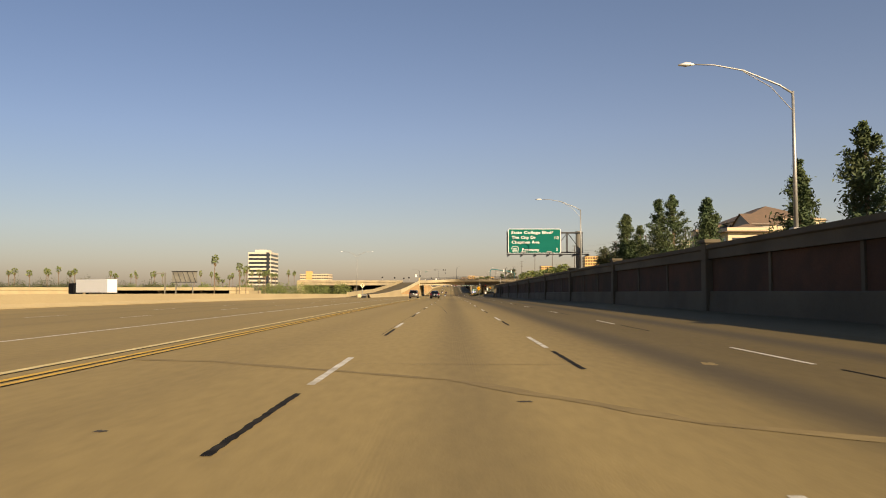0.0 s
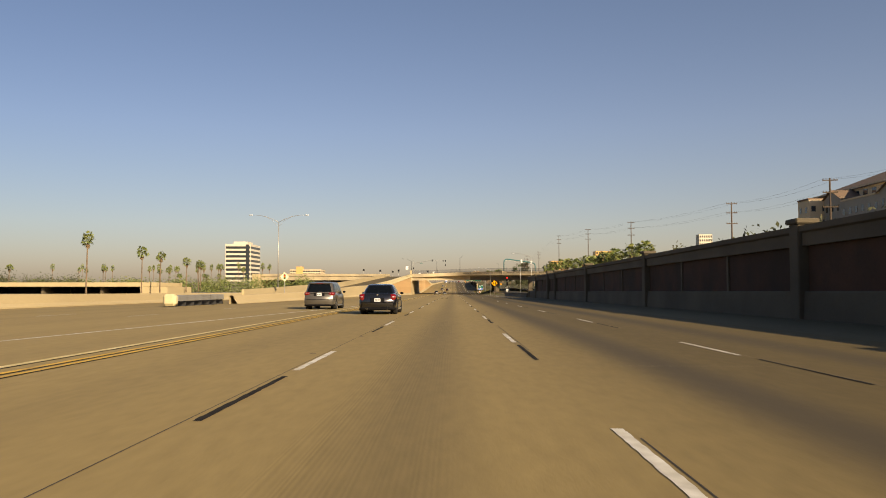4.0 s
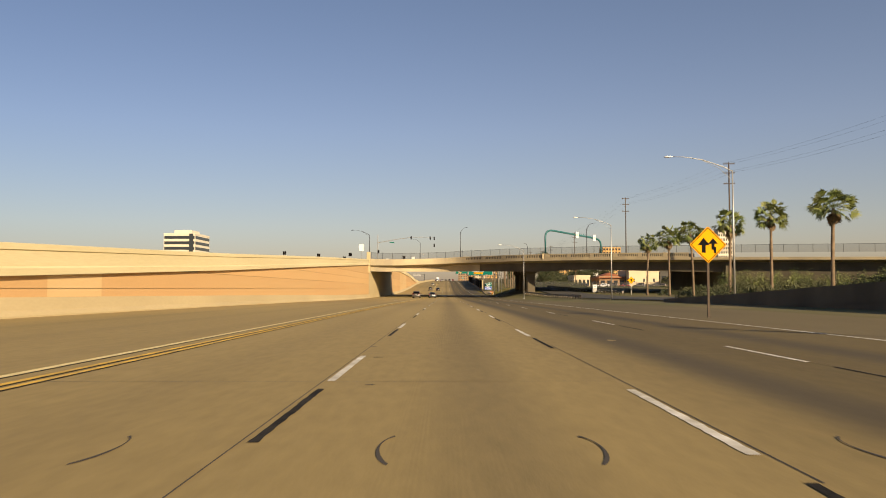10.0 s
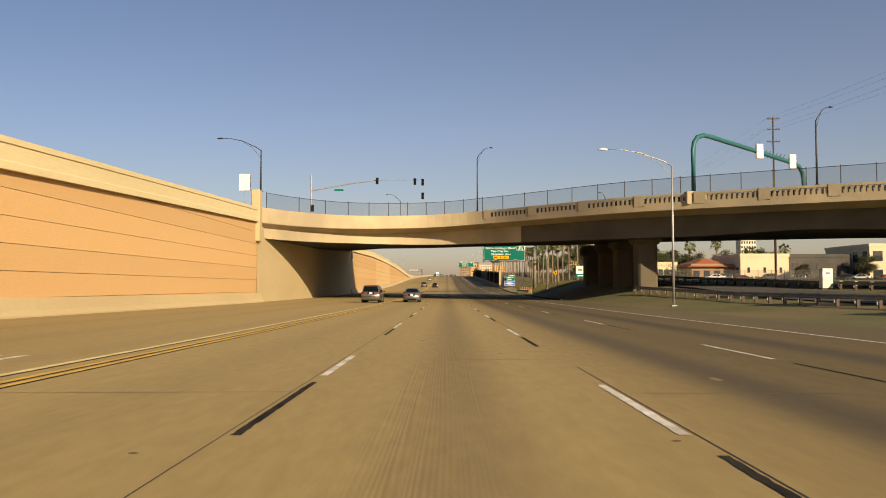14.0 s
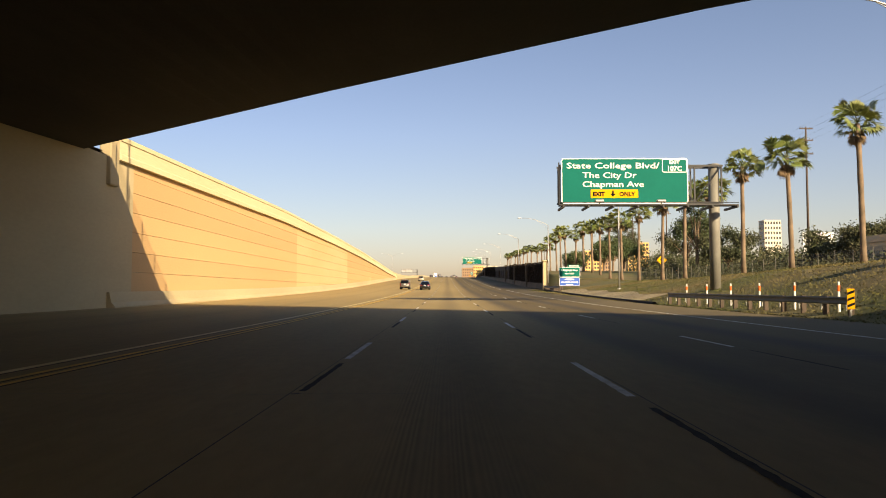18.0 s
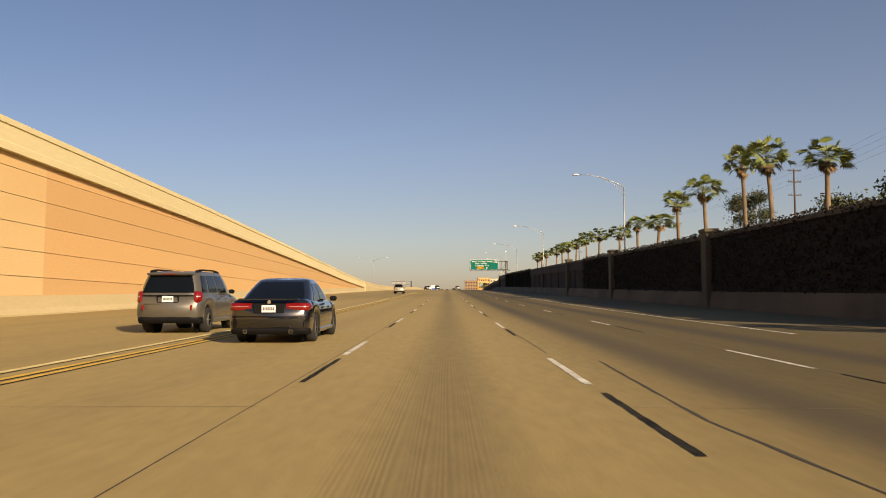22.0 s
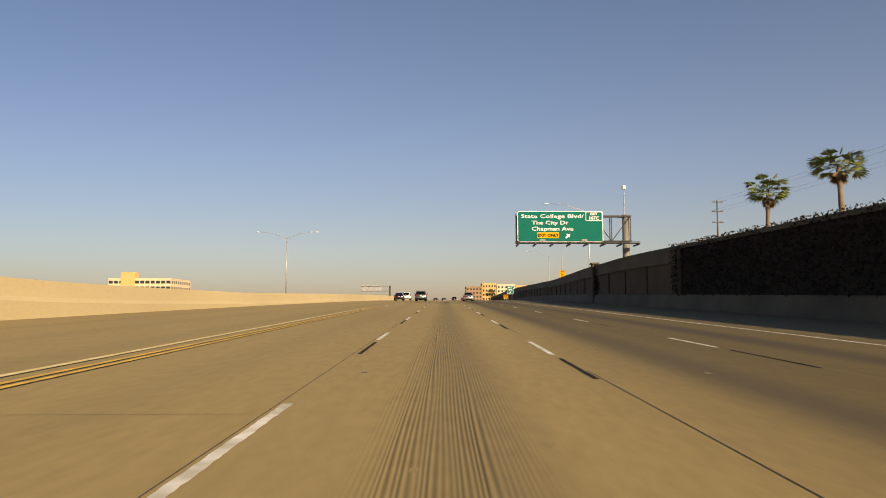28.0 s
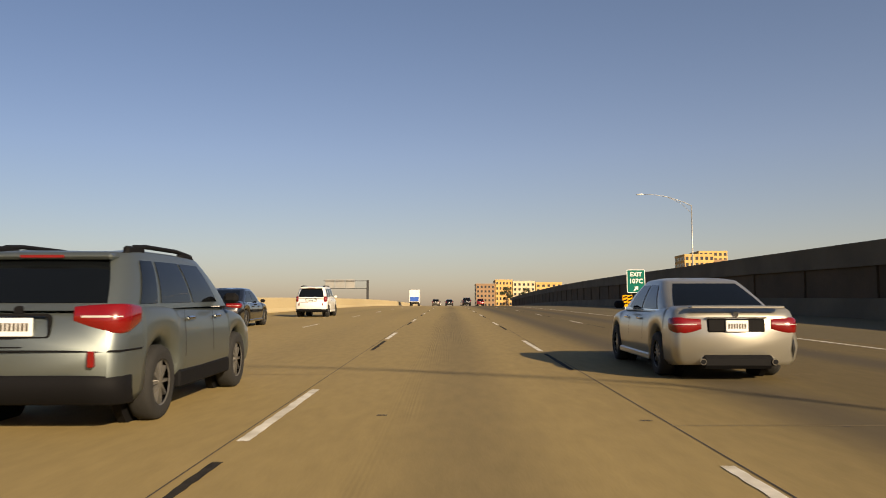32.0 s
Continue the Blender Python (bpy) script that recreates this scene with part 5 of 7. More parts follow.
def overhead_sign(label, x0, x1, z0, z1, y, post_x, exit_only, arrow_angle, foot):
    root = thing("overhead_sign", label, "road sign", (post_x, y, foot), group="overhead freeway signs")
    X, Z = -post_x, -foot
    a, b, c, d = x0 + X, x1 + X, z0 + Z, z1 + Z
    f = -1.1
    panel = part("sign_panel", rounded_plate(a, c, b, d, 0.22, f, 0.05), SIGN_GREEN, root, "green sign panel")
    part("border", plate_frame(a, c, b, d, 0.22, 0.07, f - 0.008, 0.012), SIGN_WHITE, panel, "white border")
    # post, with the box truss that carries the panel
    top = d - 0.35
    part("post", tubed([(0, 0, -0.5), (0, 0, top)], 0.38, 18), POST_GREY, root, "thick round steel post", smooth=True)
    part("post_cap", tubed([(0, 0, top), (0, 0, top + 0.08)], 0.42, 18), POST_GREY, root)
    for zz, yy in ((c + 0.15, -0.45), (c + 0.15, 0.45), (d - 0.45, -0.45), (d - 0.45, 0.45)):
        part("chord", boxed(a - 0.1, yy - 0.07, zz - 0.07, 0.5, yy + 0.07, zz + 0.07), DARK_STEEL, root)
    n = max(3, int((0.5 - a) / 1.9))
    for i in range(n + 1):
        x = a + (0.4 - a) * i / n
        for yy in (-0.45, 0.45):
            part("upright", boxed(x - 0.05, yy - 0.05, c + 0.15, x + 0.05, yy + 0.05, d - 0.45), DARK_STEEL, root)
        if i < n:
            x2 = a + (0.4 - a) * (i + 1) / n
            part("brace", tubed([(x, -0.45, c + 0.15 if i % 2 else d - 0.45), (x2, -0.45, d - 0.45 if i % 2 else c + 0.15)], 0.05, 6), DARK_STEEL, root)
    # walkway with brackets and lamps below the panel
    part("walkway", boxed(a - 0.25, f - 1.0, c - 0.22, 1.0, f - 0.1, c - 0.14), DARK_STEEL, root, "dark grated walkway")
    part("hand_rail", tubed([(a - 0.25, f - 1.0, c - 0.02), (1.0, f - 1.0, c - 0.02)], 0.03, 6), DARK_STEEL, root)
    for i in range(n + 2):
        x = a + (0.9 - a) * i / (n + 1)
        bm = bmesh.new()
        box(bm, x - 0.06, f - 1.15, c - 0.38, x + 0.06, 0.4, c - 0.22)
        part("bracket", bm, DARK_STEEL, root)
    for u in (0.28, 0.76):
        x = a + (b - a) * u
        lamp = part("sign_lamp", boxed(x - 0.32, f - 1.0, c + 0.02, x + 0.32, f - 0.62, c + 0.2, bevel=0.05), STEEL, root, "pale lamp housing")
        part("lamp_arm", boxed(x - 0.04, f - 0.9, c - 0.16, x + 0.04, f - 0.8, c + 0.03), DARK_STEEL, lamp)
    part("end_frame", tubed([(a - 0.16, f + 0.05, c - 0.2), (a - 0.16, f + 0.05, d - 0.3)], 0.045, 6), DARK_STEEL, root)
    return root, panel, a, b, c, d, f


FOOT = bank_z(16.6, 98.7)
s, panel, a, b, c, d, f = overhead_sign("green overhead freeway sign on a cantilever post", 7.3, 14.05, 6.05, 9.2, 99.8, 16.5, False, 0, FOOT - 0.2)
for words, h, x, z in (("State College Blvd/", 0.38, a + 0.38, d - 0.66), ("The City Dr", 0.38, a + 0.42, d - 1.30), ("Chapman Ave", 0.38, a + 0.42, d - 1.90), ("Freeway", 0.36, a + 1.75, d - 2.88), ("1/2", 0.38, a + 5.85, d - 1.35), ("2", 0.38, a + 6.1, d - 2.85)):
    lettering(words, h, (x, f - 0.006, z), SIGN_WHITE, panel, bold=0.006, width={"State College Blvd/": 5.35, "The City Dr": 3.15, "Chapman Ave": 3.55, "Freeway": 2.2}.get(words, 0.0))
part("route_shield", plate_frame(a + 0.42, d - 3.0, a + 1.32, d - 2.22, 0.36, 0.05, f - 0.008, 0.012), SIGN_WHITE, panel)
lettering("22", 0.34, (a + 0.60, f - 0.006, d - 2.80), SIGN_WHITE, panel)

for y, foot, zb, x0, kind in ((579.3, bank_z(19.4, 578), 5.55, 8.08, "down"), (892.1, road_z(891), 12.18, 7.63, "up")):
    s, panel, a, b, c, d, f = overhead_sign("green overhead exit sign on a cantilever post", x0, x0 + 9.1, zb, zb + 3.3, y, 19.4, True, 0, foot - 0.2)
    for words, h, x, z in (("State College Blvd/", 0.42, a + 0.38, d - 0.74), ("The City Dr", 0.42, a + 1.52, d - 1.43), ("Chapman Ave", 0.42, a + 1.50, d - 2.08)):
        lettering(words, h, (x, f - 0.006, z), SIGN_WHITE, panel, bold=0.006, width={"State College Blvd/": 6.65, "The City Dr": 3.9, "Chapman Ave": 4.4}[words])
    part("exit_tab", plate_frame(b - 1.85, d - 1.05, b - 0.06, d - 0.06, 0.14, 0.06, f - 0.010, 0.014), SIGN_WHITE, panel)
    lettering("EXIT", 0.26, (b - 0.97, f - 0.006, d - 0.42), SIGN_WHITE, panel, align="CENTER")
    lettering("107C", 0.36, (b - 0.97, f - 0.006, d - 0.92), SIGN_WHITE, panel, align="CENTER")
    if kind == "up":
        mast = part("camera_mast", tubed([(-0.1, 0.2, d - 0.4), (-0.1, 0.2, d + 2.6)], 0.05, 8), STEEL, s, "thin mast with a traffic camera")
        part("camera_housing", boxed(-0.3, 0.0, d + 2.55, 0.1, 0.4, d + 3.0, bevel=0.08), SIGN_WHITE, mast)
    wide = 3.4 if kind == "down" else 2.3
    board = part("exit_only_board", rounded_plate(a + 2.1, d - 2.88, a + 2.1 + wide, d - 2.27, 0.05, f - 0.02, 0.02), SIGN_YELLOW, panel, "yellow exit-only board")
    if kind == "down":
        lettering("EXIT", 0.30, (a + 2.25, f - 0.028, d - 2.74), SIGN_BLACK, board, bold=0.02)
        lettering("ONLY", 0.30, (a + 4.15, f - 0.028, d - 2.74), SIGN_BLACK, board)
        part("arrow", arrow(bmesh.new(), a + 3.7, d - 2.58, 0.46, 180, f - 0.034), SIGN_BLACK, board)
    else:
        lettering("EXIT ONLY", 0.32, (a + 3.25, f - 0.028, d - 2.74), SIGN_BLACK, board, align="CENTER", bold=0.02)
        part("arrow", arrow(bmesh.new(), a + 5.35, d - 2.66, 0.62, 45, f - 0.02), SIGN_WHITE, panel)


# ---- street lamps ----
def cobra_lamp(label, post_x, head_x, y, foot, head_z, mat=None, name="street_lamp", twin=False):
    """A tapered steel post with a curved arm and a cobra head."""
    root = thing(name, label, "street lamp", (post_x, y, foot), group="freeway lamps")
    mat = mat or STEEL
    H, L = head_z - foot, head_x - post_x
    knee = H - 1.25
    part("base_plate", boxed(-0.22, -0.22, 0, 0.22, 0.22, 0.12, bevel=0.02), mat, root)
    part("post", tubed([(0, 0, 0), (0, 0, knee * 0.5), (0, 0, knee)], [0.105, 0.085, 0.06], 10), mat, root, smooth=True)
    for L in (L, -L) if twin else (L,):
        s = 1 if L > 0 else -1
        part("arm", tubed([(0, 0, knee - 0.1), (L * 0.12, 0, knee + 0.28), (L * 0.45, 0, knee + 0.95), (L * 0.72, 0, knee + 1.2), (L * 0.93, 0, knee + 1.23)], [0.05, 0.045, 0.038, 0.032, 0.03], 8), mat, root, smooth=True)
        part("brace", tubed([(0, 0, knee - 0.9), (L * 0.2, 0, knee + 0.2), (L * 0.45, 0, knee + 0.9)], 0.018, 6), mat, root)
        head = bmesh.new()
        tube(head, [(L * 0.9, 0, knee + 1.22), (L * 0.94, 0, knee + 1.24), (L - s * 0.1, 0, knee + 1.22), (L + s * 0.22, 0, knee + 1.18)], [0.05, 0.13, 0.15, 0.06], 10)
        for v in head.verts:
            v.co.z = knee + 1.22 + (v.co.z - knee - 1.22) * 0.62
        part("lamp_head", head, SIGN_WHITE if mat is STEEL else DARK_STEEL, root, "pale cobra lamp head" if mat is STEEL else "dark cobra lamp head", smooth=True)
    return root


for px, hx, y, foot, hz in ((15.15, 10.3, 34, road_z(34) + 3.88, 11.3), (15.3, 10.2, 91.0, road_z(91) + 3.88, 12.1), (25.3, 19.4, 360.5, bank_z(25.3, 360), 12.3), (26.8, 20.8, 418, bank_z(26.8, 418), 12.2),
                          (17.6, 12.0, 468.5, bank_z(17.6, 468), 10.6), (18.6, 13.2, 552, bank_z(18.6, 552), 10.6), (20.2, 14.5, 614, bank_z(20.2, 614), 12.7),
                          (17.9, 12.7, 659.6, road_z(660), 12.3), (18.0, 13.0, 716.6, road_z(716), 13.7), (17.9, 12.45, 781.5, road_z(781), 15.2), (17.9, 11.95, 836.2, road_z(836), 16.3), (19.2, 13.3, 912, road_z(912), 19.3), (21.9, 16.2, 953.5, road_z(953), 19.7), (27.5, 21.5, 1012, road_z(1012), 21.0)):
    cobra_lamp("grey steel freeway lamp with a long curved arm", px, hx, y, foot - 0.05, hz)
for px, hx, y, foot, hz in ((-31.0, -25.8, 253, lip(253) + 1.6, 14.3), (-31.0, -37, 960, 7.2, 20.6)):
    cobra_lamp("grey steel freeway lamp with two arms beside the centre ramp", px, hx, y, foot, hz, twin=True)
# lamps on the overpass
for px, hx, y, foot, hz in ((-19.9, -24.4, 489.6, 9.85, 15.6), (3.8, 5.6, 506.2, deck_top(3.8) + 1.08, 17.6), (34.0, 35.4, 478.9, deck_top(34) + 1.08, 16.4), (25.0, 24.0, 529, deck_top(25) + 1.2, 14.6), (-9.0, -11.5, 555, deck_top(-9) + 0.4, 17.5)):
    cobra_lamp("dark bridge lamp on the overpass parapet", px, hx, y, foot, hz, DARK_STEEL)


# ---- power poles ----
def power_pole(y, top, x=60.0, foot=0.5):
    root = thing("power_pole", "weathered wooden power pole with three crossarms", "power pole", (x, y, foot), rng.uniform(-8, 8), group="power poles")
    H = top - foot
    part("pole", tubed([(0, 0, -0.4), (0, 0, H)], [0.24, 0.13], 9), WOOD_POLE, root, smooth=True)
    for dz in (0.35, 2.3, 4.6):
        arm = part("crossarm", boxed(-1.15, -0.2, H - dz - 0.08, 1.15, -0.06, H - dz + 0.08), WOOD_POLE, root)
        for dx in (-1.05, -0.6, 0.6, 1.05):
            part("insulator", tubed([(dx, -0.13, H - dz + 0.09), (dx, -0.13, H - dz + 0.3)], [0.06, 0.04], 6), GREY_CONCRETE, arm)
    return root


rng = random.Random(4)
POLES = [(197, 17.4), (237, 18.5), (280, 19.5), (373, 23.5), (455, 27.4), (549, 31.0), (651, 26.8), (733, 25), (771, 24), (839, 26.5), (968, 28)]
for y, top in POLES:
    power_pole(y, top, 60.0 if y < 900 else 56.5, bank_z(60, y) - 0.1)
for dz in (0.15, 2.1):
    for dx in (-1.05, 1.05):
        pts = []
        for (y0, t0), (y1, t1) in zip(POLES, POLES[1:]):
            for k in range(8):
                u = k / 8
                pts.append((60 + dx + (-3.5 * u if y1 > 900 else 0), y0 + (y1 - y0) * u, t0 + (t1 - t0) * u - dz - 1.6 * 4 * u * (1 - u) * 0.5))
        pts.append((56.5 + dx, 968, 28 - dz))
        tagged(new("power_line", mesh_of(tubed(pts, 0.010, 4), "power_line", DARK_STEEL)), "thin black power line strung between the poles", "power line", group="power lines")


# ---- small road signs ----
def diamond_sign(label, x, y, foot, centre, side, arrows=False, lights=False):
    root = thing("warning_sign", label, "road sign", (x, y, foot))
    h, r = centre - foot, side / math.sqrt(2)
    part("post", boxed(-0.05, 0.0, -0.3, 0.05, 0.1, h + r * 0.4), WOOD_POLE if arrows else STEEL, root)
    bm = rounded_plate(-side / 2, -side / 2, side / 2, side / 2, 0.08, -0.04, 0.012)
    bmesh.ops.rotate(bm, verts=bm.verts, cent=(0, 0, 0), matrix=Matrix.Rotation(radians(45), 3, "Y"))
    bmesh.ops.translate(bm, verts=bm.verts, vec=(0, 0, h))
    face = part("face", bm, SIGN_PALE if lights else SIGN_YELLOW, root, "faded pale yellow diamond plate" if lights else "yellow diamond plate")
    bm = plate_frame(-side / 2 + 0.04, -side / 2 + 0.04, side / 2 - 0.04, side / 2 - 0.04, 0.06, 0.03, -0.048, 0.006)
    bmesh.ops.rotate(bm, verts=bm.verts, cent=(0, 0, 0), matrix=Matrix.Rotation(radians(45), 3, "Y"))
    bmesh.ops.translate(bm, verts=bm.verts, vec=(0, 0, h))
    part("border", bm, SIGN_BLACK, face)
    if arrows:
        bm = bmesh.new()
        arrow(bm, -r * 0.24, h - 0.02, r * 0.8, 0, -0.05)
        arrow(bm, r * 0.26, h + 0.04, r * 0.62, 0, -0.052)
        box(bm, r * 0.30, -0.051, h - r * 0.45, r * 0.42, -0.045, h - r * 0.12)
        part("lane_arrows", bm, SIGN_BLACK, face, "two black merging arrows")
    elif lights:
        symbol = part("symbol", rounded_plate(-r * 0.2, h - r * 0.5, r * 0.2, h + r * 0.5, 0.08, -0.052, 0.008), SIGN_BLACK, face, "black traffic-light symbol")
        for dz, colour in ((0.3, SIGN_RED), (0.0, SIGN_YELLOW), (-0.3, SIGN_GREEN)):
            part("dot", tubed([(0, -0.056, h + r * dz), (0, -0.05, h + r * dz)], r * 0.12, 12), colour, symbol)
    else:
        part("symbol", arrow(bmesh.new(), 0, h, r * 0.9, 0, -0.05), SIGN_BLACK, face)
    return root


diamond_sign("yellow diamond added-lane sign on a wooden post", 11.8, 327.7, road_z(327.7) - 0.05, 2.5, 1.22, True)
diamond_sign("yellow diamond warning sign beside the on-ramp", 41.8, 467, bank_z(41.8, 467), 2.4, 1.2)
diamond_sign("yellow diamond warning sign on the grass bank", 32.9, 641.5, bank_z(32.9, 641.5), 4.05, 1.1)
diamond_sign("faded yellow diamond signal-ahead sign at the centre ramp", -28.4, 246.5, lip(246.5) + 0.3, 3.05, 1.2, lights=True)

g = thing("guide_sign", "green and blue hospital guide sign on the grass", "road sign", (17.5, 644, road_z(644) - 0.1))
gp = part("sign_panel", rounded_plate(0, 2.35, 3.3, 3.85, 0.12, 0, 0.03), SIGN_GREEN, g, "green panel")
part("border", plate_frame(0, 2.35, 3.3, 3.85, 0.12, 0.05, -0.008, 0.01), SIGN_WHITE, gp)
part("exit_tab", rounded_plate(1.45, 3.9, 3.25, 4.25, 0.06, 0, 0.03), SIGN_GREEN, g)
part("exit_bars", boxed(1.6, -0.012, 4.0, 3.1, -0.002, 4.14), SIGN_WHITE, g)
lettering("Chapman Ave", 0.32, (1.65, -0.006, 3.28), SIGN_WHITE, gp, align="CENTER")
lettering("NEXT EXIT", 0.22, (1.65, -0.006, 2.75), SIGN_WHITE, gp, align="CENTER")
bp = part("sign_panel", rounded_plate(0.05, 0.95, 3.25, 2.28, 0.12, 0, 0.03), SIGN_BLUE, g, "blue panel")
part("border", plate_frame(0.05, 0.95, 3.25, 2.28, 0.12, 0.05, -0.008, 0.01), SIGN_WHITE, bp)
lettering("HOSPITAL", 0.24, (1.65, -0.006, 1.86), SIGN_WHITE, bp, align="CENTER")
for x0, x1 in ((0.35, 0.75), (0.85, 1.75), (1.85, 2.95)):
    part("word_bar", boxed(x0, -0.012, 1.45, x1, -0.002, 1.62), SIGN_WHITE, bp)
part("word_bar", boxed(1.1, -0.012, 1.12, 2.2, -0.002, 1.24), SIGN_WHITE, bp)
for x in (0.5, 2.8):
    part("post", boxed(x - 0.08, 0.05, -0.2, x + 0.08, 0.2, 3.6), WOOD_POLE, g)

g = thing("exit_speed_sign", "yellow exit speed sign on the lamp post", "road sign", (21.9, 953.2, road_z(953) + 4.2))
gp = part("face", rounded_plate(-0.55, 0, 0.55, 1.45, 0.08, -0.15, 0.02), SIGN_YELLOW, g, "yellow plate")
part("border", plate_frame(-0.51, 0.04, 0.51, 1.41, 0.06, 0.03, -0.156, 0.006), SIGN_BLACK, gp)
lettering("EXIT", 0.24, (0, -0.156, 1.08), SIGN_BLACK, gp, align="CENTER")
lettering("30", 0.46, (0, -0.156, 0.46), SIGN_BLACK, gp, align="CENTER")
lettering("MPH", 0.18, (0, -0.156, 0.14), SIGN_BLACK, gp, align="CENTER")
part("strap", boxed(-0.2, -0.13, 0.6, 0.2, 0.12, 0.7), STEEL, g)

g = thing("gore_exit_sign", "green exit number sign in the gore", "road sign", (15.2, 988, road_z(988) - 0.1))
gp = part("face", rounded_plate(-0.75, 1.6, 0.75, 3.5, 0.12, -0.02, 0.03), SIGN_GREEN, g, "green plate")
part("border", plate_frame(-0.75, 1.6, 0.75, 3.5, 0.12, 0.05, -0.028, 0.01), SIGN_WHITE, gp)
lettering("EXIT", 0.34, (0, -0.026, 2.95), SIGN_WHITE, gp, align="CENTER")
lettering("107C", 0.38, (0, -0.026, 2.38), SIGN_WHITE, gp, align="CENTER")
part("arrow", arrow(bmesh.new(), 0, 1.95, 0.5, 45, -0.04), SIGN_WHITE, gp)
for x in (-0.4, 0.4):
    part("post", boxed(x - 0.05, 0.02, -0.2, x + 0.05, 0.12, 3.3), WOOD_POLE, g)
for x, y in ((13.6, 985), (14.2, 986)):
    g = thing("object_marker", "orange striped object marker in the gore", "object marker", (x, y, road_z(y) - 0.1), group="gore markers")
    m = part("face", rounded_plate(-0.2, 0.5, 0.2, 1.4, 0.04, -0.02, 0.015), SIGN_YELLOW, g)
    for k in range(3):
        part("stripe", sheet(bmesh.new(), [[(-0.18, -0.026, 0.6 + 0.26 * k), (-0.18, -0.026, 0.72 + 0.26 * k)], [(0.18, -0.026, 0.72 + 0.26 * k), (0.18, -0.026, 0.84 + 0.26 * k)]]), SIGN_BLACK, m)
    part("post", boxed(-0.03, 0.0, -0.1, 0.03, 0.05, 1.2), STEEL, g)


# ---- ramp meter signals and traffic lights ----
RED_ON = paint("red_signal_lens", (1.0, 0.03, 0.02), 0.3, emit=4.0)
DARK_LENS = paint("unlit_signal_lens", (0.03, 0.02, 0.015), 0.25)


def signal_head(parent, x, y, z, lit=True, facing=-1):
    head = part("signal_head", boxed(x - 0.2, y - 0.14, z - 0.5, x + 0.2, y + 0.14, z + 0.5, bevel=0.04), SIGN_BLACK, parent, "black signal head")
    for k, dz in enumerate((0.32, 0.0, -0.32)):
        part("lens", tubed([(x, y + facing * 0.13, z + dz), (x, y + facing * 0.16, z + dz)], 0.12, 12), RED_ON if lit and k == 0 else DARK_LENS, head)
        part("visor", tubed([(x, y + facing * 0.14, z + dz + 0.06), (x, y + facing * 0.34, z + dz + 0.05)], 0.12, 8), SIGN_BLACK, head)
    return head


for x, y, z in ((13.9, 308.1, 3.5), (20.3, 290, 2.6)):
    foot = road_z(y) - 0.1
    g = thing("ramp_meter", "ramp meter signal showing red on a grey pole", "traffic signal", (x, y, foot), group="ramp meters")
    part("pole", tubed([(0, 0, 0), (0, 0, z - foot - 0.4)], 0.07, 10), STEEL, g)
    signal_head(g, 0, 0, z - foot)
    signal_head(g, 0.05, 0, z - foot - 1.25, False)
    sign = part("plate", rounded_plate(-0.25, 1.2, 0.25, 1.75, 0.03, -0.1, 0.015), SIGN_WHITE, g, "small white plate")
    part("word_bar", boxed(-0.17, -0.11, 1.42, 0.17, -0.102, 1.5), SIGN_BLACK, sign)

g = thing("traffic_signal", "mast-arm traffic signals above the overpass junction", "traffic signal", (-21, 526, deck_top(-12)), group="overpass signals")
part("pole", tubed([(0, 0, 0), (0, 0, 9.5)], [0.13, 0.1], 10), STEEL, g)
part("mast_arm", tubed([(0, 0, 7.0), (6, 0, 8.1), (10.5, 0, 8.7), (17, 0, 8.7)], [0.1, 0.09, 0.07, 0.05], 8), STEEL, g)
for x, z in ((10.2, 8.5), (16.0, 8.4), (17.2, 8.3), (17.2, 6.2), (0.3, 4.3)):
    signal_head(g, x, -0.2, z, False)
part("street_name_plate", boxed(3.6, -0.16, 6.95, 5.0, -0.12, 7.25), SIGN_GREEN, g, "green street-name plate")
for x, y in ((-13.5, 535), (-28, 515), (-38, 520), (-45, 505), (-33, 540)):
    g = thing("traffic_signal", "pole-mounted traffic signal on the overpass", "traffic signal", (x, y, deck_top(-18)), group="overpass signals")
    part("pole", tubed([(0, 0, -0.3), (0, 0, 3.6)], 0.07, 8), STEEL, g)
    signal_head(g, 0.25, -0.1, 3.2, False)
    signal_head(g, -0.25, -0.1, 3.2, False)
for x, y, z0, w, h in ((-22.2, 492, 10.3, 1.3, 1.8), (-10, 521, 8.7, 0.9, 1.3), (-17, 512, 8.4, 1.0, 0.7)):
    g = thing("sign_board", "plain white sign board on a post by the ramp", "road sign", (x, y, z0 - 2.2))
    part("board", rounded_plate(-w / 2, 2.2, w / 2, 2.2 + h, 0.05, -0.04, 0.02), SIGN_WHITE, g)
    part("post", tubed([(0, 0.03, -0.4), (0, 0.03, 2.2 + h * 0.8)], 0.04, 6), STEEL, g)

# teal arch over the crossing street
g = thing("street_arch", "teal steel pipe arch with white sign boxes", "gantry", (24.8, 485.6, deck_top(24.8) + 0.9))
part("plinth", boxed(-0.9, -0.7, -0.95, 1.2, 0.5, 0.35, bevel=0.04), BRIDGE_CONCRETE, g, "pale concrete plinth")
part("arch", tubed([(0, 0, 0.2), (0, 0, 4.6), (0.15, 0.1, 5.4), (0.6, 0.4, 6.0), (1.4, 0.9, 6.3), (2.4, 1.6, 6.25), (9, 6, 5.5), (14.2, 9.6, 4.9), (15.4, 10.4, 4.6), (16, 10.9, 4.0), (16.2, 11, 3.2), (16.2, 11, 0)], 0.24, 12), TEAL, g, smooth=True)
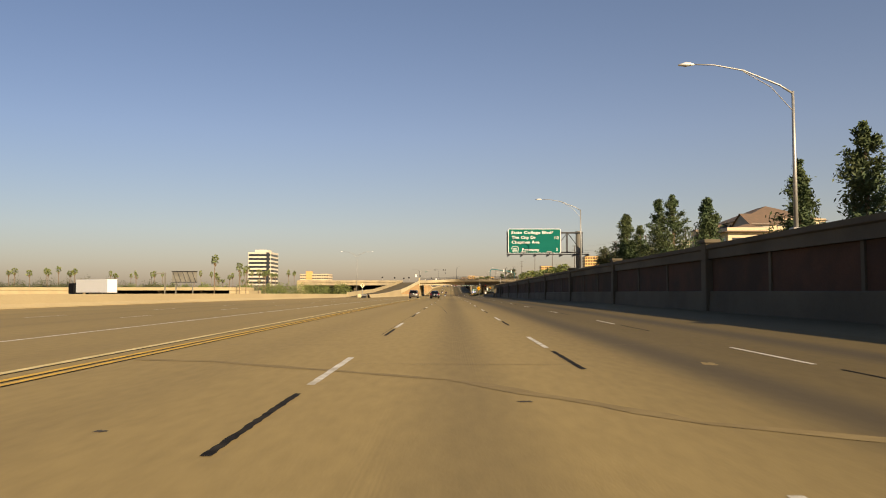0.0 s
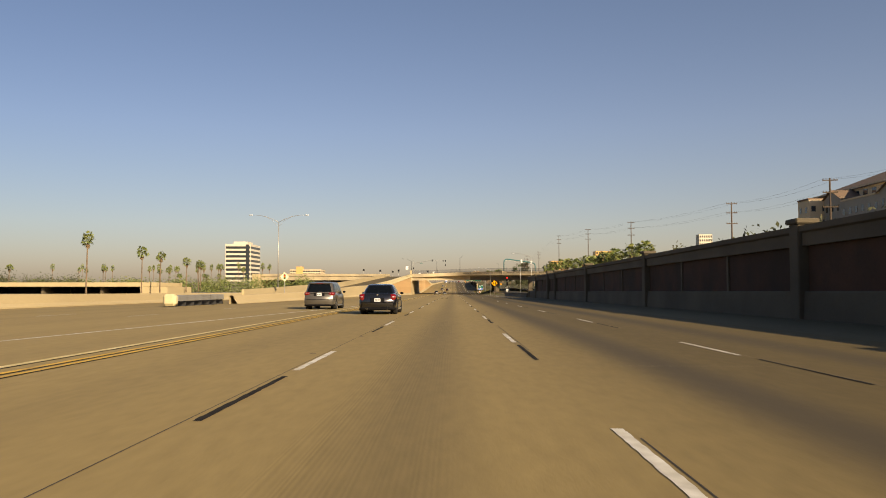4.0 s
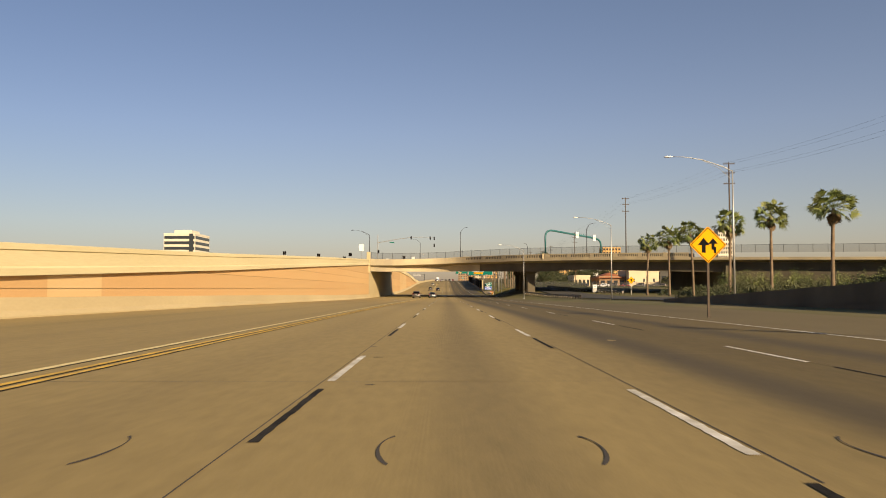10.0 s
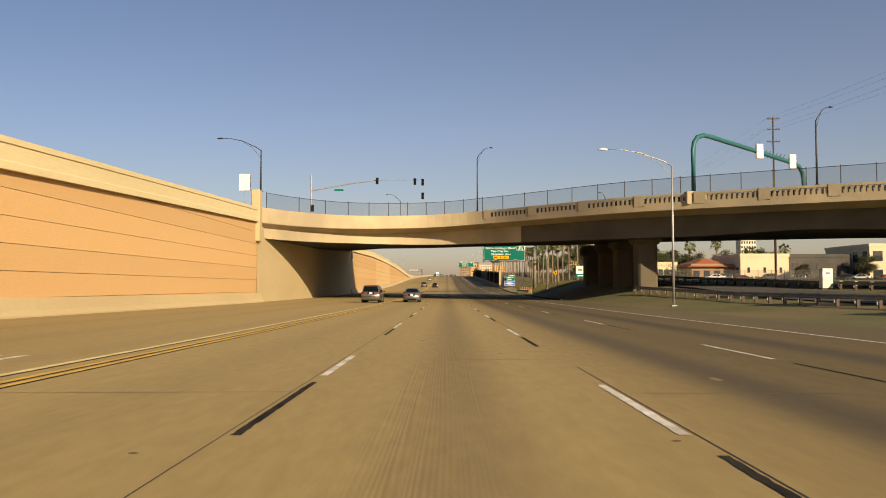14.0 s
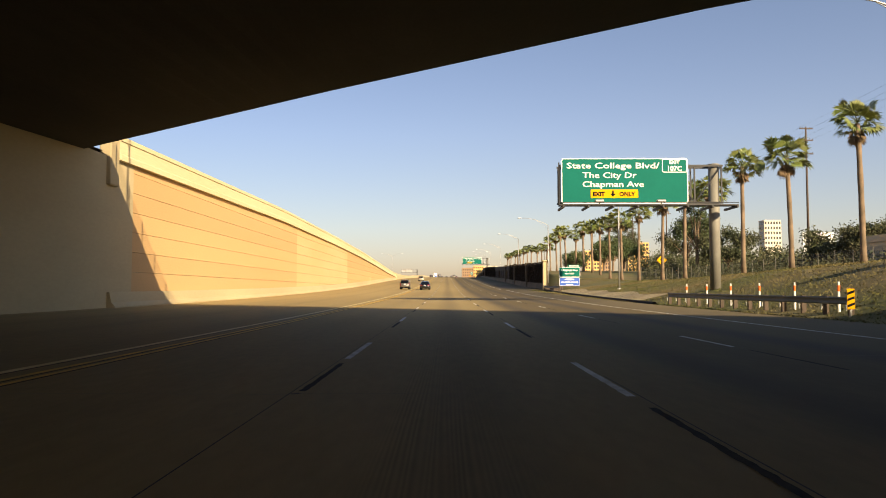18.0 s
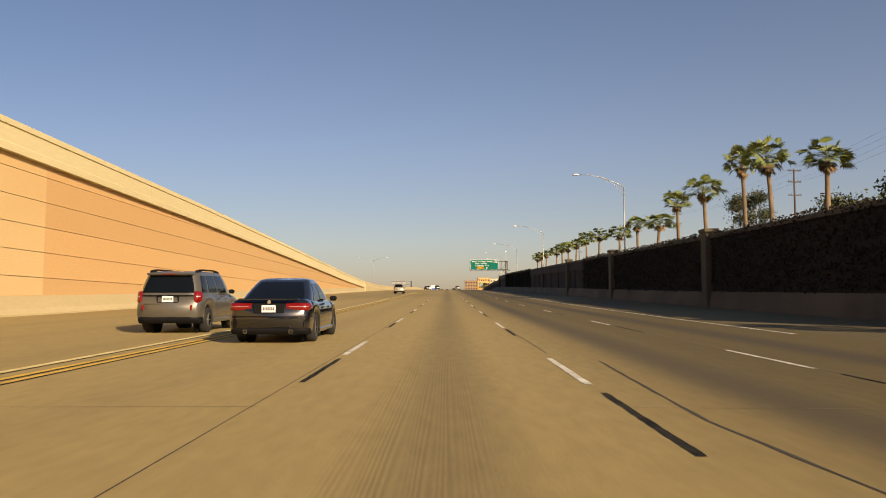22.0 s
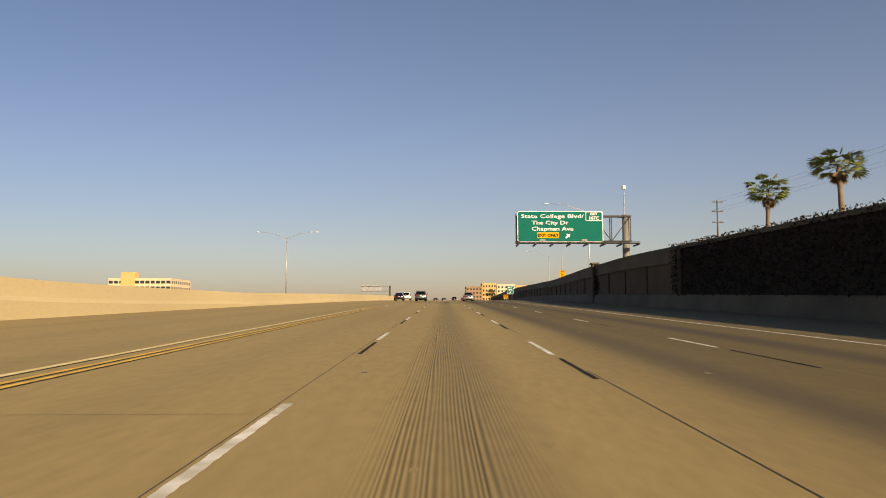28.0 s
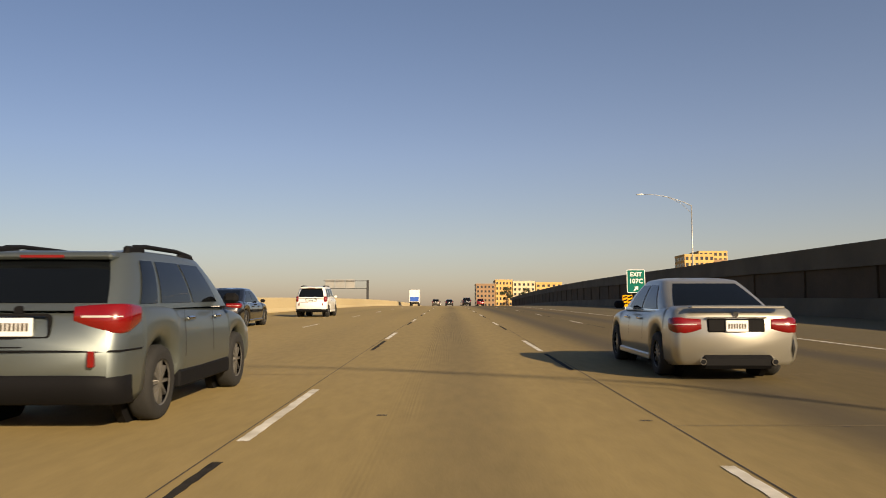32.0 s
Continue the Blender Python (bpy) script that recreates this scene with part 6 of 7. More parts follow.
for u in (0.56, 0.88):
    x, y, z = 16 * u, 11 * u, 6.4 - 1.7 * u
    b = part("sign_box", boxed(x - 0.38, y - 0.8, z - 0.8, x + 0.38, y - 0.45, z + 0.8, bevel=0.05), SIGN_WHITE, g, "white sign box")
    part("word_bar", boxed(x - 0.28, y - 0.82, z - 0.1, x + 0.28, y - 0.805, z + 0.15), STEEL, b)
for k in range(8):
    u = 0.55 + 0.035 * k
    part("lattice", tubed([(16 * u, 11 * u, 5.9 - 1.3 * u), (16 * (u + 0.035), 11 * (u + 0.035), 6.7 - 1.3 * u)], 0.05, 5), TEAL, g)

# ---- guard rails, delineators, crash cushion ----
def guard_rail(label, points, foot, name="guard_rail", delineators=False, blocks=False):
    root = thing(name, label, "guard rail", (0, 0, 0), group="guard rails")
    wave = [(-0.02, 0.45), (-0.07, 0.50), (-0.02, 0.58), (-0.02, 0.62), (-0.07, 0.70), (-0.02, 0.75), (0.0, 0.75), (0.0, 0.45)]
    ys = [p[1] for p in points]
    part("rail", strip(bmesh.new(), wave, steps(ys[0], ys[-1], 3), lambda y: (line_at([(q[1], q[0]) for q in points], y), foot(y))), POST_GREY, root)
    for y in steps(ys[0], ys[-1], 2.0):
        x = line_at([(q[1], q[0]) for q in points], y)
        post = part("post", boxed(x + 0.01, y - 0.08, foot(y) - 0.2, x + 0.2, y + 0.08, foot(y) + 0.78), WOOD_POLE, root)
        if blocks:
            part("spacer_block", boxed(x - 0.02, y - 0.11, foot(y) + 0.40, x + 0.24, y + 0.11, foot(y) + 0.82, bevel=0.02), LIT_BLOCK, post)
        if delineators:
            part("reflector", boxed(x - 0.09, y - 0.05, foot(y) + 0.2, x - 0.075, y + 0.05, foot(y) + 0.44), SIGN_WHITE, post)
    return root


guard_rail("steel guard rail with wooden posts below the sign", [(15.6, 553.6), (15.3, 577)], lambda y: bank_z(15.5, y) + 0.02, delineators=True)
guard_rail("steel guard rail leading to the vine wall", [(16.4, 636), (17.0, 659)], lambda y: bank_z(16.6, y) + 0.02)
guard_rail("steel guard rail beside the on-ramp under the overpass", [(25.5, 440), (22.5, 470), (19.8, 490)], lambda y: bank_z(line_at([(440, 25.5), (470, 22.5), (490, 19.8)], y), y) + 0.02, delineators=True)
guard_rail("steel guard rail on the far side of the on-ramp", [(40.0, 468), (30.0, 522)], lambda y: bank_z(line_at([(468, 40.0), (522, 30.0)], y), y) + 0.02, delineators=True, blocks=True)
for k in range(6):
    y = 555.0 + 4.0 * k
    g = thing("delineator", "white plastic delineator post with an orange band", "delineator", (15.95, y, bank_z(15.9, y)), group="delineators")
    part("post", tubed([(0, 0, -0.1), (0, 0, 1.25)], [0.06, 0.045], 8), SIGN_WHITE, g)
    part("band", tubed([(0, 0, 0.85), (0, 0, 1.1)], 0.06, 8), SIGN_ORANGE, g, "orange band")
g = thing("object_marker", "yellow and black striped marker at the rail end", "object marker", (15.5, 553.2, bank_z(15.5, 553) - 0.05))
m = part("face", rounded_plate(-0.15, 0.35, 0.15, 1.15, 0.03, -0.02, 0.015), SIGN_YELLOW, g)
for k in range(3):
    part("stripe", sheet(bmesh.new(), [[(-0.14, -0.026, 0.42 + 0.24 * k), (-0.14, -0.026, 0.52 + 0.24 * k)], [(0.14, -0.026, 0.52 + 0.24 * k), (0.14, -0.026, 0.62 + 0.24 * k)]]), SIGN_BLACK, m)
part("post", boxed(-0.04, 0, -0.1, 0.04, 0.06, 1.0), STEEL, g)
g = thing("crash_cushion", "sand-coloured steel crash cushion at the ramp gore", "crash cushion", (-20.6, 172, road_z(172)))
part("nose", boxed(-0.5, 0, 0.05, 0.5, 0.7, 0.95, bevel=0.2), PALE_CONCRETE, g, "sand-coloured nose")
for s in (-0.42, 0.42):
    for k in range(6):
        part("side_panel", boxed(s - 0.05, 0.7 + 1.9 * k, 0.4, s + 0.05, 2.7 + 1.9 * k, 0.85, bevel=0.02), STEEL, g)
for k in range(7):
    part("leg", boxed(-0.3, 0.8 + 1.9 * k, 0, 0.3, 1.0 + 1.9 * k, 0.75), DARK_STEEL, g)

# ---- vehicles ----
GLASS = paint("tinted_car_glass", (0.004, 0.005, 0.006), 0.05)
GLASS.node_tree.nodes["Principled BSDF"].inputs["Specular IOR Level"].default_value = 0.3
TYRE = material("tyre_rubber", (0.018, 0.018, 0.018), 0.85, vary=0.2, bump=0.2)
RIM = paint("alloy_rim", (0.20, 0.195, 0.185), 0.35, 0.6)
CHROME = paint("chrome_trim", (0.75, 0.75, 0.75), 0.12, 1.0)
TAIL = paint("red_tail_lens", (0.16, 0.004, 0.004), 0.2, coat=0.6)
CLEAR = paint("clear_lens", (0.45, 0.43, 0.4), 0.2, coat=0.6)
CLADDING = paint("dark_plastic_cladding", (0.006, 0.006, 0.007), 0.7)
CLADDING.node_tree.nodes["Principled BSDF"].inputs["Specular IOR Level"].default_value = 0.12
PLATE = paint("white_licence_plate", (0.72, 0.73, 0.74), 0.4)
BODY = {
    "silver": paint("silver_car_paint", (0.40, 0.38, 0.325), 0.32, 0.7, 0.4),
    "champagne": paint("champagne_car_paint", (0.34, 0.31, 0.235), 0.38, 0.3, 0.5),
    "bluegrey": paint("blue_grey_car_paint", (0.155, 0.182, 0.182), 0.40, 0.75, 0.3),
    "greybrown": paint("grey_brown_car_paint", (0.10, 0.09, 0.075), 0.34, 0.3, 0.6),
    "black": paint("black_car_paint", (0.008, 0.008, 0.009), 0.16, 0.0, 1.0),
    "white": paint("white_car_paint", (0.72, 0.72, 0.70), 0.3, 0.0, 0.7),
    "yellow": paint("yellow_truck_paint", (0.75, 0.42, 0.03), 0.4),
    "red": paint("dark_red_car_paint", (0.25, 0.02, 0.02), 0.25, 0.2, 0.8),
}


def vehicle(name, label, category, spec, colour, x, y, turn=0.0, detail=True):
    """A road vehicle that heads along +y, its rear bumper at y. spec gives the profile in metres."""
    L, W, H = spec["size"]
    root = thing(name, label, category, (x, y, road_z(y)), turn)
    slope = math.degrees(math.atan2(road_z(y + L) - road_z(y), L))
    root.matrix_basis = pose(x, y, road_z(y), slope, 0, turn)
    paintwork, hw = BODY[colour], W / 2
    r, axles, belt = spec["wheel"], spec["axles"], spec["belt"]

    def half_width(s):
        plan = line_at([(0, 0.87), (0.05, 0.93), (0.14, 0.97), (0.4, 0.985), (1.0, 0.99), (L * 0.45, 1.0), (L - 1.0, 0.985), (L - 0.4, 0.93), (L - 0.12, 0.82), (L, 0.68)], s)
        return hw * plan

    def under(s):
        z = spec["clear"] + 0.10 * max(0.0, 0.35 - s) + 0.12 * max(0.0, s - (L - 0.5))
        for ax in axles:
            d = abs(s - ax)
            if d < r * 1.2:
                z = max(z, r + math.sqrt((r * 1.2) ** 2 - d * d) * 0.98)
        return z

    def rear_shift(z, s):
        """The tail is not a flat wall: the bumper stands out, the lid leans in."""
        k = max(0.0, 1 - s / 0.7)
        return k * line_at([(spec["clear"], 0.10), (spec["clear"] + 0.14, 0.03), (spec["bumper"] - 0.05, -0.01), (spec["bumper"], 0.02), (spec["bumper"] + 0.04, 0.06), (spec["deck"][1][1], 0.12)], z)

    stations = sorted(set([round(v, 3) for v in steps(0, L, 0.12)] + [round(ax + r * 1.2 * math.cos(radians(12 * k)), 3) for ax in axles for k in range(16)]))
    bm = bmesh.new()
    rings = []
    for s in stations:
        w, b, t = half_width(s), under(s), line_at(spec["deck"], s)
        b = min(b, t - 0.12)
        ring = []
        for kx, kz in ((0.0, -1), (0.90, 0.0), (0.975, 0.10), (1.0, 0.34), (0.995, 0.62), (0.975, 0.82), (0.93, 0.94), (0.85, 1.0), (0.5, 1.012), (0.0, 1.016)):
            z = b + 0.0 if kz < 0 else b + (t - b) * kz
            ring.append((w * kx, s + rear_shift(z, s), z))
        rings.append(ring)
    vs = [[bm.verts.new(p) for p in ring] + [bm.verts.new((-p[0], p[1], p[2])) for p in ring[-2:0:-1]] for ring in rings]
    for a, c in zip(vs, vs[1:]):
        for k in range(len(a)):
            j = (k + 1) % len(a)
            bm.faces.new((a[k], a[j], c[j], c[k]))
    bm.faces.new(vs[0])
    bm.faces.new(vs[-1][::-1])
    body = part("body", bm, paintwork, root, smooth=True)

    # cabin: glass-house from the belt to the roof
    (r0, f0), (r1, f1) = spec["cabin"]
    wb, wt, top = hw * spec["tumble"][0], hw * spec["tumble"][1], H
    base = belt - 0.04

    def cabin_at(side, u, v, out=0.0):
        """side 0 rear, 1 right, 2 front, 3 left; u along it in -1..1; v from the belt to the roof."""
        rear, front = r0 + (r1 - r0) * v, f0 + (f1 - f0) * v
        wide = wb + (wt - wb) * v + 0.03 * math.sin(math.pi * v)
        a, b = {0: (u, -1), 1: (1, u), 2: (-u, 1), 3: (-1, -u)}[side]
        k = (abs(a) ** 9 + abs(b) ** 9) ** (-1 / 9)
        xx, yy = a * k * (wide + out), (rear + front) / 2 + b * k * ((front - rear) / 2 + out)
        return xx, yy, base + (top - base) * (v - 0.035 * v * v * abs(b) ** 2 * v)

    bm = bmesh.new()
    N = 12
    loops = []
    for v in (0.0, 0.2, 0.4, 0.6, 0.8, 0.92, 1.0):
        loops.append([bm.verts.new(cabin_at(sd, -1 + 2 * i / N, v)) for sd in range(4) for i in range(N)])
    for fac, up in ((0.93, 0.022), (0.7, 0.045), (0.35, 0.055)):
        mid = (r1 + f1) / 2
        loops.append([bm.verts.new((v.co.x * fac, mid + (v.co.y - mid) * fac, v.co.z + up * (1 if abs(v.co.y - mid) < (f1 - r1) * 0.45 else 0.7))) for v in loops[6]])
    for a, c in zip(loops, loops[1:]):
        for k in range(4 * N):
            j = (k + 1) % (4 * N)
            bm.faces.new((a[k], a[j], c[j], c[k]))
    bm.faces.new(loops[-1])
    cabin = part("cabin", bm, paintwork, root, smooth=True)

    def pane(pname, side, u0, u1, v0, v1, lean=0.0, mat=GLASS, parent=cabin, out=0.008):
        bm = bmesh.new()
        rows = []
        for i in range(9):
            u = u0 + (u1 - u0) * i / 8
            row = []
            for j in range(5):
                v = v0 + (v1 - v0) * j / 4
                sgn = (u0 + u1) / 2
                row.append(cabin_at(side, u + lean * (v - v0) * (1 - 2 * i / 8), v, out))
            rows.append(row)
        sheet(bm, rows)
        return part(pname, bm, mat, parent, smooth=True)

    pane("rear_window", 0, -0.86, 0.86, *spec["rear_glass"], lean=0.08)
    pane("windscreen", 2, -0.88, 0.88, 0.12, 0.90, lean=0.05)
    for side, sgn in ((1, 1), (3, -1)):
        for a, b in spec["side_glass"]:
            u0, u1 = (a, b) if sgn > 0 else (-b, -a)
            pane("side_window", side, u0, u1, 0.10, 0.86)
    if spec.get("window_trim"):
        for side in (1, 3):
            pane("window_trim", side, -0.9, 0.9, 0.045, 0.085, mat=CHROME)

    # wheels
    for ax in axles:
        for sgn in (-1, 1):
            bm = bmesh.new()
            prof = [(r * 0.62, 0.0), (r * 0.80, -0.012), (r * 0.94, 0.0), (r, 0.04), (r, 0.17), (r * 0.94, 0.21), (r * 0.6, 0.21)]
            n = 28
            cols = []
            for i in range(n):
                a = 2 * math.pi * i / n
                cols.append([bm.verts.new((sgn * (hw - 0.02 - d), ax + q * math.cos(a), r + q * math.sin(a))) for q, d in prof])
            for i in range(n):
                for k in range(len(prof) - 1):
                    bm.faces.new((cols[i][k], cols[(i + 1) % n][k], cols[(i + 1) % n][k + 1], cols[i][k + 1]))
            wheel = part("wheel", bm, TYRE, root, "black tyre", smooth=True)
            bm = bmesh.new()
            xo = sgn * (hw - 0.035)
            tube(bm, [(xo - sgn * 0.05, ax, r), (xo, ax, r)], [r * 0.17, r * 0.13], 12)
            spokes = spec.get("spokes", 10)
            for i in range(spokes):
                a = 2 * math.pi * i / spokes
                c, s2 = math.cos(a), math.sin(a)
                q0, q1, w = r * 0.1, r * 0.63, r * 0.034
                pts = [(xo, ax + q0 * c - w * s2, r + q0 * s2 + w * c), (xo, ax + q0 * c + w * s2, r + q0 * s2 - w * c), (xo - sgn * 0.012, ax + q1 * c + w * 1.2 * s2, r + q1 * s2 - w * 1.2 * c), (xo - sgn * 0.012, ax + q1 * c - w * 1.2 * s2, r + q1 * s2 + w * 1.2 * c)]
                f = [bm.verts.new(p) for p in pts]
                b2 = [bm.verts.new((p[0] - sgn * 0.04, p[1], p[2])) for p in pts]
                bm.faces.new(f)
                for k in range(4):
                    bm.faces.new((f[k], f[(k + 1) % 4], b2[(k + 1) % 4], b2[k]))
            n = 28
            for q0, q1, d0, d1 in ((r * 0.60, r * 0.655, 0.0, 0.01),):
                inner = [bm.verts.new((xo - sgn * d0, ax + q0 * math.cos(2 * math.pi * i / n), r + q0 * math.sin(2 * math.pi * i / n))) for i in range(n)]
                outer = [bm.verts.new((xo + sgn * d1, ax + q1 * math.cos(2 * math.pi * i / n), r + q1 * math.sin(2 * math.pi * i / n))) for i in range(n)]
                for i in range(n):
                    bm.faces.new((inner[i], inner[(i + 1) % n], outer[(i + 1) % n], outer[i]))
            part("rim", bm, RIM, wheel, "alloy rim")
            bm = bmesh.new()
            tube(bm, [(xo - sgn * 0.09, ax, r), (xo - sgn * 0.10, ax, r)], r * 0.64, 20)
            part("brake_disc", bm, CLADDING, wheel)
            # dark wheel arch liner
            bm = bmesh.new()
            tube(bm, [(sgn * (hw - 0.34), ax, r * 1.02), (sgn * (hw - 0.26), ax, r * 1.02)], r * 1.19, 20)
            part("arch_liner", bm, CLADDING, body)

    def wrap(pname, z0, z1, x_in, s_to, mat, parent, out=0.012, sides=(-1, 1), label="", full=False, taper=0.0):
        """A band that follows the rear corner of the body, or runs right round the rear."""
        made = []
        for sgn in ((1,) if full else sides):
            path = []
            n = 10
            if full:
                for s in steps(s_to, 0, 0.1):
                    path.append((-half_width(s) - out, s))
                for i in range(1, 8):
                    path.append((half_width(0) * (-1 + 2 * i / 8), -out))
                for s in steps(0, s_to, 0.1):
                    path.append((half_width(s) + out, s))
            else:
                for i in range(5):
                    path.append((sgn * (x_in + (half_width(0) - x_in) * i / 5), -out))
                for s in steps(0, s_to, 0.06):
                    path.append((sgn * (half_width(s) + out), s))
            bm = bmesh.new()
            rows = []
            m = len(path) - 1
            for i, (px, py) in enumerate(path):
                squeeze = taper * (z1 - z0) * (abs(i / m - 0.5) * 2) ** 1.5 if not full else 0
                lo, hi = z0 + squeeze, z1 - squeeze * 0.25
                s_at = max(0.0, py)
                rows.append([(qx, qy + rear_shift(z, s_at), z) for qx, qy, z in ((px * 0.985, py + 0.03, lo - 0.01), (px, py, lo + 0.01), (px * 1.002, py - 0.004, (lo + hi) / 2), (px, py, hi - 0.01), (px * 0.97, py + 0.03, hi + 0.01))])
            sheet(bm, rows)
            made.append(part(pname, bm, mat, parent, label, smooth=True))
        return made

    z0, z1, x_in, s_to = spec["lamps"]
    for lamp in wrap("tail_light", z0, z1, hw * x_in, s_to, TAIL, body, label="red tail light", taper=spec.get("lamp_taper", 0.28)):
        pass
    for lamp in wrap("reverse_light", z0 + (z1 - z0) * 0.50, z0 + (z1 - z0) * 0.66, hw * (x_in + 0.07), 0.06, CLEAR, body, out=0.016):
        pass
    # rear trim: plate, bumper step, badge
    pz = spec["plate"]
    py = rear_shift(pz - 0.1, 0) - 0.005
    plate = part("licence_plate", boxed(-0.155, py - 0.03, pz - 0.08, 0.155, py - 0.01, pz + 0.08, bevel=0.006), PLATE, root)
    for k in range(7):
        part("number_bar", boxed(-0.125 + 0.037 * k, py - 0.033, pz - 0.035, -0.100 + 0.037 * k, py - 0.0305, pz + 0.035), BODY["greybrown"], plate)
    if spec.get("plain_recess"):
        part("plate_surround", plate_frame(-0.30, pz - 0.105, 0.30, pz + 0.115, 0.05, 0.022, py - 0.012, 0.04), CLADDING, root)
    elif spec.get("wide_recess"):
        part("plate_recess", boxed(-0.40, py - 0.006, pz - 0.09, 0.40, py + 0.06, pz + 0.10, bevel=0.02), CLADDING, root, "dark number-plate recess")
        part("trunk_trim", boxed(-0.42, py - 0.02, pz + 0.10, 0.42, py + 0.06, pz + 0.122, bevel=0.006), CHROME, root)
    else:
        part("plate_recess", boxed(-0.34, py - 0.008, pz - 0.10, 0.34, py + 0.06, pz + 0.11, bevel=0.01), CLADDING, root)
    if spec.get("chrome_bar"):
        part("trunk_trim", boxed(-0.36, py - 0.022, pz + 0.12, 0.36, py + 0.06, pz + 0.148, bevel=0.006), CHROME, root)
    part("badge", tubed([(0, rear_shift(spec["badge"], 0) - 0.015, spec["badge"]), (0, rear_shift(spec["badge"], 0) + 0.03, spec["badge"])], 0.042, 12), CLADDING if spec.get("rails") else CHROME, root)
    if spec.get("rails"):
        for sgn in (-1, 1):
            rz = spec["bumper"] - 0.06
            part("bumper_reflector", boxed(sgn * hw * 0.70, rear_shift(rz, 0) - 0.012, rz - 0.07, sgn * hw * 0.76, rear_shift(rz, 0) + 0.05, rz + 0.07, bevel=0.01), TAIL, root, "red bumper reflector")
        for gz in (spec["bumper"] + 0.03,):
            part("tailgate_gap", boxed(-hw * 0.72, rear_shift(gz, 0) - 0.003, gz, hw * 0.72, rear_shift(gz, 0) + 0.02, gz + 0.012), CLADDING, root)
    if not spec.get("smooth_bumper"):
        wrap("bumper_shadow_line", spec["bumper"] + 0.004, spec["bumper"] + 0.008, 0, 0.5, CLADDING, body, out=0.002, full=True)
    if spec.get("diffuser"):
        part("diffuser", boxed(-hw * 0.56, 0.0, spec["clear"] - 0.02, hw * 0.56, 0.35, spec["clear"] + 0.17, bevel=0.05), CLADDING, root, "dark plastic diffuser")
    else:
        wrap("lower_bumper", spec["clear"] + 0.02, spec["clear"] + spec["cladding"], 0, 0.28, CLADDING, body, out=0.008, full=True, label="dark lower bumper")
    for sgn in (-1, 1):
        part("sill", boxed(sgn * (hw - 0.08), axles[0] + r * 1.25, spec["clear"], sgn * (hw - 0.0), axles[1] - r * 1.25, spec["clear"] + spec["cladding"] * 0.7, bevel=0.02), CLADDING if spec["cladding"] > 0.2 else paintwork, root)
        part("mirror", boxed(sgn * (hw - 0.02), f0 - 0.62, belt - 0.01, sgn * (hw + 0.16), f0 - 0.50, belt + 0.12, bevel=0.04), paintwork if colour in ("white", "red") else CLADDING, root)
        for s in spec["doors"]:
            bm = bmesh.new()
            t = line_at(spec["deck"], s) - 0.03
            sheet(bm, [[(sgn * (half_width(s) * q + 0.003), s + e, z) for q, z in ((0.985, spec["clear"] + 0.2), (1.0, spec["clear"] + 0.35), (0.996, t * 0.72), (0.97, t - 0.02))] for e in (-0.006, 0.006)])
            part("door_gap", bm, CLADDING, body)
        for s in spec["handles"]:
            part("door_handle", boxed(sgn * (half_width(s) * 0.975), s - 0.1, belt - 0.17, sgn * (half_width(s) * 0.985 + 0.03), s + 0.1, belt - 0.13, bevel=0.012), CHROME if colour != "black" else paintwork, root)
        if spec.get("exhaust"):
            part("exhaust", tubed([(sgn * hw * 0.55, -0.02, spec["clear"] + 0.08), (sgn * hw * 0.55, 0.2, spec["clear"] + 0.1)], 0.045, 10), CHROME, root)
            # flat dark disc paints the shaded inside of the pipe
            part("bore_shade", tubed([(sgn * hw * 0.55, -0.024, spec["clear"] + 0.08), (sgn * hw * 0.55, -0.021, spec["clear"] + 0.08)], 0.036, 10), CLADDING, root)
        if spec.get("rails"):
            rail = bmesh.new()
            xr = sgn * (wt - 0.06)
            a, b = r1 + 0.1, f1 - 0.15
            tube(rail, [(xr, a, H - 0.03), (xr, a + 0.25, H + 0.045), (xr, a + 0.55, H + 0.07), (xr, b - 0.6, H + 0.07), (xr, b - 0.2, H + 0.04), (xr, b, H - 0.02)], [0.02, 0.03, 0.024, 0.024, 0.026, 0.02], 7)
            part("roof_rail", rail, CLADDING, root, "dark roof rail", smooth=True)
            for yy in (a + 0.25, b - 0.3):
                part("rail_foot", boxed(xr - 0.03, yy - 0.2, H - 0.04, xr + 0.03, yy + 0.2, H + 0.055, bevel=0.02), CLADDING, root)
        part("head_light", boxed(sgn * hw * 0.45, L - 0.32, line_at(spec["deck"], L - 0.3) - 0.22, sgn * hw * 0.84, L - 0.1, line_at(spec["deck"], L - 0.3) - 0.06, bevel=0.03), CLEAR, root)
    part("underbody", boxed(-hw * 0.8, 0.35, spec["clear"] + 0.02, hw * 0.8, L - 0.4, spec["clear"] + 0.2), CLADDING, root)
    if spec.get("spoiler"):
        part("roof_spoiler", boxed(-wt * 0.92, r1 - 0.16, H - 0.09, wt * 0.92, r1 + 0.12, H - 0.03, bevel=0.025), paintwork, root)
        part("brake_light", boxed(-0.2, r1 - 0.165, H - 0.075, 0.2, r1 - 0.155, H - 0.05), TAIL, root)
    if spec.get("lid_spoiler"):
        part("lid_spoiler", boxed(-hw * 0.72, -0.01, spec["deck"][1][1] - 0.005, hw * 0.72, 0.14, spec["deck"][1][1] + 0.03, bevel=0.012), paintwork, root)
    return root


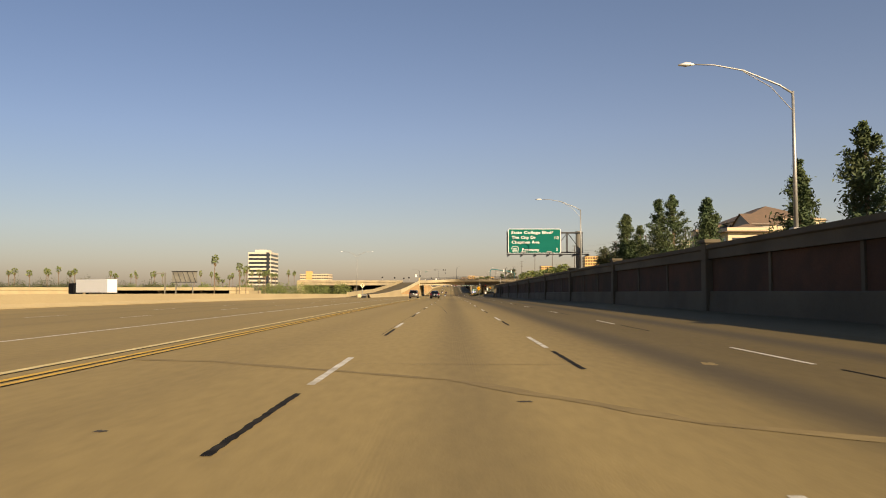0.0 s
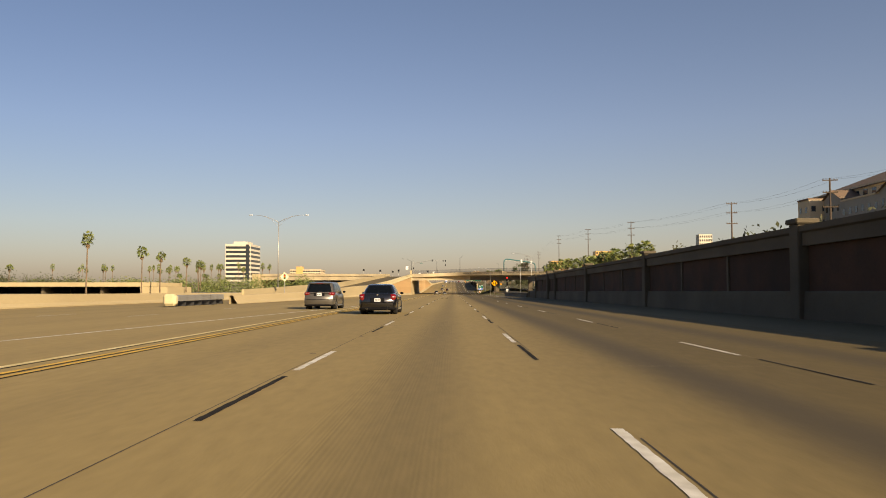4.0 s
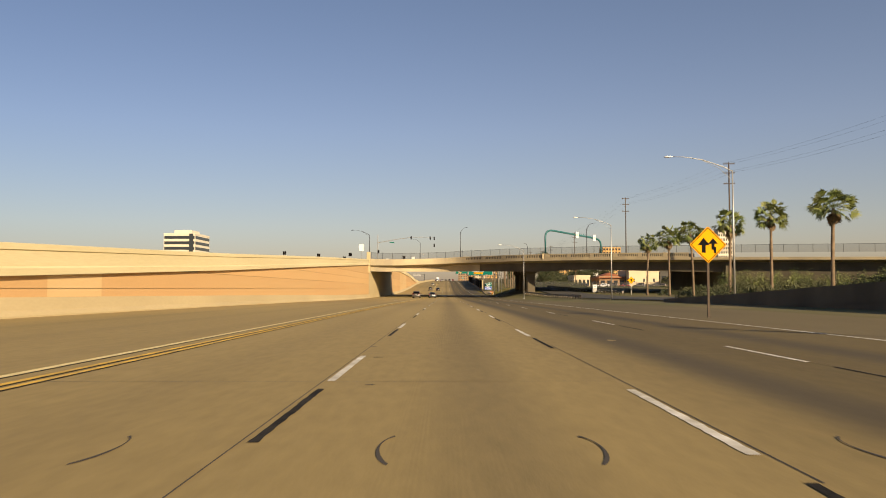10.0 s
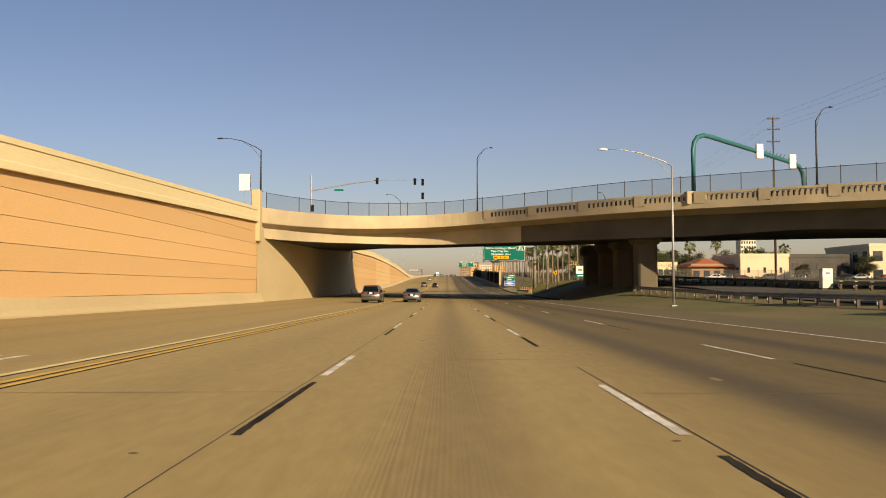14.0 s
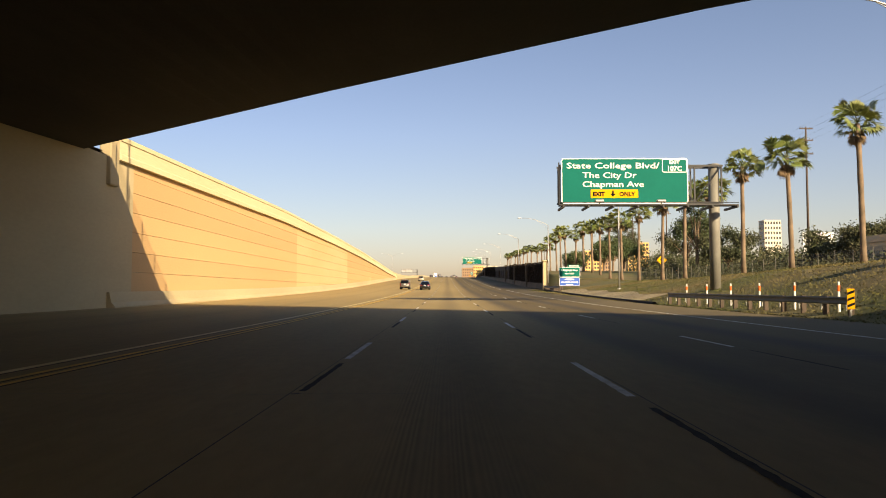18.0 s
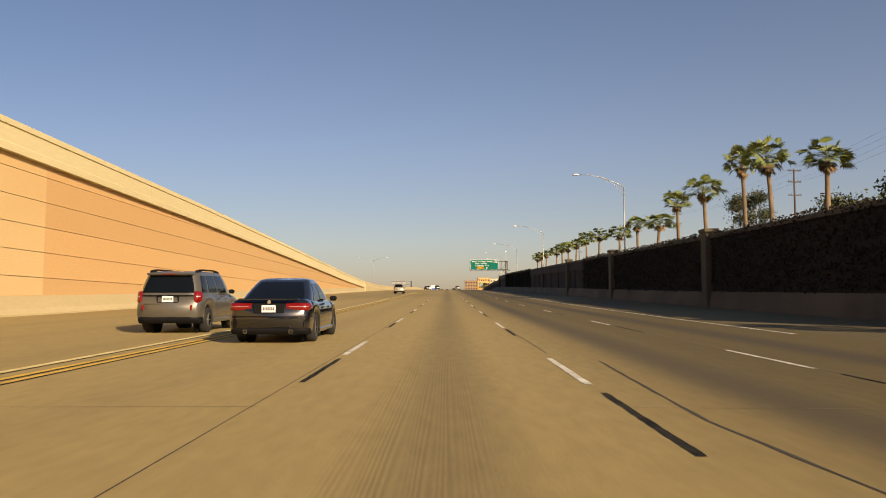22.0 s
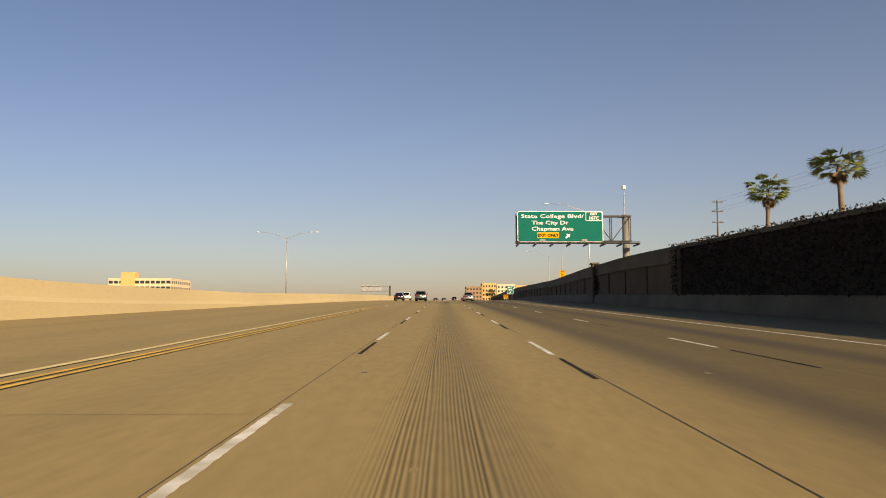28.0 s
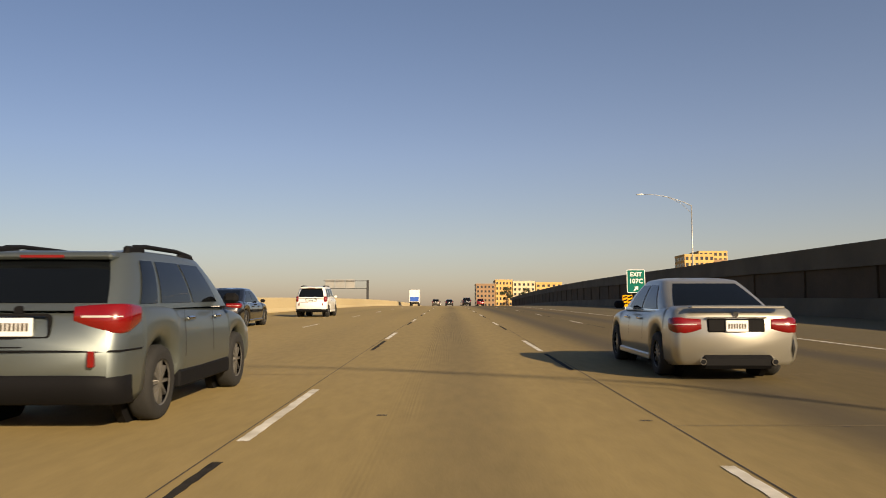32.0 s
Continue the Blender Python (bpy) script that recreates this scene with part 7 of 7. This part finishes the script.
SEDAN = dict(size=(4.75, 1.80, 1.43), wheel=0.325, axles=(0.98, 3.78), belt=0.93, clear=0.2, deck=[(0, 0.86), (0.06, 0.98), (0.5, 1.0), (1.2, 0.94), (3.5, 0.93), (4.2, 0.82), (4.6, 0.66), (4.75, 0.52)],
             cabin=((0.62, 3.55), (1.42, 2.75)), tumble=(0.90, 0.66), rear_glass=(0.14, 0.93), side_glass=((-0.62, -0.05), (0.02, 0.62)), lamps=(0.68, 0.88, 0.56, 0.24), plate=0.78, badge=0.93, bumper=0.60, cladding=0.14, doors=(1.75, 2.68), handles=(1.95, 2.85), exhaust=True, window_trim=True)
SPECS = {
    "saloon": dict(SEDAN, wide_recess=True, lid_spoiler=True, smooth_bumper=True, cladding=0.14, diffuser=True, cabin=((0.55, 3.6), (1.48, 2.7)), deck=[(0, 0.90), (0.06, 1.02), (0.5, 1.045), (1.2, 0.97), (3.5, 0.93), (4.2, 0.82), (4.6, 0.66), (4.75, 0.52)], lamps=(0.67, 0.88, 0.54, 0.22), plate=0.77, badge=0.93, bumper=0.56, belt=0.98),
    "big_sedan": dict(SEDAN, size=(5.0, 1.88, 1.48), wheel=0.35, lamps=(0.70, 1.0, 0.70, 0.12), plate=0.72, deck=[(0, 0.90), (0.06, 1.04), (0.5, 1.06), (1.2, 1.02), (3.6, 1.0), (4.4, 0.92), (4.85, 0.75), (5.0, 0.6)], belt=1.0, cabin=((0.75, 3.6), (1.45, 2.85)), axles=(1.0, 4.0), badge=0.98),
    "fastback": dict(SEDAN, size=(4.85, 1.83, 1.44), cabin=((0.42, 3.6), (1.55, 2.7)), lamps=(0.74, 0.90, 0.42, 0.26), lid_spoiler=True, axles=(1.02, 3.84)),
    "suv": dict(smooth_bumper=True, size=(4.45, 1.82, 1.70), wheel=0.355, axles=(0.88, 3.5), belt=1.10, clear=0.27, deck=[(0, 0.95), (0.05, 1.10), (0.6, 1.12), (3.2, 1.08), (3.5, 1.02), (4.2, 0.92), (4.4, 0.72), (4.45, 0.6)],
                cabin=((0.06, 3.35), (0.32, 2.75)), tumble=(0.93, 0.76), rear_glass=(0.10, 0.86), side_glass=((-0.82, -0.52), (-0.44, 0.06), (0.13, 0.62)), lamps=(0.84, 1.16, 0.78, 0.17), plate=0.95, badge=1.06, bumper=0.78, cladding=0.18, doors=(1.55, 2.45), handles=(1.7, 2.6), rails=True, spoiler=True, plain_recess=True, spokes=6),
    "wagon": dict(size=(4.82, 1.86, 1.62), wheel=0.36, axles=(1.02, 3.70), belt=1.11, clear=0.25, lamp_taper=0.42, deck=[(0, 0.98), (0.06, 1.12), (0.6, 1.13), (3.3, 1.05), (3.7, 0.99), (4.4, 0.88), (4.72, 0.7), (4.82, 0.55)],
                  cabin=((0.10, 3.6), (0.62, 2.85)), tumble=(0.93, 0.74), rear_glass=(0.12, 0.86), side_glass=((-0.74, -0.50), (-0.44, 0.08), (0.12, 0.62)), lamps=(0.88, 1.12, 0.52, 0.40), plate=0.93, badge=1.07, bumper=0.72, cladding=0.26, doors=(1.65, 2.6), handles=(1.8, 2.75), rails=True, spoiler=True, plain_recess=True, spokes=10),
    "minivan": dict(size=(5.1, 1.98, 1.72), wheel=0.345, axles=(1.0, 4.0), belt=1.06, clear=0.2, deck=[(0, 0.95), (0.06, 1.06), (0.6, 1.08), (3.9, 1.02), (4.6, 0.86), (4.95, 0.7), (5.1, 0.55)],
                    cabin=((0.08, 4.35), (0.42, 3.3)), tumble=(0.93, 0.76), rear_glass=(0.12, 0.84), side_glass=((-0.86, -0.48), (-0.42, 0.05), (0.1, 0.55)), lamps=(0.90, 1.08, 0.60, 0.28), plate=0.95, badge=1.08, bumper=0.62, cladding=0.12, doors=(1.7, 2.9), handles=(1.9, 3.05), spoiler=True, chrome_bar=True),
}
vehicle("minivan", "grey-brown minivan driving in the carpool lane", "minivan", SPECS["minivan"], "greybrown", -8.04, 163.9)
vehicle("sedan", "glossy black full-size sedan in the fast lane", "car", SPECS["big_sedan"], "black", -3.3, 153.3)
vehicle("suv", "champagne silver compact SUV with roof rails", "car", SPECS["suv"], "champagne", -8.4, 772.7)
vehicle("sedan", "silver sedan with a boot-lid spoiler, rear sunlit", "car", SPECS["saloon"], "silver", 3.87, 935.5)
vehicle("wagon", "blue-grey crossover wagon with black roof rails", "car", SPECS["wagon"], "bluegrey", -3.84, 931.3)
vehicle("sedan", "glossy black fastback sedan with lit red lamps", "car", SPECS["fastback"], "black", -8.55, 952.4)
# five of these repeat vehicles above, placed to suit the camera's view
for name, kind, label, colour, x, y in (("suv", "suv", "white repeat of the compact SUV, placed for the view", "white", -7.9, 968), ("sedan", "big_sedan", "dark sedan far ahead on the crest", "black", -0.1, 1105), ("suv", "suv", "dark SUV far ahead on the crest", "black", 3.6, 1088),
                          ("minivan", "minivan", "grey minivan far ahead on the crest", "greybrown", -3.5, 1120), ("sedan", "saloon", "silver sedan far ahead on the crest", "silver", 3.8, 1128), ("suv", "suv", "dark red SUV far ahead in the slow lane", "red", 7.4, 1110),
                          ("sedan", "fastback", "white sedan far ahead on the crest", "white", -3.7, 1165), ("minivan", "minivan", "repeat of the carpool minivan below the overpass, placed for the view", "greybrown", -7.7, 485),
                          ("sedan", "saloon", "blue-grey repeat of the fast-lane sedan below the overpass, placed for the view", "bluegrey", -3.75, 488), ("suv", "suv", "repeat of the carpool minivan as a grey SUV, placed for the view", "greybrown", -7.6, 660), ("sedan", "fastback", "repeat of the black fast-lane sedan by the ramp wall, placed for the view", "black", -3.9, 656)):
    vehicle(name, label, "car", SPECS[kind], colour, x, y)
g = thing("box_truck", "white box truck far ahead in the carpool lane", "truck", (-8.6, 1112, road_z(1112)))
part("box", boxed(-1.25, 0, 1.0, 1.25, 6.0, 3.9, bevel=0.05), BODY["white"], g)
part("door_panel", boxed(-1.05, -0.03, 1.1, 1.05, 0.01, 2.2), SIGN_BLUE, g, "blue lower rear door")
part("cab", boxed(-1.1, 6.2, 0.6, 1.1, 8.2, 2.8, bevel=0.25), BODY["white"], g)
part("bumper", boxed(-1.1, -0.1, 0.45, 1.1, 0.1, 0.65), CLADDING, g)
for y in (1.2, 7.2):
    for s2 in (-1, 1):
        part("wheel", tubed([(s2 * 0.75, y, 0.48), (s2 * 1.15, y, 0.48)], 0.48, 16), TYRE, g)

# ---- buildings ----
def block(label, x0, x1, y0, y1, z0, z1, wall, floors, columns, win=(0.6, 0.55), band=False, parapet=0.8, name="building", roof=None, tile=None):
    """A building with storeys of windows on its near and road-side faces."""
    root = thing(name, label, "building", ((x0 + x1) / 2, (y0 + y1) / 2, z0), group="buildings beyond the freeway")
    w, d, h = (x1 - x0) / 2, (y1 - y0) / 2, z1 - z0
    part("wall", boxed(-w, -d, -0.5, w, d, h), wall, root)
    part("parapet", boxed(-w - 0.15, -d - 0.15, h - 0.02, w + 0.15, d + 0.15, h + parapet), wall, root)
    if roof:
        bm = bmesh.new()
        o = 1.0
        b = [bm.verts.new(p) for p in ((-w - o, -d - o, h), (w + o, -d - o, h), (w + o, d + o, h), (-w - o, d + o, h))]
        k = min(w, d)
        t = [bm.verts.new(p) for p in ((-w + k, 0, h + roof), (w - k, 0, h + roof))] if w > d else [bm.verts.new(p) for p in ((0, -d + k, h + roof), (0, d - k, h + roof))]
        if w > d:
            faces = ((b[0], b[1], t[1], t[0]), (b[1], b[2], t[1]), (b[2], b[3], t[0], t[1]), (b[3], b[0], t[0]))
        else:
            faces = ((b[0], b[1], t[0]), (b[1], b[2], t[1], t[0]), (b[2], b[3], t[1]), (b[3], b[0], t[0], t[1]))
        for f in faces:
            bm.faces.new(f)
        bm.faces.new(b[::-1])
        part("roof", bm, tile or ROOF_TILE, root, "tiled hip roof")
    fh = h / floors
    near_x = -w if x0 > 0 else w
    s = -1 if x0 > 0 else 1
    for fl in range(floors):
        za, zb = fl * fh + fh * (1 - win[1]) / 2, fl * fh + fh * (1 + win[1]) / 2
        if band:
            part("window_band", boxed(-w + 0.6, -d - 0.06, za, w - 0.6, -d + 0.1, zb), WINDOW, root)
            part("window_band", boxed(near_x + s * 0.06, -d + 0.6, za, near_x - s * 0.1, d - 0.6, zb), WINDOW, root)
            continue
        for c in range(columns):
            cw = 2 * w / columns
            xa, xb = -w + cw * (c + (1 - win[0]) / 2), -w + cw * (c + (1 + win[0]) / 2)
            part("window", boxed(xa, -d - 0.05, za, xb, -d + 0.1, zb), WINDOW, root)
        cols = max(2, int(columns * d / w))
        for c in range(min(cols, 10)):
            cw = 2 * d / min(cols, 10)
            part("window", boxed(near_x + s * 0.05, -d + cw * (c + 0.25), za, near_x - s * 0.1, -d + cw * (c + 0.75), zb), WINDOW, root)
    return root


t = block("ten-storey white office tower with dark window bands", -273.5, -243, 1035, 1080, 0, 53, STUCCO_WHITE, 10, 6, win=(0.8, 0.55), band=True, parapet=1.5)
part("plant_room", boxed(-8, -14, 53, 9, 10, 58), STUCCO_WHITE, t)
part("stair_tower", boxed(9.5, -23.0, 0, 13.5, -22, 54), WINDOW, t)
h = block("cream hotel with a brown tiled hip roof", 130, 168, 345, 395, 2.5, 33.0, STUCCO, 9, 10, roof=8.5)
for y0, y1, x0, top, peak in ((-55, -33, -26, 26.5, 31.3), (-33, -11, -26, 25.9, 0), (-11, 0, -26, 27.5, 30.0), (0, 8, -31, 27.9, 0)):
    wing = part("road_wing", boxed(x0, y0, -2.0, -18.5, y1, top), STUCCO_SHADE if x0 > -30 else STUCCO, h, "road-side wing, grey where the wall is shaded")
    if peak:
        bm = bmesh.new()
        m = (y0 + y1) / 2
        f = [bm.verts.new(p) for p in ((x0, y0, top), (x0, y1, top), (x0, m, peak), (-12, y0, top), (-12, y1, top), (-12, m, peak))]
        for q in ((0, 1, 2), (3, 5, 4), (0, 3, 4, 1)):
            bm.faces.new([f[n] for n in q])
        part("gable", bm, STUCCO_SHADE, wing)
        bm = bmesh.new()
        for sy in (y0 - 0.9, y1 + 0.9):
            sheet(bm, [[(x, sy, top - 0.55), (x, m, peak + 0.35)] for x in (x0 - 0.8, -12)])
        part("gable_roof", bm, ROOF_TILE, wing, "brown tiled gable roof")
    else:
        part("coping", boxed(x0 - 0.3, y0, top, -18.5, y1, top + 0.5), STUCCO if x0 > -30 else ROOF_TILE, wing)
    n = max(2, int((y1 - y0) / 3.6))
    for c in range(n):
        yc = y0 + (y1 - y0) * (c + 0.5) / n
        for z in (top - 4.2, top - 8.6, top - 13.0):
            part("window", boxed(x0 - 0.06, yc - 0.65, z, x0 + 0.1, yc + 0.65, z + 1.9), WINDOW, wing)
for c in range(3):
    for z in (14.5, 19.5, 24.0):
        part("window", boxed(-30.2 + 3.6 * c, -0.06, z, -28.8 + 3.6 * c, 0.1, z + 1.8), WINDOW, h)
block("white high-rise tower far beyond the palms", 570, 600, 1900, 1925, 0, 126, STUCCO_WHITE, 14, 6)
block("small cream house with a tiled roof above the wall", 46, 56, 128, 142, 2.8, 11.0, STUCCO, 2, 3, roof=1.8, name="house")
block("small cream house with a tiled roof above the wall", 57, 68, 150, 166, 2.8, 12.0, STUCCO, 2, 3, roof=2.0, name="house")
block("cream house behind the pines", 40, 48, 92, 103, 2.8, 7.4, STUCCO, 2, 3, roof=1.9, name="house")
block("pale cream shop with a flat roof past the street", 73.0, 85, 600, 620, 0.6, 7.2, STUCCO, 1, 3, win=(0.16, 0.2))
block("orange-roofed restaurant beside the street", 62, 72.5, 604, 622, 0.6, 4.8, STUCCO_DARK, 1, 4, roof=2.4, tile=CLAY)
block("white bungalow beside the street", 51.5, 58, 603, 618, 0.6, 5.2, STUCCO, 1, 4)
block("dark grey flat-roofed store beyond the street", 86, 101.5, 602, 630, 0.4, 7.2, ASPHALT, 1, 5)
block("bright cream corner building beyond the street", 104, 112, 598, 620, 0.4, 9.6, STUCCO, 2, 2)
block("pale yellow building beside the street", 124, 150, 560, 590, 0.4, 8.0, STUCCO, 2, 5)
block("tall golden tower far behind the overpass", 349, 389, 2000, 2040, 0, 92, STUCCO_GOLD, 12, 6)
# apartments at the crest and a tower beyond the wall
for x0, x1, top, mat in ((20, 34, 28, STUCCO_DARK), (34.5, 47, 31, STUCCO_GOLD), (47.5, 64, 30, STUCCO), (64.5, 84, 29, STUCCO_GOLD)):
    block("five-storey apartment block in warm stucco at the crest", x0, x1, 1500, 1530, 8, top, mat, 6, 5, win=(0.5, 0.5))
block("golden office tower behind the wall", 176, 198, 1500, 1525, 8, 50, STUCCO_GOLD, 9, 6)
block("brown annex beside the office tower", 199, 208, 1502, 1525, 8, 46, STUCCO_DARK, 8, 3)
p = block("sunlit cream parking structure across the freeway", -288, -234, 1469, 1520, 4, 34, STUCCO, 6, 12, win=(0.8, 0.5))
part("stair_tower", boxed(-16, -26, 20, -4, -18, 36), STUCCO_GOLD, p)
for x, y, top in ((55, 1480, 26), (40, 1460, 24)):
    broad_tree("dark tall tree at the apartments", 16, 8, 200 + x, (x, y, 9))
# low crossing in the distance on the left
g = tagged(new("far_overcrossing"), "low pale concrete crossing seen across open land", "bridge", kind="structure")
part("deck", boxed(-260, 395, 1.7, -108, 422, 3.3, bevel=0.1), TAN_CONCRETE, g)
# dark soffit and dark sheet behind it paint the shade under this deck
part("soffit", boxed(-190, 396, 1.55, -114, 421, 1.69), SHADE_CONCRETE, g, "underside with shade in its colour")
part("abutment", boxed(-114, 395.2, -1.0, -104, 421, 1.69), TAN_CONCRETE, g)
part("abutment", boxed(-260, 395.2, -1.0, -190, 421, 1.69), TAN_CONCRETE, g)
part("back_wall", boxed(-190, 420, -1.0, -114, 421.5, 1.54), SHADE_CONCRETE, g)
for x in (-178, -152, -130):
    part("pier", boxed(x, 398, -1.0, x + 1.0, 419, 1.54), GREY_CONCRETE, g)
# back of a wide sign on the far carriageway
g = thing("overhead_sign", "grey back of a wide freeway sign on posts", "road sign", (-82, 236, -0.1), group="overhead freeway signs")
part("panel_back", boxed(-3.8, 0, 4.0, 3.8, 0.12, 7.6), POST_GREY, g)
for k in range(5):
    part("stiffener", tubed([(-3.7 + 1.5 * k, -0.1, 7.4), (-2.5 + 1.5 * k, -0.1, 4.2)], 0.07, 6), DARK_STEEL, g)
for z in (4.1, 7.45):
    part("chord", boxed(-4.0, -0.3, z - 0.1, 4.0, -0.1, z + 0.1), DARK_STEEL, g)
for x in (-2.6, 2.6, -6.0):
    part("post", boxed(x - 0.16, -0.25, -0.3, x + 0.16, 0.05, 7.0 if x < -5 else 4.0), POST_GREY, g)
part("arm", boxed(-9.5, -0.2, 6.7, -5.8, 0.0, 7.0), POST_GREY, g)
# sign frame seen from behind, across the median
g = thing("overhead_sign", "back of an overhead sign frame across the median", "road sign", (-24, 1150, 8.5))
part("post", tubed([(0, 0, -1), (0, 0, 8.4)], 0.35, 12), DARK_STEEL, g)
for z in (6.0, 8.2):
    part("chord", boxed(-13, -0.1, z - 0.08, 0.3, 0.1, z + 0.08), DARK_STEEL, g)
for k in range(3):
    part("panel_back", boxed(-12.5 + 3 * k, 0.15, 5.9, -9.8 + 3 * k, 0.2, 8.6), STEEL, g)
# billboard and lamps on the bank
g = thing("billboard", "plain white billboard beyond the grass bank", "billboard", (77, 683, bank_z(77, 683)))
low = 7.0 - bank_z(77, 683)
part("panel", boxed(-3.2, -0.2, low, 3.2, 0.2, low + 4.5, bevel=0.05), SIGN_WHITE, g)
part("mark", rounded_plate(-1.1, low + 1.6, 1.1, low + 2.9, 0.5, -0.215, 0.012), DARK_STEEL, g)
for x in (-2.2, 2.2):
    part("post", boxed(x - 0.15, -0.15, -0.3, x + 0.15, 0.15, low + 0.2), DARK_STEEL, g)
g = thing("park_sign", "white notice board above a green board on two posts", "road sign", (26.0, 559, bank_z(26, 559)))
zb = bank_z(26, 559)
bp = part("board", rounded_plate(-0.8, 2.3 - zb, 0.8, 3.8 - zb, 0.08, -0.04, 0.03), SIGN_WHITE, g, "white board")
part("mark", rounded_plate(-0.45, 2.85 - zb, 0.45, 3.3 - zb, 0.2, -0.052, 0.01), STUCCO_DARK, bp)
gp = part("board", rounded_plate(-0.8, 1.55 - zb, 1.45, 2.25 - zb, 0.08, -0.04, 0.03), SIGN_GREEN, g, "green board")
part("word_bar", boxed(-0.5, -0.052, 1.82 - zb, 1.1, -0.042, 2.0 - zb), SIGN_WHITE, gp)
for x in (-0.6, 1.2):
    part("post", boxed(x - 0.05, 0.0, -0.3, x + 0.05, 0.1, 2.6 - zb if x > 0 else 3.6 - zb), WOOD_POLE, g)
# chain-link fence along the top of the bank
g = thing("bank_fence", "chain-link fence along the top of the bank", "fence")
fy = steps(536, 656, 3.0)
for y in fy:
    part("post", tubed([(33.5, y, bank_z(33.5, y) - 0.2), (33.5, y, bank_z(33.5, y) + 1.9)], 0.03, 6), POST_GREY, g)
part("mesh", sheet(bmesh.new(), [[(33.5, y, bank_z(33.5, y)), (33.5, y, bank_z(33.5, y) + 1.85)] for y in fy]), mesh_mat, g)
# on-ramp between its two rails
bm = bmesh.new()
sheet(bm, [[(line_at([(380, 26), (440, 27), (490, 24.5), (545, 24.5)], y) + dx, y, bank_z(line_at([(380, 26), (440, 27), (490, 24.5), (545, 24.5)], y) + dx, y) + 0.09) for dx in (0, 2, 4, 6, 8)] for y in steps(380, 545, 6)])
solid("on_ramp_road", bm, ASPHALT, "dark asphalt on-ramp passing under the overpass", "road")
# street past the overpass
bm = bmesh.new()
sheet(bm, [[(x, y, bank_z(x, y) + 0.03) for x in steps(38, 140, 6)] for y in steps(552, 599, 6)])
solid("street", bm, ASPHALT, "dark asphalt street and car park past the overpass", "road")
g = thing("street_fence", "chain-link fence between ramp and street", "fence")
sx = steps(26, 70, 2.5)
for x in sx:
    part("post", tubed([(x, 540 + 0.1 * x, bank_z(x, 543) - 0.2), (x, 540 + 0.1 * x, bank_z(x, 543) + 1.9)], 0.04, 6), DARK_STEEL, g)
part("mesh", sheet(bmesh.new(), [[(x, 540 + 0.1 * x, bank_z(x, 543)), (x, 540 + 0.1 * x, bank_z(x, 543) + 1.85)] for x in sx]), mesh_mat, g)
g = thing("signal_cabinet", "pale grey roadside signal cabinet on a plinth", "cabinet", (36.6, 483, bank_z(36.6, 483)))
part("plinth", boxed(-0.6, -0.45, -0.2, 0.6, 0.45, 0.12), GREY_CONCRETE, g)
body = part("body", boxed(-0.5, -0.38, 0.12, 0.5, 0.38, 2.0, bevel=0.03), SIGN_WHITE, g)
part("door_gap", boxed(-0.44, -0.386, 0.2, 0.44, -0.381, 1.2), STEEL, body)
part("vent", boxed(-0.2, -0.39, 1.5, 0.2, -0.383, 1.62), DARK_STEEL, body)
# cars parked past the overpass
pr = random.Random(2)
for k in range(13):
    y = 580 + pr.uniform(-14, 14)
    v = vehicle(*(("sedan", "parked sedan beyond the fence", "car", SPECS["saloon"]) if k % 2 else ("suv", "parked SUV beyond the fence", "car", SPECS["suv"])), pr.choice(("silver", "white", "black", "red", "greybrown")), 44 + 5.2 * k, y, 90)
    v.matrix_basis = pose(44 + 5.2 * k, y, bank_z(44 + 5.2 * k, y) + 0.03, 0, 0, 80)
# white box trailer across the carpool barrier
g = thing("truck_trailer", "white box trailer behind a dark tractor", "truck", (-81.5, 176, -0.1), 58)
part("box", boxed(-1.25, -6, 1.0, 1.25, 6, 4.0, bevel=0.04), BODY["white"], g)
part("cab", boxed(-1.2, 6.8, 0.6, 1.2, 9.2, 3.2, bevel=0.2), CLADDING, g, "dark cab")
for y in (-4.8, -3.6, 5.0, 8.2):
    for s2 in (-1, 1):
        part("wheel", tubed([(s2 * 0.85, y, 0.5), (s2 * 1.2, y, 0.5)], 0.5, 16), TYRE, g)

# asphalt dike and bare earth along the grass bank
g = tagged(new("edge_dike"), "low dark asphalt dike along the shoulder", "kerb", kind="structure")
for a, b in ((500, 548), (578, 655)):
    part("dike", strip(bmesh.new(), [(-0.25, -0.02), (-0.12, 0.13), (0.1, 0.15), (0.2, -0.02)], steps(a, b, 4), lambda y: (line_at([(500, 13.6), (580, 14.6), (655, 16.6)], y), road_z(y))), BLACK_LINE, g)
bm = bmesh.new()
sheet(bm, [[(line_at([(585, 14.8), (655, 16.7)], y) + dx, y, max(bank_z(line_at([(585, 14.8), (655, 16.7)], y) + dx, y), road_z(y)) + 0.03) for dx in (0.1, 1.0, 2.0, 3.0 + 0.5 * math.sin(y * 0.4))] for y in steps(586, 640, 3)])
solid("bare_earth", bm, DIRT, "pale bare earth strip beside the shoulder", "ground")
